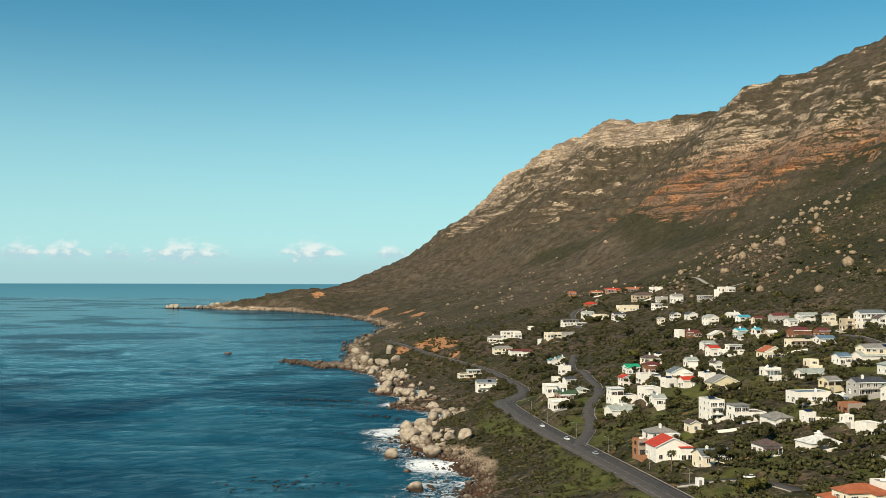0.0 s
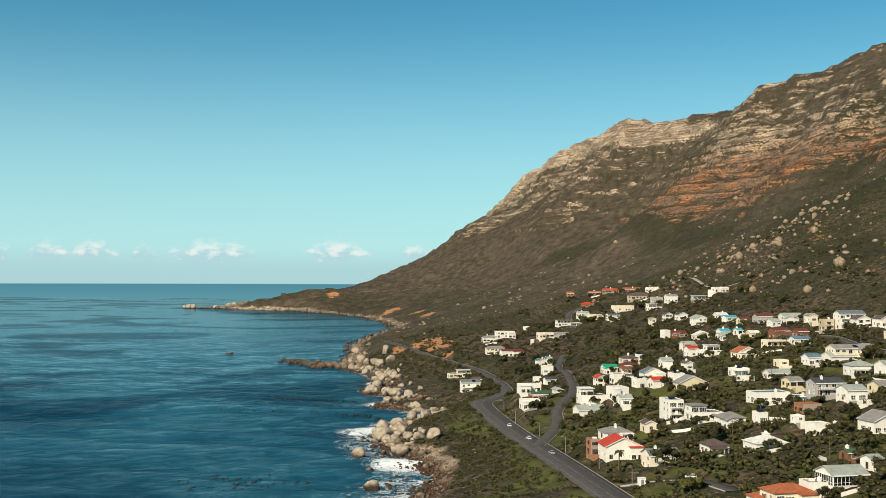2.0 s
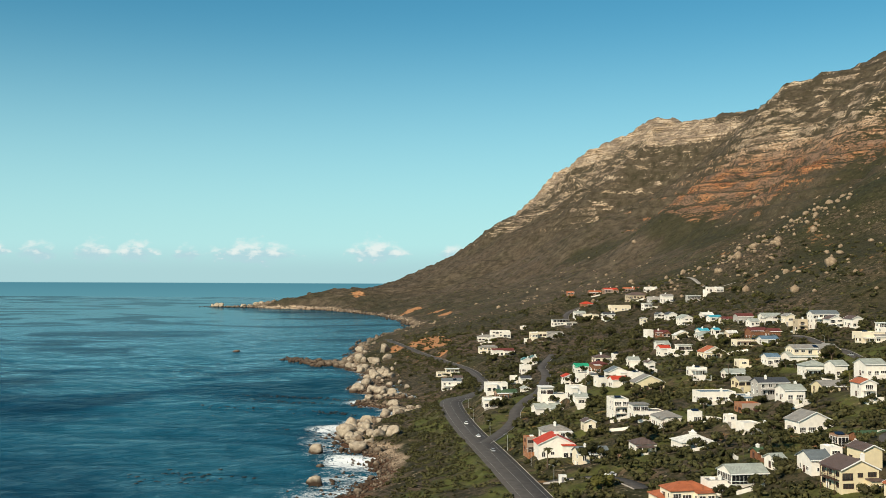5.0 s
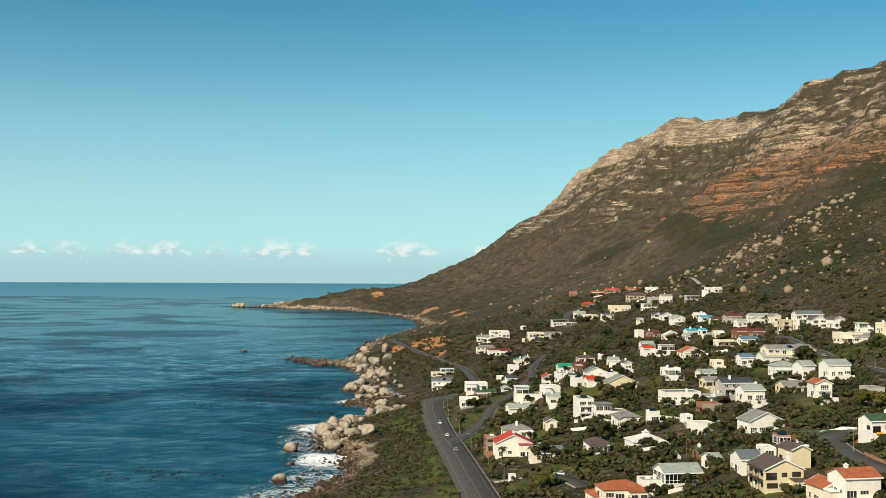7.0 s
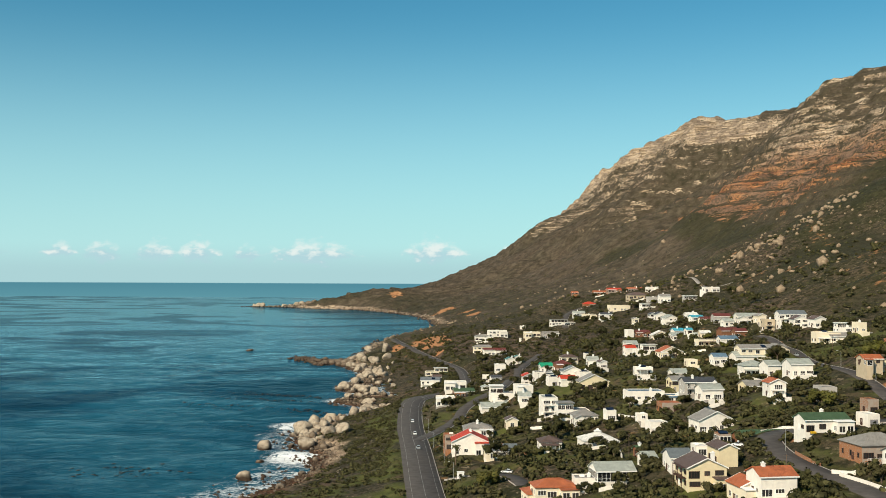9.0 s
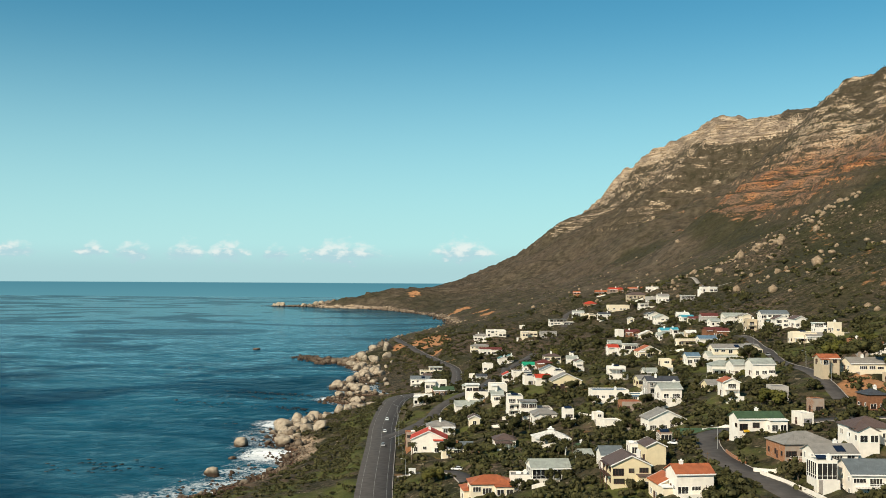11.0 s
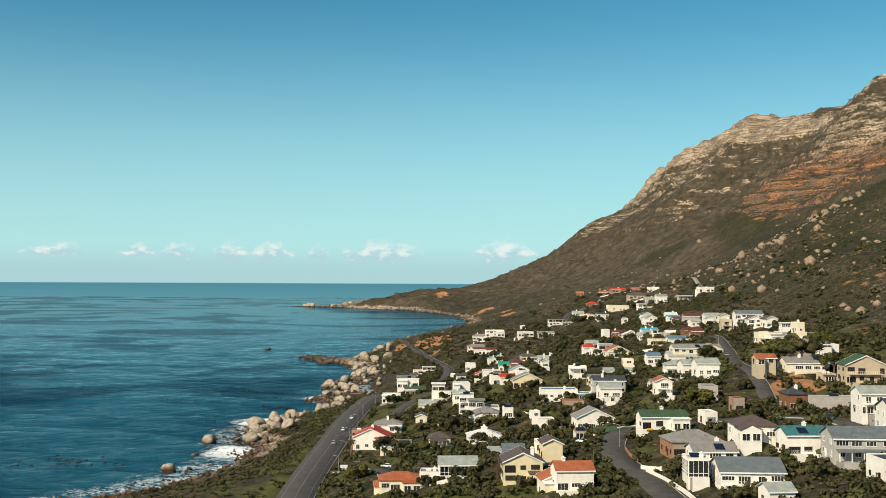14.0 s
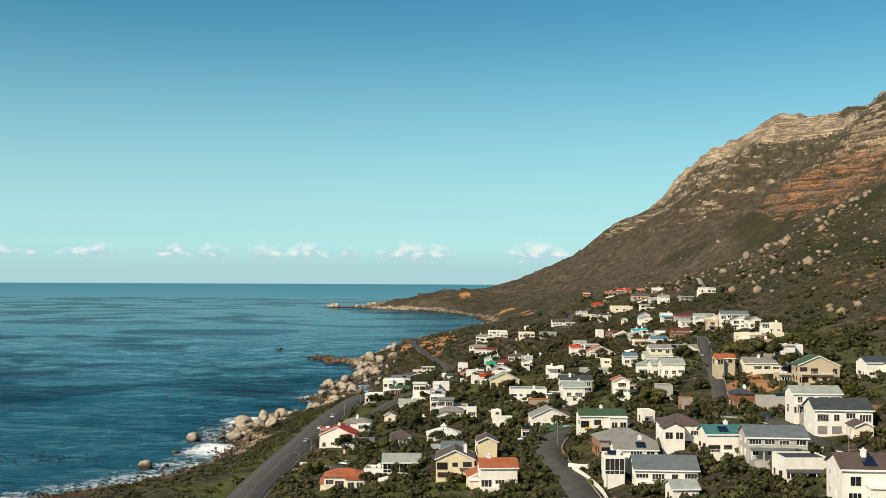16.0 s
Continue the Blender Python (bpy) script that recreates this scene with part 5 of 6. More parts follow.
                    where = pose(at, -face, sill) if side == 0 else pose(-face, -at, sill, 0, 0, -90) if side == 1 else pose(face, at, sill, 0, 0, 90)
                    window(home, where, wide, tall, near, dark)
        door = Shape().lattice([-0.6, -0.5, -0.36, -0.04, 0.04, 0.36, 0.5, 0.6], [0, 0.15, 0.95, 1.05, 1.9, 2.1], -0.11, 0.04, lambda i, k: i in (0, 6) or i % 2 == 1 or k % 2 == 0 or k == 1)
        part("door", door, DARK_TRIM if rnd.random() < 0.6 else TRIM, home, at=pose(-X, rnd.uniform(-Y * 0.3, Y * 0.3), 0, 0, 0, -90))
    if "x" in extra:
        n = max(1, int(w / 3.6))
        for k in range(n):
            g = Shape().lattice([-1.3, -1.2, -0.05, 0.05, 1.2, 1.3], [0, 0.1, 0.66, 0.72, 1.3, 1.36, 1.98, 2.1], -0.1, 0.04, lambda i, k: i % 2 == 0 or k % 2 == 0)
            door = part("garage_door", g, GARAGE if wall_kind == "W" else DARK_TRIM, home, "panelled garage door", pose(-X + w * (k + 0.5) / n, -Y, 0))
            part("panel", Shape().box(-1.22, 1.22, -0.06, 0.02, 0.02, 2.0), GARAGE if wall_kind == "W" else DARK_TRIM, door)
    if "b" in extra:
        deep = 1.5
        for level in range(1, max(2, floors)):
            z = level * h / floors if floors > 1 else 0.3
            part("balcony", Shape().box(-X * 0.9, X * 0.7, -Y - deep, -Y - 0.002, z - 0.2, z), wall_mat if wall_kind != "Y" else DARK_TRIM, home)
            n = max(2, int(w * 0.8 / 0.8))
            xs = [v for k in range(n + 1) for v in (-X * 0.9 + (X * 1.6 - 0.07) * k / n, -X * 0.9 + (X * 1.6 - 0.07) * k / n + 0.07)]
            rail = Shape().lattice(xs, [z, z + 0.45, z + 0.5, z + 0.92, z + 1.0], -Y - deep, -Y - deep + 0.06, lambda i, k: i % 2 == 0 or k % 2 == 1)
            part("railing", rail, DARK_TRIM if wall_kind in "YN" else TRIM, home)
            for px in (-X * 0.9, X * 0.7 - 0.2):
                part("post", Shape().box(px, px + 0.2, -Y - deep, -Y - deep + 0.2, low, z - 0.2), wall_mat, home)
    if "l" in extra:
        for level in range(1, floors + 1):
            z = level * h / floors - (0.1 if level == floors else 0)
            part("balcony", Shape().box(-X - 1.4, -X - 0.002, -Y * 0.8, Y * 0.6, z - 0.18, z), DARK_TRIM, home, "dark timber balcony")
            if level < floors:
                n = max(2, int(d * 0.7 / 0.8))
                xs = [v for k in range(n + 1) for v in (-Y * 0.6 + (Y * 1.4 - 0.08) * k / n, -Y * 0.6 + (Y * 1.4 - 0.08) * k / n + 0.08)]
                part("railing", Shape().lattice(xs, [z, z + 0.45, z + 0.55, z + 0.9, z + 1.0], -0.05, 0.05, lambda i, k: i % 2 == 0 or k % 2 == 1), DARK_TRIM, home, at=pose(-X - 1.35, 0, 0, 0, 0, -90))
        for py in (-Y * 0.8 + 0.1, -Y * 0.1, Y * 0.6 - 0.1):
            part("post", Shape().box(-X - 1.4, -X - 1.24, py - 0.08, py + 0.08, low - 0.4, h - 0.3), DARK_TRIM, home)
    if form == "S" and wall_kind in "WC" and roof_kind not in "or" and rnd.random() < 0.1:
        u0, u1, px = 0.2, 0.75, rnd.uniform(-X * 0.5, X * 0.2)
        q = [(px + a, -Y - o + (Y + o) * t, h - o * 0.42 + th + (Y + o) * t * 0.42 + 0.12) for a, t in ((0, u0), (2.6, u0), (2.6, u1), (0, u1))]
        part("solar_panel", Shape().slab(q, 0.08), SOLAR, home, "dark blue solar panel")
    if form == "F" and rnd.random() < 0.2:
        part("solar_panel", Shape().slab([(-1.6, -1.0, h + 0.5), (1.6, -1.0, h + 0.5), (1.6, 0.8, h + 1.1), (-1.6, 0.8, h + 1.1)], 0.08), SOLAR, home, "dark blue solar panel")
        part("panel_stand", Shape().box(-1.3, 1.3, 0.2, 0.5, h + 0.1, h + 0.86), STEEL_DARK, home)
    if "v" in extra:
        part("veranda_roof", Shape().slab([(-X * 0.95, -Y - 2.6, min(h, 2.6)), (X * 0.7, -Y - 2.6, min(h, 2.6)), (X * 0.7, -Y - 0.002, min(h, 3.0)), (-X * 0.95, -Y - 0.002, min(h, 3.0))], 0.15), roof_mat, home)
        for k in range(5):
            px = -X * 0.93 + X * 1.58 * k / 4
            part("post", Shape().box(px, px + 0.18, -Y - 2.5, -Y - 2.32, low, min(h, 2.6) - 0.16), TRIM, home)
    for key, mat, word in (("c", TRIM, "white chimney"), ("k", BRICK, "brick chimney")):
        if key in extra or (key == "c" and rnd.random() < 0.22):
            cx, cy = rnd.uniform(-X * 0.5, X * 0.6), (-Y + 0.7 if key == "k" else rnd.uniform(-Y * 0.4, Y * 0.2))
            top = h + r + 0.9
            part("chimney", Shape().stack(cx, cy, ((0.5, 0.4, h - 0.5), (0.5, 0.4, top), (0.62, 0.52, top), (0.62, 0.52, top + 0.14), (0.22, 0.22, top + 0.14), (0.2, 0.2, top + 0.5))), mat, home, word)
    if "u" in extra:
        part("cupola", Shape().stack(0, 0, ((1.1, 1.1, h + r - 0.5), (1.1, 1.1, h + r + 0.5), (1.4, 1.4, h + r + 0.5), (0.5, 0.5, h + r + 0.9), (0.3, 0.3, h + r + 1.5))), TRIM, home, "small white roof lantern")
    return home


# ---- the village ----
for row in PLOTS:
    house(*row)


# ---- rocks ----
def granite_material(name, pale):
    m = Nodes(name, 0.85, 0, 0.2)
    a, b, c = pale
    col = m.ramp(m.noise(2.2, detail=5), (0.3, a), (0.55, b), (0.75, c))
    col = m.mix(m.ramp(m.noise(0.25, detail=3), (0.5, 0.0), (0.7, 0.4)), col, tuple(v * 0.55 for v in b))
    split = m.n.new("ShaderNodeSeparateXYZ")
    m.l.new(m.place(), split.inputs[0])
    tide = m.ramp(m.math("ADD", m.math("MULTIPLY", split.outputs[2], 0.16), m.math("MULTIPLY", m.noise(2.5), 0.5)), (0.45, 1.0), (0.8, 0.0))
    m.set("Base Color", m.mix(tide, col, (0.055, 0.035, 0.022)))
    m.bump(m.noise(0.8, detail=6), 0.25, 0.8)
    return m.mat


GRANITE = granite_material("granite", ((0.21, 0.165, 0.115), (0.37, 0.305, 0.225), (0.48, 0.41, 0.31)))


def boulder_mesh(seed, rounds=3):
    """A weathered granite core-stone, rounded, with flattened sides."""
    rnd = random.Random(seed)
    bm = bmesh.new()
    bmesh.ops.create_icosphere(bm, subdivisions=rounds, radius=1.0)
    cuts = [(Vector((rnd.gauss(0, 1), rnd.gauss(0, 1), rnd.gauss(0, 0.7))).normalized(), rnd.uniform(0.48, 0.85)) for _ in range(9)]
    off = Vector((seed * 3.1, seed * 1.7, 0))
    for v in bm.verts:
        p = v.co.copy()
        for n, far in cuts:
            k = p.dot(n) - far
            if k > 0:
                p -= n * k * 0.85
        p *= 1 + 0.16 * noise.noise(p * 1.3 + off) + 0.06 * noise.noise(p * 3.4 + off)
        v.co = p
    me = bpy.data.meshes.new("boulder")
    bm.to_mesh(me)
    bm.free()
    me.materials.append(GRANITE)
    me.shade_smooth()
    return me


SLOPE_STONE = granite_material("tan_granite", ((0.16, 0.115, 0.072), (0.29, 0.215, 0.14), (0.40, 0.31, 0.21)))
DARK_GRANITE = granite_material("weathered_granite", ((0.10, 0.073, 0.048), (0.185, 0.142, 0.10), (0.29, 0.235, 0.17)))
boulder_meshes = [boulder_mesh(s) for s in range(9)]
slope_meshes = [boulder_mesh(20 + s, 2) for s in range(6)]
for me in slope_meshes:
    me.materials[0] = SLOPE_STONE
stone_shapes = []
for s in range(6):
    low = boulder_mesh(40 + s, 1)
    stone_shapes.append((np.array([v.co for v in low.vertices]), np.array([list(p.vertices) for p in low.polygons])))


def scatter(name, shapes, rows, material, label, category, smooth_faces=True):
    """One mesh of many small things: rows of shape, x, y, z, size across, size up, turn."""
    verts, faces, normals, count = [], [], [], 0
    for k, x, y, z, s, up, a in rows:
        v, f = shapes[k][:2]
        c, n = math.cos(a), math.sin(a)
        p = np.stack([(v[:, 0] * c - v[:, 1] * n) * s + x, (v[:, 0] * n + v[:, 1] * c) * s + y, v[:, 2] * up + z], -1)
        verts.append(p), faces.append(f + count)
        if len(shapes[k]) > 2:
            q = shapes[k][2]
            normals.append(np.stack([q[:, 0] * c - q[:, 1] * n, q[:, 0] * n + q[:, 1] * c, q[:, 2]], -1))
        count += len(p)
    v, f = np.concatenate(verts), np.concatenate(faces)
    me = bpy.data.meshes.new(name)
    me.vertices.add(len(v))
    me.vertices.foreach_set("co", v.reshape(-1).astype(np.float32))
    me.loops.add(f.size)
    me.loops.foreach_set("vertex_index", f.reshape(-1).astype(np.int32))
    me.polygons.add(len(f))
    me.polygons.foreach_set("loop_start", (np.arange(len(f)) * f.shape[1]).astype(np.int32))
    me.update(calc_edges=True)
    if smooth_faces:
        me.shade_smooth()
    if normals:
        me.normals_split_custom_set_from_vertices(np.concatenate(normals).tolist())
    me.materials.append(material)
    return tagged(new(name, me), label, category, kind="stuff")


def boulder(x, y, size, tall=0.8, sink=0.25, kind=None):
    """A boulder of that half width resting in the ground or in the surf."""
    k = kind if kind is not None else int(abs(x * 3 + y * 5)) % len(boulder_meshes)
    ob = new("boulder", boulder_meshes[k])
    z = max(ground_at(x, y), -1.0)
    ob.matrix_basis = pose(x, y, z + size * tall * (0.75 - sink), 0, 0, (x * 37 + y * 11) % 360) @ Matrix.Diagonal((size, size * 0.85, size * tall, 1))
    words = "large" if size > 3.5 else "rounded"
    where = "standing in the surf" if z < 0.3 else "lying on the rocky shore"
    return tagged(ob, "%s pale weathered granite boulder %s" % (words, where), "boulder", "boulders along the shore")


boulder(-148, 595, 6.7)
boulder(-134, 553, 5.9)
boulder(-154, 542, 5.5)
boulder(-143, 554, 2.7)
boulder(-138, 684, 5.1)
boulder(-141, 632, 3.4)
boulder(-135, 640, 2.4)
boulder(-151, 656, 2.8)
boulder(-151, 587, 3.5)
boulder(-125, 569, 3.7)
boulder(-129, 671, 4)
boulder(-127, 610, 2.3)
boulder(-138, 462, 4.5)
boulder(-144, 503, 2.7)
boulder(-118, 510, 1.9)
boulder(-124, 520, 1.4)
boulder(-182, 845, 5.9)
boulder(-171, 842, 3.6)
boulder(-161, 823, 6.2)
boulder(-148, 797, 3)
boulder(-140, 761, 2.9)
boulder(-186, 962, 3.6)
boulder(-174, 953, 6.1)
boulder(-172, 1011, 2.4)
boulder(-195, 1040, 6.5, 0.7)
boulder(-186, 1052, 5.5, 0.8)
boulder(-203, 1060, 5.0, 0.7)
boulder(-194, 1087, 7)
boulder(-245, 1244, 6.7)
boulder(-220, 1129, 3.6)
boulder(-231, 1090, 4.1)
boulder(-162, 736, 2.8)
boulder(-170, 748, 2.4)
boulder(-165, 784, 2.9)
boulder(-156, 785, 3)
boulder(-142, 738, 2.4)
boulder(-137, 817, 2.2)
boulder(-144, 858, 2.8)
boulder(-155, 903, 2.9)
boulder(-405, 1276, 6.8, 0.4)
boulder(-868, 3196, 10.5, 0.8, 0.1)
boulder(-884, 3201, 12.5, 0.75, 0.1)
boulder(-905, 3205, 11.0, 0.7, 0.1)
boulder(-926, 3199, 12.0, 0.75, 0.1)
boulder(-1000, 3214, 11.0, 0.8, 0.1)
boulder(-1014, 3218, 12.0, 0.75, 0.1)
boulder(-1030, 3222, 9.0, 0.8, 0.1)


def slope_boulder(x, y, size):
    ob = boulder(x, y, size, 0.62, 0.34)
    ob.data = slope_meshes[int(abs(x * 7 + y * 3)) % len(slope_meshes)]
    return tagged(ob, "large pale tan granite boulder resting on the scrub slope", "boulder", "boulders on the slope")


rnd = random.Random(11)
for k in range(120):
    y = rnd.choice((rnd.uniform(400, 640), rnd.uniform(540, 720), rnd.uniform(640, 960), rnd.uniform(760, 1150)))
    x = float(coast(y)) + rnd.gauss(4, 5 if y > 560 else 3)
    size = min(4.2, 0.8 + rnd.expovariate(0.95)) * (1.15 if y > 560 else 0.55)
    boulder(x, y, size, rnd.uniform(0.6, 0.95), 0.3)
# the heaped blocks that climb from the water to the road
for k in range(105):
    y = rnd.choice((rnd.uniform(560, 650), rnd.uniform(700, 900), rnd.uniform(830, 1080), rnd.uniform(940, 1080)))
    x = float(coast(y)) + min(max(rnd.gauss(11, 8), -2), 27)
    boulder(x, y, min(6.2, 1.3 + rnd.expovariate(0.55)) * (0.8 if y < 660 else 1.0), rnd.uniform(0.55, 1.0), 0.32)

rows = []
for k in range(3600):
    y = rnd.uniform(280, 1250) if k % 4 else rnd.uniform(1250, 3250)
    x = float(coast(y)) + (rnd.gauss(4, 5 if y < 1250 else 9) if k % 8 < 5 or 620 < y < 860 else rnd.gauss(-7, 7) if y < 620 else rnd.uniform(-4, 30) if k % 8 == 7 else rnd.gauss(3, 4))
    s = min(1.3, 0.25 + rnd.expovariate(2.2)) * (1.0 if y < 700 else 1.5 if y < 1250 else 3.0)
    rows.append((rnd.randrange(6), x, y, 0, s, s * rnd.uniform(0.6, 1.0), rnd.uniform(0, 6.3)))
for k in range(240):
    y = rnd.uniform(540, 1150)
    s = min(3.2, 0.8 + rnd.expovariate(1.0))
    rows.append((rnd.randrange(6), float(coast(y)) + rnd.gauss(7, 6), y, 0, s, s * rnd.uniform(0.6, 0.95), rnd.uniform(0, 6.3)))
for k in range(900):
    y = rnd.uniform(330, 560)
    x = float(coast(y)) + rnd.gauss(5, 4.5)
    s = min(1.2, 0.3 + rnd.expovariate(3.2))
    rows.append((rnd.randrange(6), x, y, 0, s, s * rnd.uniform(0.6, 1.0), rnd.uniform(0, 6.3)))
# a low reef off the point, and the long skerry of the far headland
for k in range(420):
    s = rnd.uniform(0.8, 4.2)
    a = rnd.random()
    rows.append((rnd.randrange(6), -235 - 82 * a + rnd.gauss(0, 5), 1088 + 84 * a + rnd.gauss(0, 9 + 10 * (1 - a)), -9, s * (1.5 - a), s * (1.0 - 0.55 * a), rnd.uniform(0, 6.3)))
for k in range(240):
    s = rnd.uniform(1.5, 7.0)
    a = rnd.random()
    rows.append((rnd.randrange(6), -840 - 230 * a + rnd.gauss(0, 6), 3190 + 40 * a + rnd.gauss(0, 8), -9, s * (1.9 - 1.5 * a), s * 0.8 * (1.7 - 1.4 * a), rnd.uniform(0, 6.3)))
px, py = np.array([r[1] for r in rows]), np.array([r[2] for r in rows])
pz = np.maximum(height(px, py), -0.3)
scatter("shore_stones", stone_shapes, [(r[0], r[1], r[2], float(z) + r[5] * 0.3, *r[4:]) for r, z in zip(rows, pz)], DARK_GRANITE, "loose weathered granite stones along the waterline", "stones")

slope_boulder(207, 1086, 3.4)
slope_boulder(198, 1097, 1.9)
slope_boulder(194, 1058, 2.4)
slope_boulder(185, 1067, 1.7)
slope_boulder(186, 965, 4.1)
slope_boulder(191, 941, 2.7)
slope_boulder(225, 976, 3.4)
slope_boulder(230, 952, 4.8)
slope_boulder(219, 930, 1.8)
slope_boulder(263, 974, 3.7)
slope_boulder(261, 942, 2.5)
slope_boulder(270, 1111, 2.2)
slope_boulder(290, 1158, 2.9)
slope_boulder(173, 1283, 2.4)
slope_boulder(146, 1189, 3.2)
slope_boulder(142, 1244, 2.4)
slope_boulder(223, 1302, 2.5)
slope_boulder(162, 1064, 2.4)
slope_boulder(171, 1062, 2.1)
slope_boulder(244, 1074, 2.1)
slope_boulder(239, 1158, 2.7)
slope_boulder(205, 941, 1.8)
slope_boulder(138, 1059, 1.9)
slope_boulder(169, 967, 1.9)
slope_boulder(231, 926, 1.6)
slope_boulder(179, 1188, 1.9)
slope_boulder(184, 1099, 1.7)

rows = []
while len(rows) < 380:
    y = 420 * (2000 / 420) ** rnd.random()
    x = rnd.uniform(-150, 620)
    edge = np.interp(y, [420, 640, 1000, 1400], [190, 195, 120, -60])
    if x < edge or vnoise(np.array([x / 60]), np.array([y / 90]), 5)[0] < 0.52:
        continue
    s = rnd.uniform(0.6, 1.8) + rnd.expovariate(0.9)
    rows.append((rnd.randrange(6), x, y, 0, s, s * rnd.uniform(0.6, 0.9), rnd.uniform(0, 6.3)))
# loose stones over the long slope behind the village
for k in range(620):
    y = 1000 * (2400 / 1000) ** rnd.random()
    x = rnd.uniform(-260, 260)
    s = 0.5 + rnd.expovariate(1.3) * (0.7 + y / 2500)
    if x > float(coast(y)) + 40 and vnoise(np.array([x / 70]), np.array([y / 130]), 9)[0] > 0.45 and not (y < 1130 and x < 150):
        rows.append((rnd.randrange(6), x, y, 0, s, s * rnd.uniform(0.5, 0.9), rnd.uniform(0, 6.3)))
# the boulder field above the village
for k in range(190):
    a = rnd.random()
    x, y = 160 + 110 * a + rnd.gauss(0, 52), 1085 + 50 * a + rnd.gauss(0, 80)
    s = rnd.uniform(0.7, 1.6) + rnd.expovariate(0.85)
    rows.append((rnd.randrange(6), x, y, 0, s, s * rnd.uniform(0.6, 0.95), rnd.uniform(0, 6.3)))
pz = height(np.array([r[1] for r in rows]), np.array([r[2] for r in rows]))
scatter("slope_boulders", stone_shapes, [(r[0], r[1], r[2], float(z) + r[5] * 0.3, *r[4:]) for r, z in zip(rows, pz)], SLOPE_STONE, "pale granite boulders strewn over the scrub slope", "boulders")


# ---- plants ----
def leaf_material(name, dark, light):
    m = Nodes(name, 0.8, 0, 0.15)
    col = m.mix(m.island(), dark, light)
    col = m.mix(m.ramp(m.chance(), (0.78, 0.0), (0.97, 0.75)), col, tuple(v * k for v, k in zip(light, (1.5, 1.55, 0.7))))
    col = m.mix(m.ramp(m.noise(11, detail=2), (0.54, 0.0), (0.68, 0.55)), col, tuple(v * k for v, k in zip(light, (1.25, 1.3, 1.5))))
    col = m.mix(m.ramp(m.noise(8.5, detail=2), (0.36, 0.6), (0.50, 0.0)), col, tuple(v * 0.75 for v in dark))
    m.set("Base Color", m.mix(m.ramp(m.noise(17), (0.5, 0.0), (0.72, 0.45)), col, (0.072, 0.058, 0.030)))
    return m.mat


LEAVES = leaf_material("milkwood_leaves", (0.022, 0.023, 0.008), (0.080, 0.075, 0.025))
SCRUB = leaf_material("scrub_leaves", (0.030, 0.030, 0.011), (0.092, 0.085, 0.032))
BARK = plain("bark", (0.12, 0.085, 0.06), 0.9, 0.3, 0.4)


def leafy(rnd, lobes, leaves, size, spread, up, lift=0.0):
    """A crown of lobes: rough inner lumps, and leaf sprays standing off them."""
    s = Shape()
    a = (1 + 5**0.5) / 2
    ico = np.array([(-1, a, 0), (1, a, 0), (-1, -a, 0), (1, -a, 0), (0, -1, a), (0, 1, a), (0, -1, -a), (0, 1, -a), (a, 0, -1), (a, 0, 1), (-a, 0, -1), (-a, 0, 1)]) / 1.902
    tri = [(0, 11, 5), (0, 5, 1), (0, 1, 7), (0, 7, 10), (0, 10, 11), (1, 5, 9), (5, 11, 4), (11, 10, 2), (10, 7, 6), (7, 1, 8), (3, 9, 4), (3, 4, 2), (3, 2, 6), (3, 6, 8), (3, 8, 9), (4, 9, 5), (2, 4, 11), (6, 2, 10), (8, 6, 7), (9, 8, 1)]
    for k in range(lobes):
        t, q = rnd.uniform(0, math.tau), math.sqrt(rnd.random())
        c = np.array([math.cos(t) * q * spread, math.sin(t) * q * spread, lift + up * (rnd.uniform(0.25, 0.75) * (1.15 - 0.5 * q * q))])
        r = rnd.uniform(0.28, 0.46) * spread
        flat = rnd.uniform(0.65, 0.95)
        s.add(ico * (r * 0.84) * np.array([1, 1, flat]) * np.array([[rnd.uniform(0.85, 1.12)] for _ in range(12)]) + c, tri)
        s.n += [tuple(q) for q in ico]
        for _ in range(leaves):
            n = Vector((rnd.gauss(0, 1), rnd.gauss(0, 1), rnd.gauss(0.35, 0.9))).normalized()
            at = Vector(c) + Vector((n.x * r, n.y * r, n.z * r * flat)) * rnd.uniform(0.85, 1.12)
            side = n.orthogonal().normalized()
            side.rotate(Matrix.Rotation(rnd.uniform(0, 6.3), 3, n))
            side = (side + n * rnd.uniform(-0.6, 0.6)).normalized()
            over = n.cross(side).normalized()
            w, l = size * rnd.uniform(0.6, 1.3), size * rnd.uniform(0.6, 1.4)
            tip = n * size * rnd.uniform(0.1, 0.5)
            soft = (n + Vector((rnd.gauss(0, 0.22), rnd.gauss(0, 0.22), rnd.gauss(0.12, 0.22)))).normalized()
            s.n += [tuple(soft)] * 4
            s.add([at - side * w - over * l * 0.4, at + side * w - over * l * 0.5, at + side * w * 0.5 + over * l + tip, at - side * w * 0.6 + over * l * 0.8 + tip], [(0, 1, 2), (0, 2, 3)])
    return s


def tree_template(seed, spread, up, stem, lobes):
    rnd = random.Random(seed)
    crown = leafy(rnd, lobes, 84, 0.20, spread, up, stem)
    trunk = Shape()
    lean = (rnd.uniform(-0.4, 0.4), rnd.uniform(-0.4, 0.4), stem * 0.9)
    trunk.tube((0, 0, -0.8), lean, 0.22, 0.16)
    for k in range(4):
        t = k * 1.57 + rnd.uniform(-0.4, 0.4)
        trunk.tube(lean, (math.cos(t) * spread * 0.6, math.sin(t) * spread * 0.6, stem + up * 0.4), 0.13, 0.05, 5)
    return trunk.mesh("trunk", BARK), crown.mesh("crown", LEAVES, True)


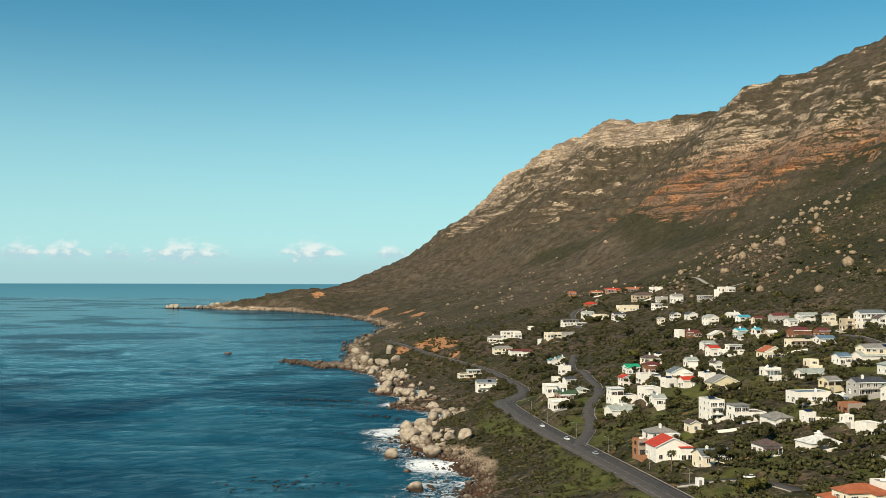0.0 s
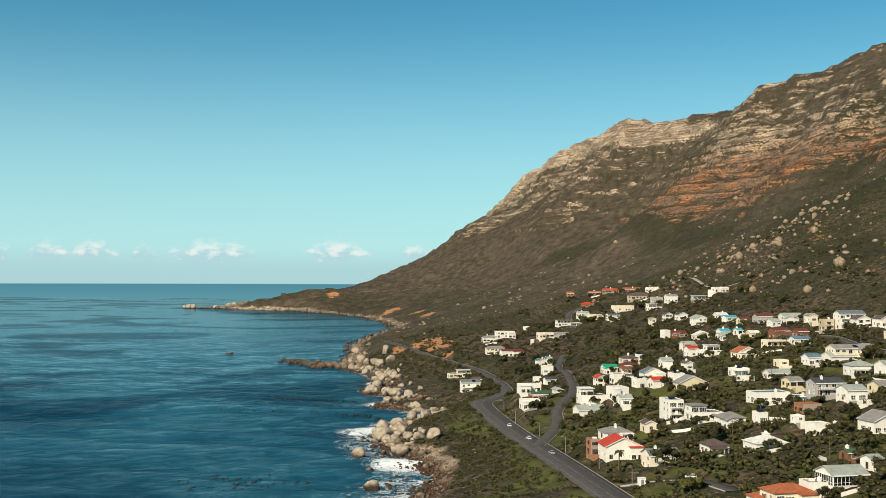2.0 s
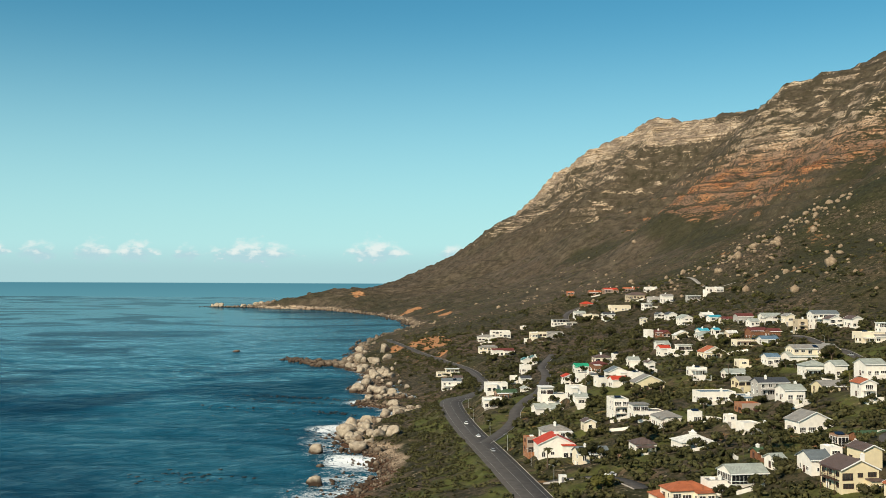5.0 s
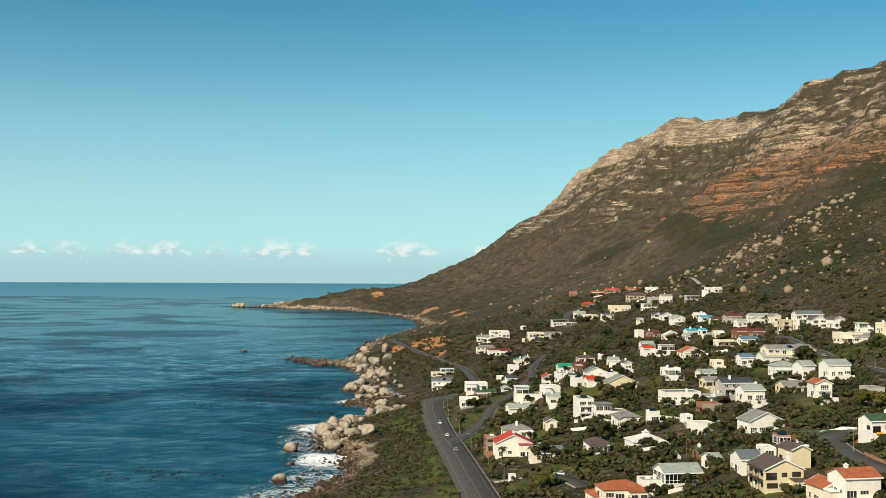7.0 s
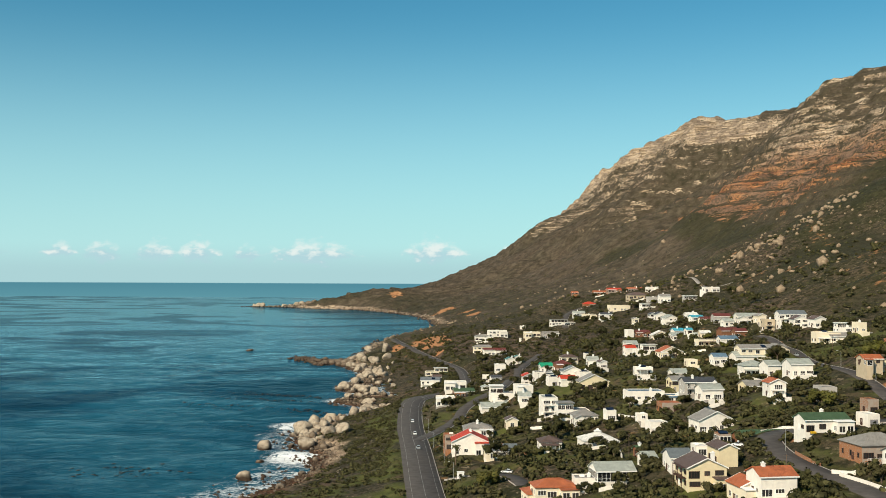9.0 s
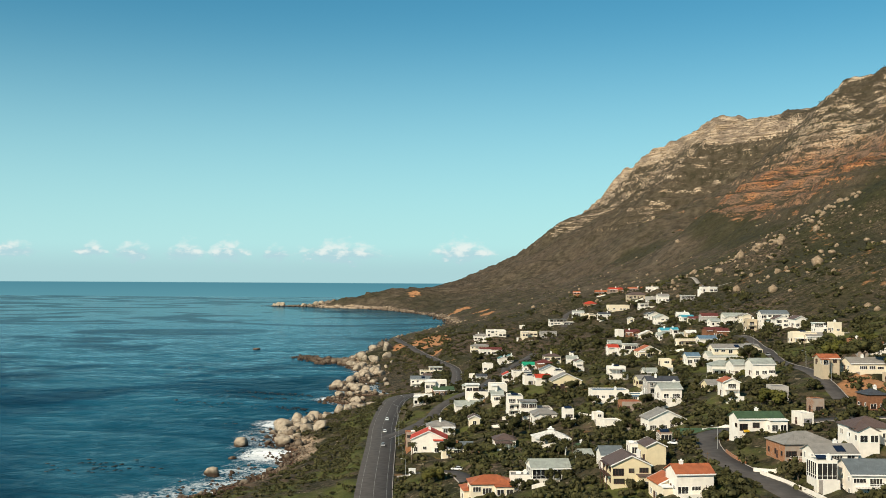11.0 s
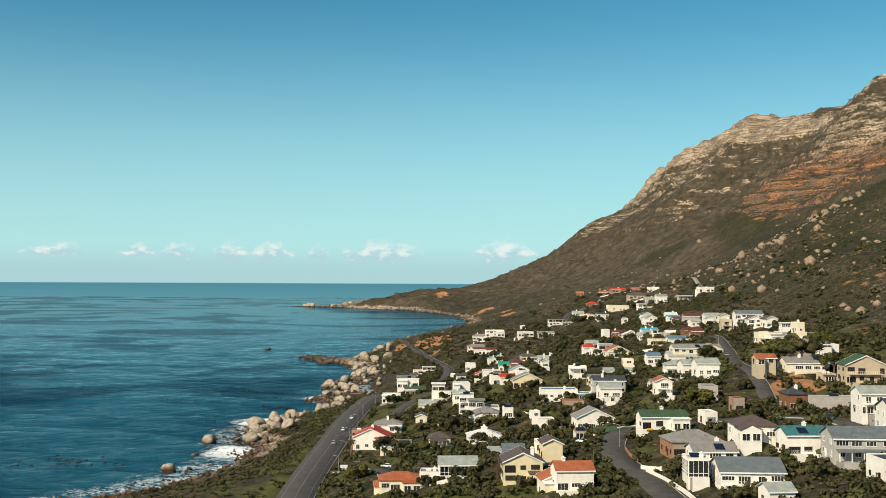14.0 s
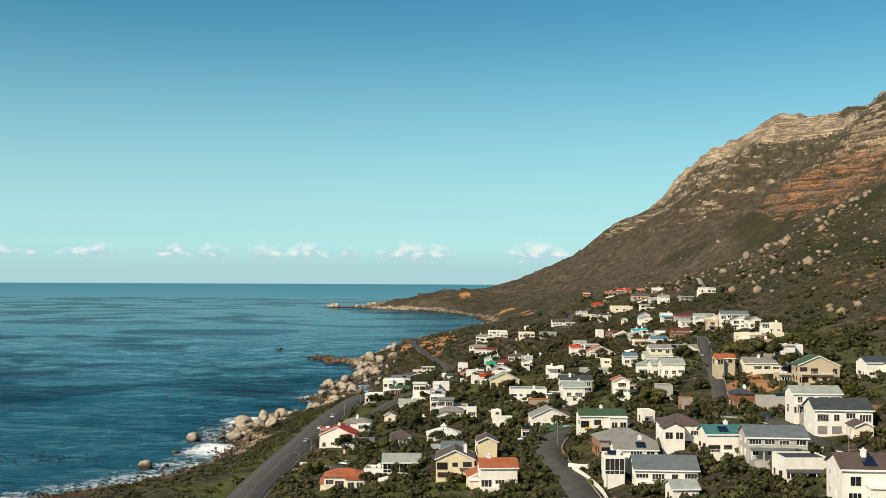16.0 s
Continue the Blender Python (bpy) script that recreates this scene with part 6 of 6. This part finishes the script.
TREES = [tree_template(s, sp, up, st, n) for s, sp, up, st, n in ((1, 2.4, 3.0, 0.9, 11), (2, 2.9, 2.8, 0.6, 12), (3, 2.0, 3.4, 1.2, 10), (4, 3.2, 3.4, 1.0, 14), (5, 2.2, 2.4, 0.4, 9), (6, 2.6, 4.2, 1.6, 12))]
PINE = tree_template(9, 4.6, 2.6, 4.6, 18)


def tree(x, y, size, kind, label="", template=None):
    trunk, crown = template or TREES[kind]
    ob = new("tree")
    ob.matrix_basis = pose(x, y, ground_at(x, y) - 0.1, 0, 0, (x * 53 + y * 29) % 360) @ Matrix.Scale(size, 4)
    part("trunk", trunk, None, ob)
    part("crown", crown, None, ob)
    words = "low spreading" if kind in (1, 4) else "tall dark" if kind in (2, 5) else "dense rounded"
    return tagged(ob, label or "%s evergreen tree with dark green leaves among the houses" % words, "tree", "garden trees")


road_points = np.concatenate([np.c_[line[::2, :2], np.full(len(line[::2]), width)] for line, width in ROADS])


PLAN = np.array([(p[0], p[1], p[4] / 2, p[5] / 2, math.cos(radians(p[3])), math.sin(radians(p[3]))) for p in PLOTS])


def free(x, y, clear):
    dx, dy = x - PLAN[:, 0], y - PLAN[:, 1]
    lx, ly = dx * PLAN[:, 4] + dy * PLAN[:, 5], dy * PLAN[:, 4] - dx * PLAN[:, 5]
    if ((np.abs(lx) < PLAN[:, 2] + clear) & (np.abs(ly + 0.8) < PLAN[:, 3] + clear + 0.8)).any():
        return False
    return bool((np.hypot(road_points[:, 0] - x, road_points[:, 1] - y) > road_points[:, 2] / 2 + clear).all())


def in_view(x, y):
    """Whether a spot lies on the part of the slope that the village fills."""
    return np.interp(y, [200, 350, 440, 500, 620, 700, 800, 1000, 1150], [-20, -30, -46, -56, -72, -80, -124, -142, -60]) < x < np.interp(y, [200, 300, 430, 620, 760, 1000, 1150], [150, 190, 200, 190, 150, 150, 110])


rnd = random.Random(23)
made = 0
for hx, hy, hz, turn, w, d, h, style in PLOTS:
    for k in range(2):
        m = pose(hx, hy, 0, 0, 0, turn)
        q = m @ Vector((rnd.uniform(-0.7, 0.7) * w, -d / 2 - rnd.uniform(3.2, 7.5), 0))
        if hy < 1200 and made < 190 and free(q.x, q.y, 2.0):
            tree(q.x, q.y, rnd.uniform(0.65, 1.25), rnd.randrange(6))
            made += 1
while made < 300:
    y = 215 * (1080 / 215) ** (rnd.random() ** 0.85)
    x = rnd.uniform(-80, 200)
    if not in_view(x, y) or not free(x, y, 2.6):
        continue
    tree(x, y, rnd.uniform(1.0, 1.8), rnd.randrange(6))
    made += 1

thicket_shapes = []
for s in range(6):
    q = leafy(random.Random(160 + s), 5, 18, 0.24, 2.2, 2.4, -0.3)
    thicket_shapes.append((np.array(q.v), np.array(q.f), np.array(q.n)))
rows = []
while len(rows) < 2400:
    y = 215 * (1100 / 215) ** (rnd.random() ** 1.05)
    x = rnd.uniform(-140, 215)
    if in_view(x, y) and free(x, y, 1.6):
        s = rnd.uniform(0.75, 1.55)
        rows.append((rnd.randrange(6), x, y, 0, s, s * rnd.uniform(0.8, 1.25), rnd.uniform(0, 6.3)))
pz = height(np.array([r[1] for r in rows]), np.array([r[2] for r in rows]))
scatter("thicket", thicket_shapes, [(r[0], r[1], r[2], float(z), *r[4:]) for r, z in zip(rows, pz)], LEAVES, "dense dark green thicket filling the gardens", "thicket")

shrub_shapes = []
for s in range(8):
    q = leafy(random.Random(60 + s), 4, 10, 0.22, 0.95, 1.1, -0.2)
    shrub_shapes.append((np.array(q.v), np.array(q.f), np.array(q.n)))
rows = []
while len(rows) < 1150:
    y = rnd.uniform(260, 760)
    a, b = float(np.interp(y, COAST_Y, COAST_X)) + 17, float(np.interp(y, MAIN_ROAD[:, 1], MAIN_ROAD[:, 0])) - 8
    x = rnd.uniform(a, b)
    if vnoise(np.array([x / 9]), np.array([y / 14]), 18)[0] > 0.34:
        s = rnd.uniform(0.8, 2.3)
        rows.append((rnd.randrange(8), x, y, 0, s, s * rnd.uniform(0.5, 0.9), rnd.uniform(0, 6.3)))
while len(rows) < 3400:
    y = 210 * (1250 / 210) ** rnd.random()
    x = rnd.uniform(-190, 260)
    shore = float(np.interp(y, COAST_Y, COAST_X))
    if x < shore + 16 or x > 60 + y * 0.34:
        continue
    if vnoise(np.array([x / 12]), np.array([y / 16]), 8)[0] < (0.30 if in_view(x, y) else 0.42) or not free(x, y, 0.9):
        continue
    s = min(2.4, 0.9 + rnd.expovariate(1.4)) * (0.8 if x < np.interp(y, MAIN_ROAD[:, 1], MAIN_ROAD[:, 0]) else 1.35) * (1 + y / 2500)
    rows.append((rnd.randrange(8), x, y, 0, s, s * rnd.uniform(0.6, 1.1), rnd.uniform(0, 6.3)))
pz = height(np.array([r[1] for r in rows]), np.array([r[2] for r in rows]))
scatter("shrubs", shrub_shapes, [(r[0], r[1], r[2], float(z), *r[4:]) for r, z in zip(rows, pz)], SCRUB, "dark green coastal scrub bushes between the houses", "shrubs")
# a belt of tall bushes where the road turns in behind the shoulder
rows = []
for k in range(150):
    rows.append((rnd.randrange(8), rnd.uniform(-178, -105), rnd.uniform(955, 1130), 0, rnd.uniform(1.8, 3.2), rnd.uniform(1.6, 3.0), rnd.uniform(0, 6.3)))
for px, py, _ in MAIN_ROAD:
    if 772 < py < 1066 and vnoise(np.array([px / 14]), np.array([py / 22]), 19)[0] > 0.33:
        for k in range(2):
            rows.append((rnd.randrange(8), px - rnd.uniform(6.2, 13), py + rnd.uniform(-3, 3), 0, rnd.uniform(1.5, 2.8), rnd.uniform(1.4, 2.6), rnd.uniform(0, 6.3)))
rows = [r for r in rows if r[1] > float(coast(r[2])) + 26 and np.hypot(MAIN_ROAD[:, 0] - r[1], MAIN_ROAD[:, 1] - r[2]).min() > 5.8 and not any(np.hypot(h[0] - r[1], h[1] - r[2]) < max(h[4], h[5]) / 2 + 2.5 for h in PLOTS)]
pz = height(np.array([r[1] for r in rows]), np.array([r[2] for r in rows]))
scatter("roadside_bushes", shrub_shapes, [(r[0], r[1], r[2], float(z), *r[4:]) for r, z in zip(rows, pz)], SCRUB, "tall dark green bushes beside the road bend", "shrubs")

clump_shapes = []
for s in range(4):
    q = leafy(random.Random(90 + s), 1, 0, 0.1, 1.9, 0.4, 0.0)
    clump_shapes.append((np.array(q.v) - np.array(q.v).mean(0), np.array(q.f)))
rows = []
while len(rows) < 12000:
    y = 600 * (2900 / 600) ** rnd.random()
    x = rnd.uniform(-700, 700)
    shore = float(np.interp(y, COAST_Y, COAST_X))
    if x < shore + 26 or x > 40 + y * 0.36 or (y < 1120 and in_view(x, y)) or vnoise(np.array([x / 40]), np.array([y / 60]), 12)[0] < 0.36:
        continue
    s = rnd.uniform(0.6, 1.5) * (0.7 + y / 1500)
    rows.append((rnd.randrange(len(clump_shapes)), x, y, 0, s, s * rnd.uniform(0.5, 0.8), rnd.uniform(0, 6.3)))
pz = height(np.array([r[1] for r in rows]), np.array([r[2] for r in rows]))
scatter("heath", clump_shapes, [(r[0], r[1], r[2], float(z) + 0.1, *r[4:]) for r, z in zip(rows, pz)], SCRUB, "low heath bushes over the mountain slope", "heath")


# ---- street furniture, cars, walls ----
CAR_WHITE = plain("white_car_paint", (0.74, 0.74, 0.72), 0.3, 0.03, spec=0.5)
CAR_DARK = plain("dark_car_paint", (0.03, 0.035, 0.045), 0.3, 0.05, spec=0.5)
CAR_SILVER = plain("silver_car_paint", (0.42, 0.43, 0.43), 0.3, 0.04, 1.5, 0.3)
CAR_YELLOW = plain("yellow_paint", (0.62, 0.36, 0.02), 0.5, 0.08)
RUBBER = plain("tyre_rubber", (0.02, 0.02, 0.02), 0.9, 0.1)
STEEL = plain("galvanised_steel", (0.40, 0.40, 0.38), 0.5, 0.1, metal=0.5)
KELP = plain("kelp", (0.020, 0.014, 0.007), 0.5, 0.3)


def car(x, y, turn, paint, word, pickup=False):
    """A parked or driving car, its nose along local +y."""
    z = ground_at(x, y) + 0.22
    ob = new("pickup" if pickup else "car")
    ob.matrix_basis = pose(x, y, z, 0, 0, turn)
    w = 0.86
    side = [(-2.1, 0.35), (-2.1, 0.85), (-1.9, 0.95), (0.9, 0.95), (1.9, 0.8), (2.1, 0.6), (2.1, 0.35)]
    body = Shape()
    n = len(side)
    body.add([(-w, a, b) for a, b in side] + [(w, a, b) for a, b in side], [tuple(range(n)), tuple(range(2 * n - 1, n - 1, -1))] + [(i, n + i, n + (i + 1) % n, (i + 1) % n) for i in range(n)])
    part("body", body, paint, ob)
    cab = [(-0.3, 0.94), (-0.2, 1.45), (0.35, 1.45), (0.95, 0.94)] if pickup else [(-1.85, 0.94), (-1.45, 1.42), (0.25, 1.45), (0.95, 0.94)]
    cabin = Shape().add([(-w * 0.9, a, b) if b < 1 else (-w * 0.74, a, b) for a, b in cab] + [(w * 0.9, a, b) if b < 1 else (w * 0.74, a, b) for a, b in cab],
                        [(0, 1, 2, 3), (7, 6, 5, 4), (0, 4, 5, 1), (1, 5, 6, 2), (2, 6, 7, 3), (3, 7, 4, 0)])
    part("windows", cabin, GLASS, ob, "tinted car windows")
    a, b = cab[1][0] + 0.05, cab[2][0] - 0.05
    part("car_roof", Shape().box(-w * 0.72, w * 0.72, a, b, 1.44, 1.5), paint, ob)
    for sx in (-1, 1):
        for wy in (-1.35, 1.35):
            wheel = part("wheel", Shape().tube((sx * 0.68, wy, 0.32), (sx * 0.9, wy, 0.32), 0.33, 0.33, 12), RUBBER, ob)
            part("rim", Shape().tube((sx * 0.88, wy, 0.32), (sx * 0.92, wy, 0.32), 0.2, 0.18, 8), STEEL, wheel)
        part("headlight", Shape().box(sx * 0.6 - 0.16, sx * 0.6 + 0.16, 2.06, 2.12, 0.58, 0.72), TRIM, ob)
    return tagged(ob, "%s %s standing on the asphalt road" % (word, "pickup truck with an open bed" if pickup else "small passenger car"), "car", "cars of the village")


def street_lamp(x, y, turn, tall=7.0):
    z = ground_at(x, y)
    ob = new("street_lamp")
    ob.matrix_basis = pose(x, y, z, 0, 0, turn)
    part("pole", Shape().tube((0, 0, -0.4), (0, 0, tall), 0.10, 0.06, 8), STEEL, ob)
    part("arm", Shape().tube((0, 0, tall - 0.05), (-1.5, 0, tall + 0.35), 0.05, 0.04), STEEL, ob)
    part("lamp_head", Shape().stack(-1.75, 0, ((0.2, 0.08, tall + 0.27), (0.36, 0.14, tall + 0.32), (0.3, 0.1, tall + 0.44))), STEEL, ob)
    return tagged(ob, "grey steel street lamp with a single arm beside the road", "street lamp", "street lamps")


def utility_pole(x, y, tall=8.0):
    ob = new("utility_pole")
    ob.matrix_basis = pose(x, y, ground_at(x, y), 0, 0, (x * 31) % 40)
    part("pole", Shape().tube((0, 0, -0.5), (0, 0, tall), 0.13, 0.09, 8), BARK, ob)
    part("crossarm", Shape().box(-0.8, 0.8, -0.06, 0.06, tall - 0.6, tall - 0.48), BARK, ob)
    return tagged(ob, "weathered wooden utility pole standing among the houses", "pole", "utility poles")


def garden_wall(points, tall, material=None, word="white-plastered"):
    """A low wall along a line of places, following the ground."""
    line = curve([(*p, 0) for p in points], 2.0)
    z = height(line[:, 0], line[:, 1])
    way = np.gradient(line[:, :2], axis=0)
    way /= np.linalg.norm(way, axis=1)[:, None]
    s = Shape()
    for (x, y, _), (a, b), g in zip(line, way, z):
        s.v += [(x + b * q, y - a * q, g + up) for q, up in ((-0.13, -0.7), (-0.13, tall), (0.13, tall), (0.13, -0.7))]
    for k in range(len(line) - 1):
        s.f += [(4 * k + i, 4 * k + 4 + i, 4 * k + 4 + (i + 1) % 4, 4 * k + (i + 1) % 4) for i in range(4)]
    e = 4 * (len(line) - 1)
    s.f += [(0, 1, 2, 3), (e + 3, e + 2, e + 1, e)]
    ob = new("garden_wall", s.mesh("garden_wall", material or WALLS["W"][0]))
    return tagged(ob, "%s garden wall beside a street" % word, "wall", "garden walls")


def palm(x, y, tall, spread):
    rnd = random.Random(int(x * 10))
    ob = new("palm_tree")
    ob.matrix_basis = pose(x, y, ground_at(x, y))
    part("trunk", Shape().tube((0, 0, -0.4), (0.2, 0.1, tall), 0.28, 0.18, 9), BARK, ob)
    for k in range(26):
        t, drop = k * 2.4, rnd.uniform(-0.5, 0.9)
        s, steps = Shape(), 6
        prev = None
        for i in range(steps + 1):
            q = i / steps
            r, z = spread * q * (1 - 0.15 * q), tall + spread * (0.55 * q * (1 - drop) - 0.75 * q * q)
            w = 0.28 * math.sin(math.pi * (0.12 + 0.86 * q)) * spread / 2
            c, n = math.cos(t), math.sin(t)
            k0 = len(s.v)
            s.v += [(0.2 + c * r - n * w, 0.1 + n * r + c * w, z - w * 0.6), (0.2 + c * r, 0.1 + n * r, z), (0.2 + c * r + n * w, 0.1 + n * r - c * w, z - w * 0.6)]
            if i:
                s.f += [(k0 - 3, k0 - 2, k0 + 1, k0), (k0 - 2, k0 - 1, k0 + 2, k0 + 1)]
        part("frond", s, LEAVES, ob)
    return tagged(ob, "palm tree with drooping green fronds in a garden", "palm tree")


# white transformer kiosk where the side street meets the coast road
kiosk = new("transformer_kiosk")
kiosk.matrix_basis = pose(-31.5, 393, ground_at(-31.5, 393), 0, 0, 10)
part("cabinet", Shape().stack(0, 0, ((1.3, 1.0, -0.4), (1.3, 1.0, 2.6), (1.4, 1.1, 2.6), (1.4, 1.1, 2.75))), TRIM, kiosk)
part("door", Shape().box(-0.55, 0.55, -1.05, -1.0, 0.1, 2.1), GARAGE, kiosk)
tagged(kiosk, "white-plastered transformer kiosk on a grass verge", "kiosk")

car(-60, 470, 12, CAR_SILVER, "silver")
car(-68.5, 512, 12, CAR_WHITE, "white")
car(-77, 556, 10, CAR_WHITE, "white")
car(63.6, 347, 70, CAR_WHITE, "white", True)
car(88, 258, -70, CAR_WHITE, "white")
car(140, 347, 60, CAR_DARK, "black")
car(162, 258, 40, CAR_SILVER, "silver")
car(84.6, 341, 20, CAR_YELLOW, "yellow", True)
car(-14, 391, 80, CAR_WHITE, "white")
car(127, 700, 5, CAR_WHITE, "white")
car(122, 560, 4, CAR_SILVER, "silver")
car(-34, 640, 4, CAR_DARK, "dark blue")

for x, y, turn in ((-34.6, 396, 10), (-43, 432, 12), (-53.5, 474, 12), (-63, 520, 12), (-73.5, 566, 12), (-79, 612, 10), (-74, 694, -12), (76, 335, 0), (153, 259, 20), (131, 503, 0), (120, 600, 0), (130, 440, 0)):
    street_lamp(x, y, turn)
for x, y in ((70, 300), (30, 372), (95, 470), (20, 520), (60, 560), (-12, 600), (90, 640), (40, 700), (140, 560), (10, 430), (118, 300), (150, 420)):
    utility_pole(x, y)

garden_wall([(83, 305), (88, 303.5), (93, 303)], 1.3)
garden_wall([(84.5, 302), (90, 290), (95, 275), (98, 262)], 1.2)
garden_wall([(74, 368), (80, 372), (88, 367), (95, 361)], 1.0)
garden_wall([(27.5, 368), (27.2, 383)], 1.6)
garden_wall([(88, 521), (92, 506), (96, 492)], 1.5)
garden_wall([(29, 463), (34, 454), (39, 446)], 1.5)
garden_wall([(78, 330), (79.5, 322), (82, 314)], 1.2, BRICK, "face-brick")
garden_wall([(-22, 430), (-14, 422), (-8, 414)], 1.0, BRICK, "face-brick")
garden_wall([(150, 285), (154, 276), (160, 270)], 1.1)
garden_wall([(60, 640), (72, 632), (84, 628)], 1.4)
garden_wall([(-20, 470), (-10, 462), (0, 458)], 1.3)

for k, (hx, hy, hr) in enumerate(footprints[:90]):
    if k % 4 == 1 and free(hx - hr * 0.4, hy - hr - 5, 0.8) and free(hx + hr * 0.6, hy - hr - 4.4, 0.8):
        garden_wall([(hx - hr * 0.6, hy - hr - 5.5), (hx, hy - hr - 4.8), (hx + hr * 0.6, hy - hr - 4.2)], 0.9 + (k % 3) * 0.35, CONCRETE if k % 3 == 0 else None, "grey concrete" if k % 3 == 0 else "white-plastered")

palm(-36.7, 419, 7.5, 2.6)
palm(24.7, 376, 3.2, 3.6)
tree(137, 465, 1.5, 3, "broad umbrella pine with a flat dark crown", PINE)
tree(145, 453, 1.7, 3, "broad umbrella pine with a flat dark crown", PINE)

def wooden_deck(x, y, turn, w, d, tall):
    """A raised garden deck of weathered boards on posts."""
    ob = new("wooden_deck")
    ob.matrix_basis = pose(x, y, ground_at(x, y), 0, 0, turn)
    for k in range(int(d / 0.3)):
        part("board", Shape().box(-w / 2, w / 2, -d / 2 + k * 0.3, -d / 2 + k * 0.3 + 0.26, tall - 0.06, tall), WOOD, ob)
    for sx in (-1, 0, 1):
        for sy in (-1, 1):
            part("post", Shape().box(sx * w * 0.47 - 0.07, sx * w * 0.47 + 0.07, sy * d * 0.45 - 0.07, sy * d * 0.45 + 0.07, -1.6, tall - 0.06), WOOD, ob)
    for sy in (-1, 1):
        part("beam", Shape().box(-w / 2, w / 2, sy * d * 0.45 - 0.05, sy * d * 0.45 + 0.05, tall - 0.26, tall - 0.07), WOOD, ob)
    return tagged(ob, "raised weathered wooden deck in a sloping garden", "deck")


def wheelie_bin(x, y, turn):
    ob = new("wheelie_bin")
    ob.matrix_basis = pose(x, y, ground_at(x, y) + 0.1, 0, 0, turn)
    part("body", Shape().stack(0, 0, ((0.3, 0.34, 0.0), (0.42, 0.46, 1.0))), MAROON, ob)
    part("lid", Shape().stack(0, 0, ((0.46, 0.5, 1.0), (0.44, 0.48, 1.08), (0.2, 0.3, 1.14))), MAROON, ob)
    return tagged(ob, "dark red plastic wheelie bin at the kerb", "bin", "bins at the kerb")


MAROON = plain("dark_red_plastic", (0.16, 0.035, 0.025), 0.5, 0.1)
wooden_deck(128, 236, 12, 9, 4.2, 1.2)
wheelie_bin(150.5, 267, 30)
wheelie_bin(151.6, 264.6, 25)

# lane markings of the coast road
dashes = Shape()
whole = curve(MAIN_ROAD[::3], 1.0)
for k in range(0, len(whole) - 6, 6):
    a, b = whole[k], whole[k + 6]
    if 180 < a[1] < 1000:
        d = (b - a)[:2] / np.linalg.norm((b - a)[:2])
        n = np.array([-d[1], d[0]]) * 0.06
        dashes.add([(a[0] - n[0], a[1] - n[1], a[2] + 0.125), (b[0] - n[0], b[1] - n[1], b[2] + 0.125), (b[0] + n[0], b[1] + n[1], b[2] + 0.125), (a[0] + n[0], a[1] + n[1], a[2] + 0.125)], [(3, 2, 1, 0)])
tagged(new("road_marking", dashes.mesh("road_marking", ROAD_PAINT)), "faded white broken centre line on asphalt", "road marking", kind="stuff")
for side in (-1, 1):
    near = MAIN_ROAD[MAIN_ROAD[:, 1] < 690]
    ribbon(near, (side * 4.7 - 0.05, side * 4.7 + 0.05), (0.12, 0.12), "trim", ROAD_PAINT, "faded pale edge line on asphalt", "road marking")

# kelp floating off the shore
rows = []
rnd = random.Random(31)
for cx, cy, rx, ry, count in ((-215, 790, 40, 26, 300), (-170, 712, 18, 16, 110), (-222, 745, 44, 20, 260), (-235, 683, 22, 12, 40), (-203, 470, 26, 14, 60), (-226, 813, 40, 12, 80), (-254, 702, 40, 10, 50), (-395, 993, 50, 18, 60), (-350, 948, 45, 18, 60), (-170, 640, 30, 18, 60), (-310, 1100, 40, 15, 40)):
    for _ in range(count):
        s = rnd.uniform(0.5, 1.9)
        rows.append((3 + rnd.randrange(3), cx + rnd.gauss(0, rx * 0.6), cy + rnd.gauss(0, ry * 0.6), rnd.uniform(0.0, 0.1), s, rnd.uniform(0.08, 0.2), rnd.uniform(0, 6.3)))
rows = [r for r in rows if r[1] < float(coast(r[2])) - 4]
scatter("kelp", stone_shapes, rows, KELP, "dark brown kelp fronds floating on the sea", "kelp")
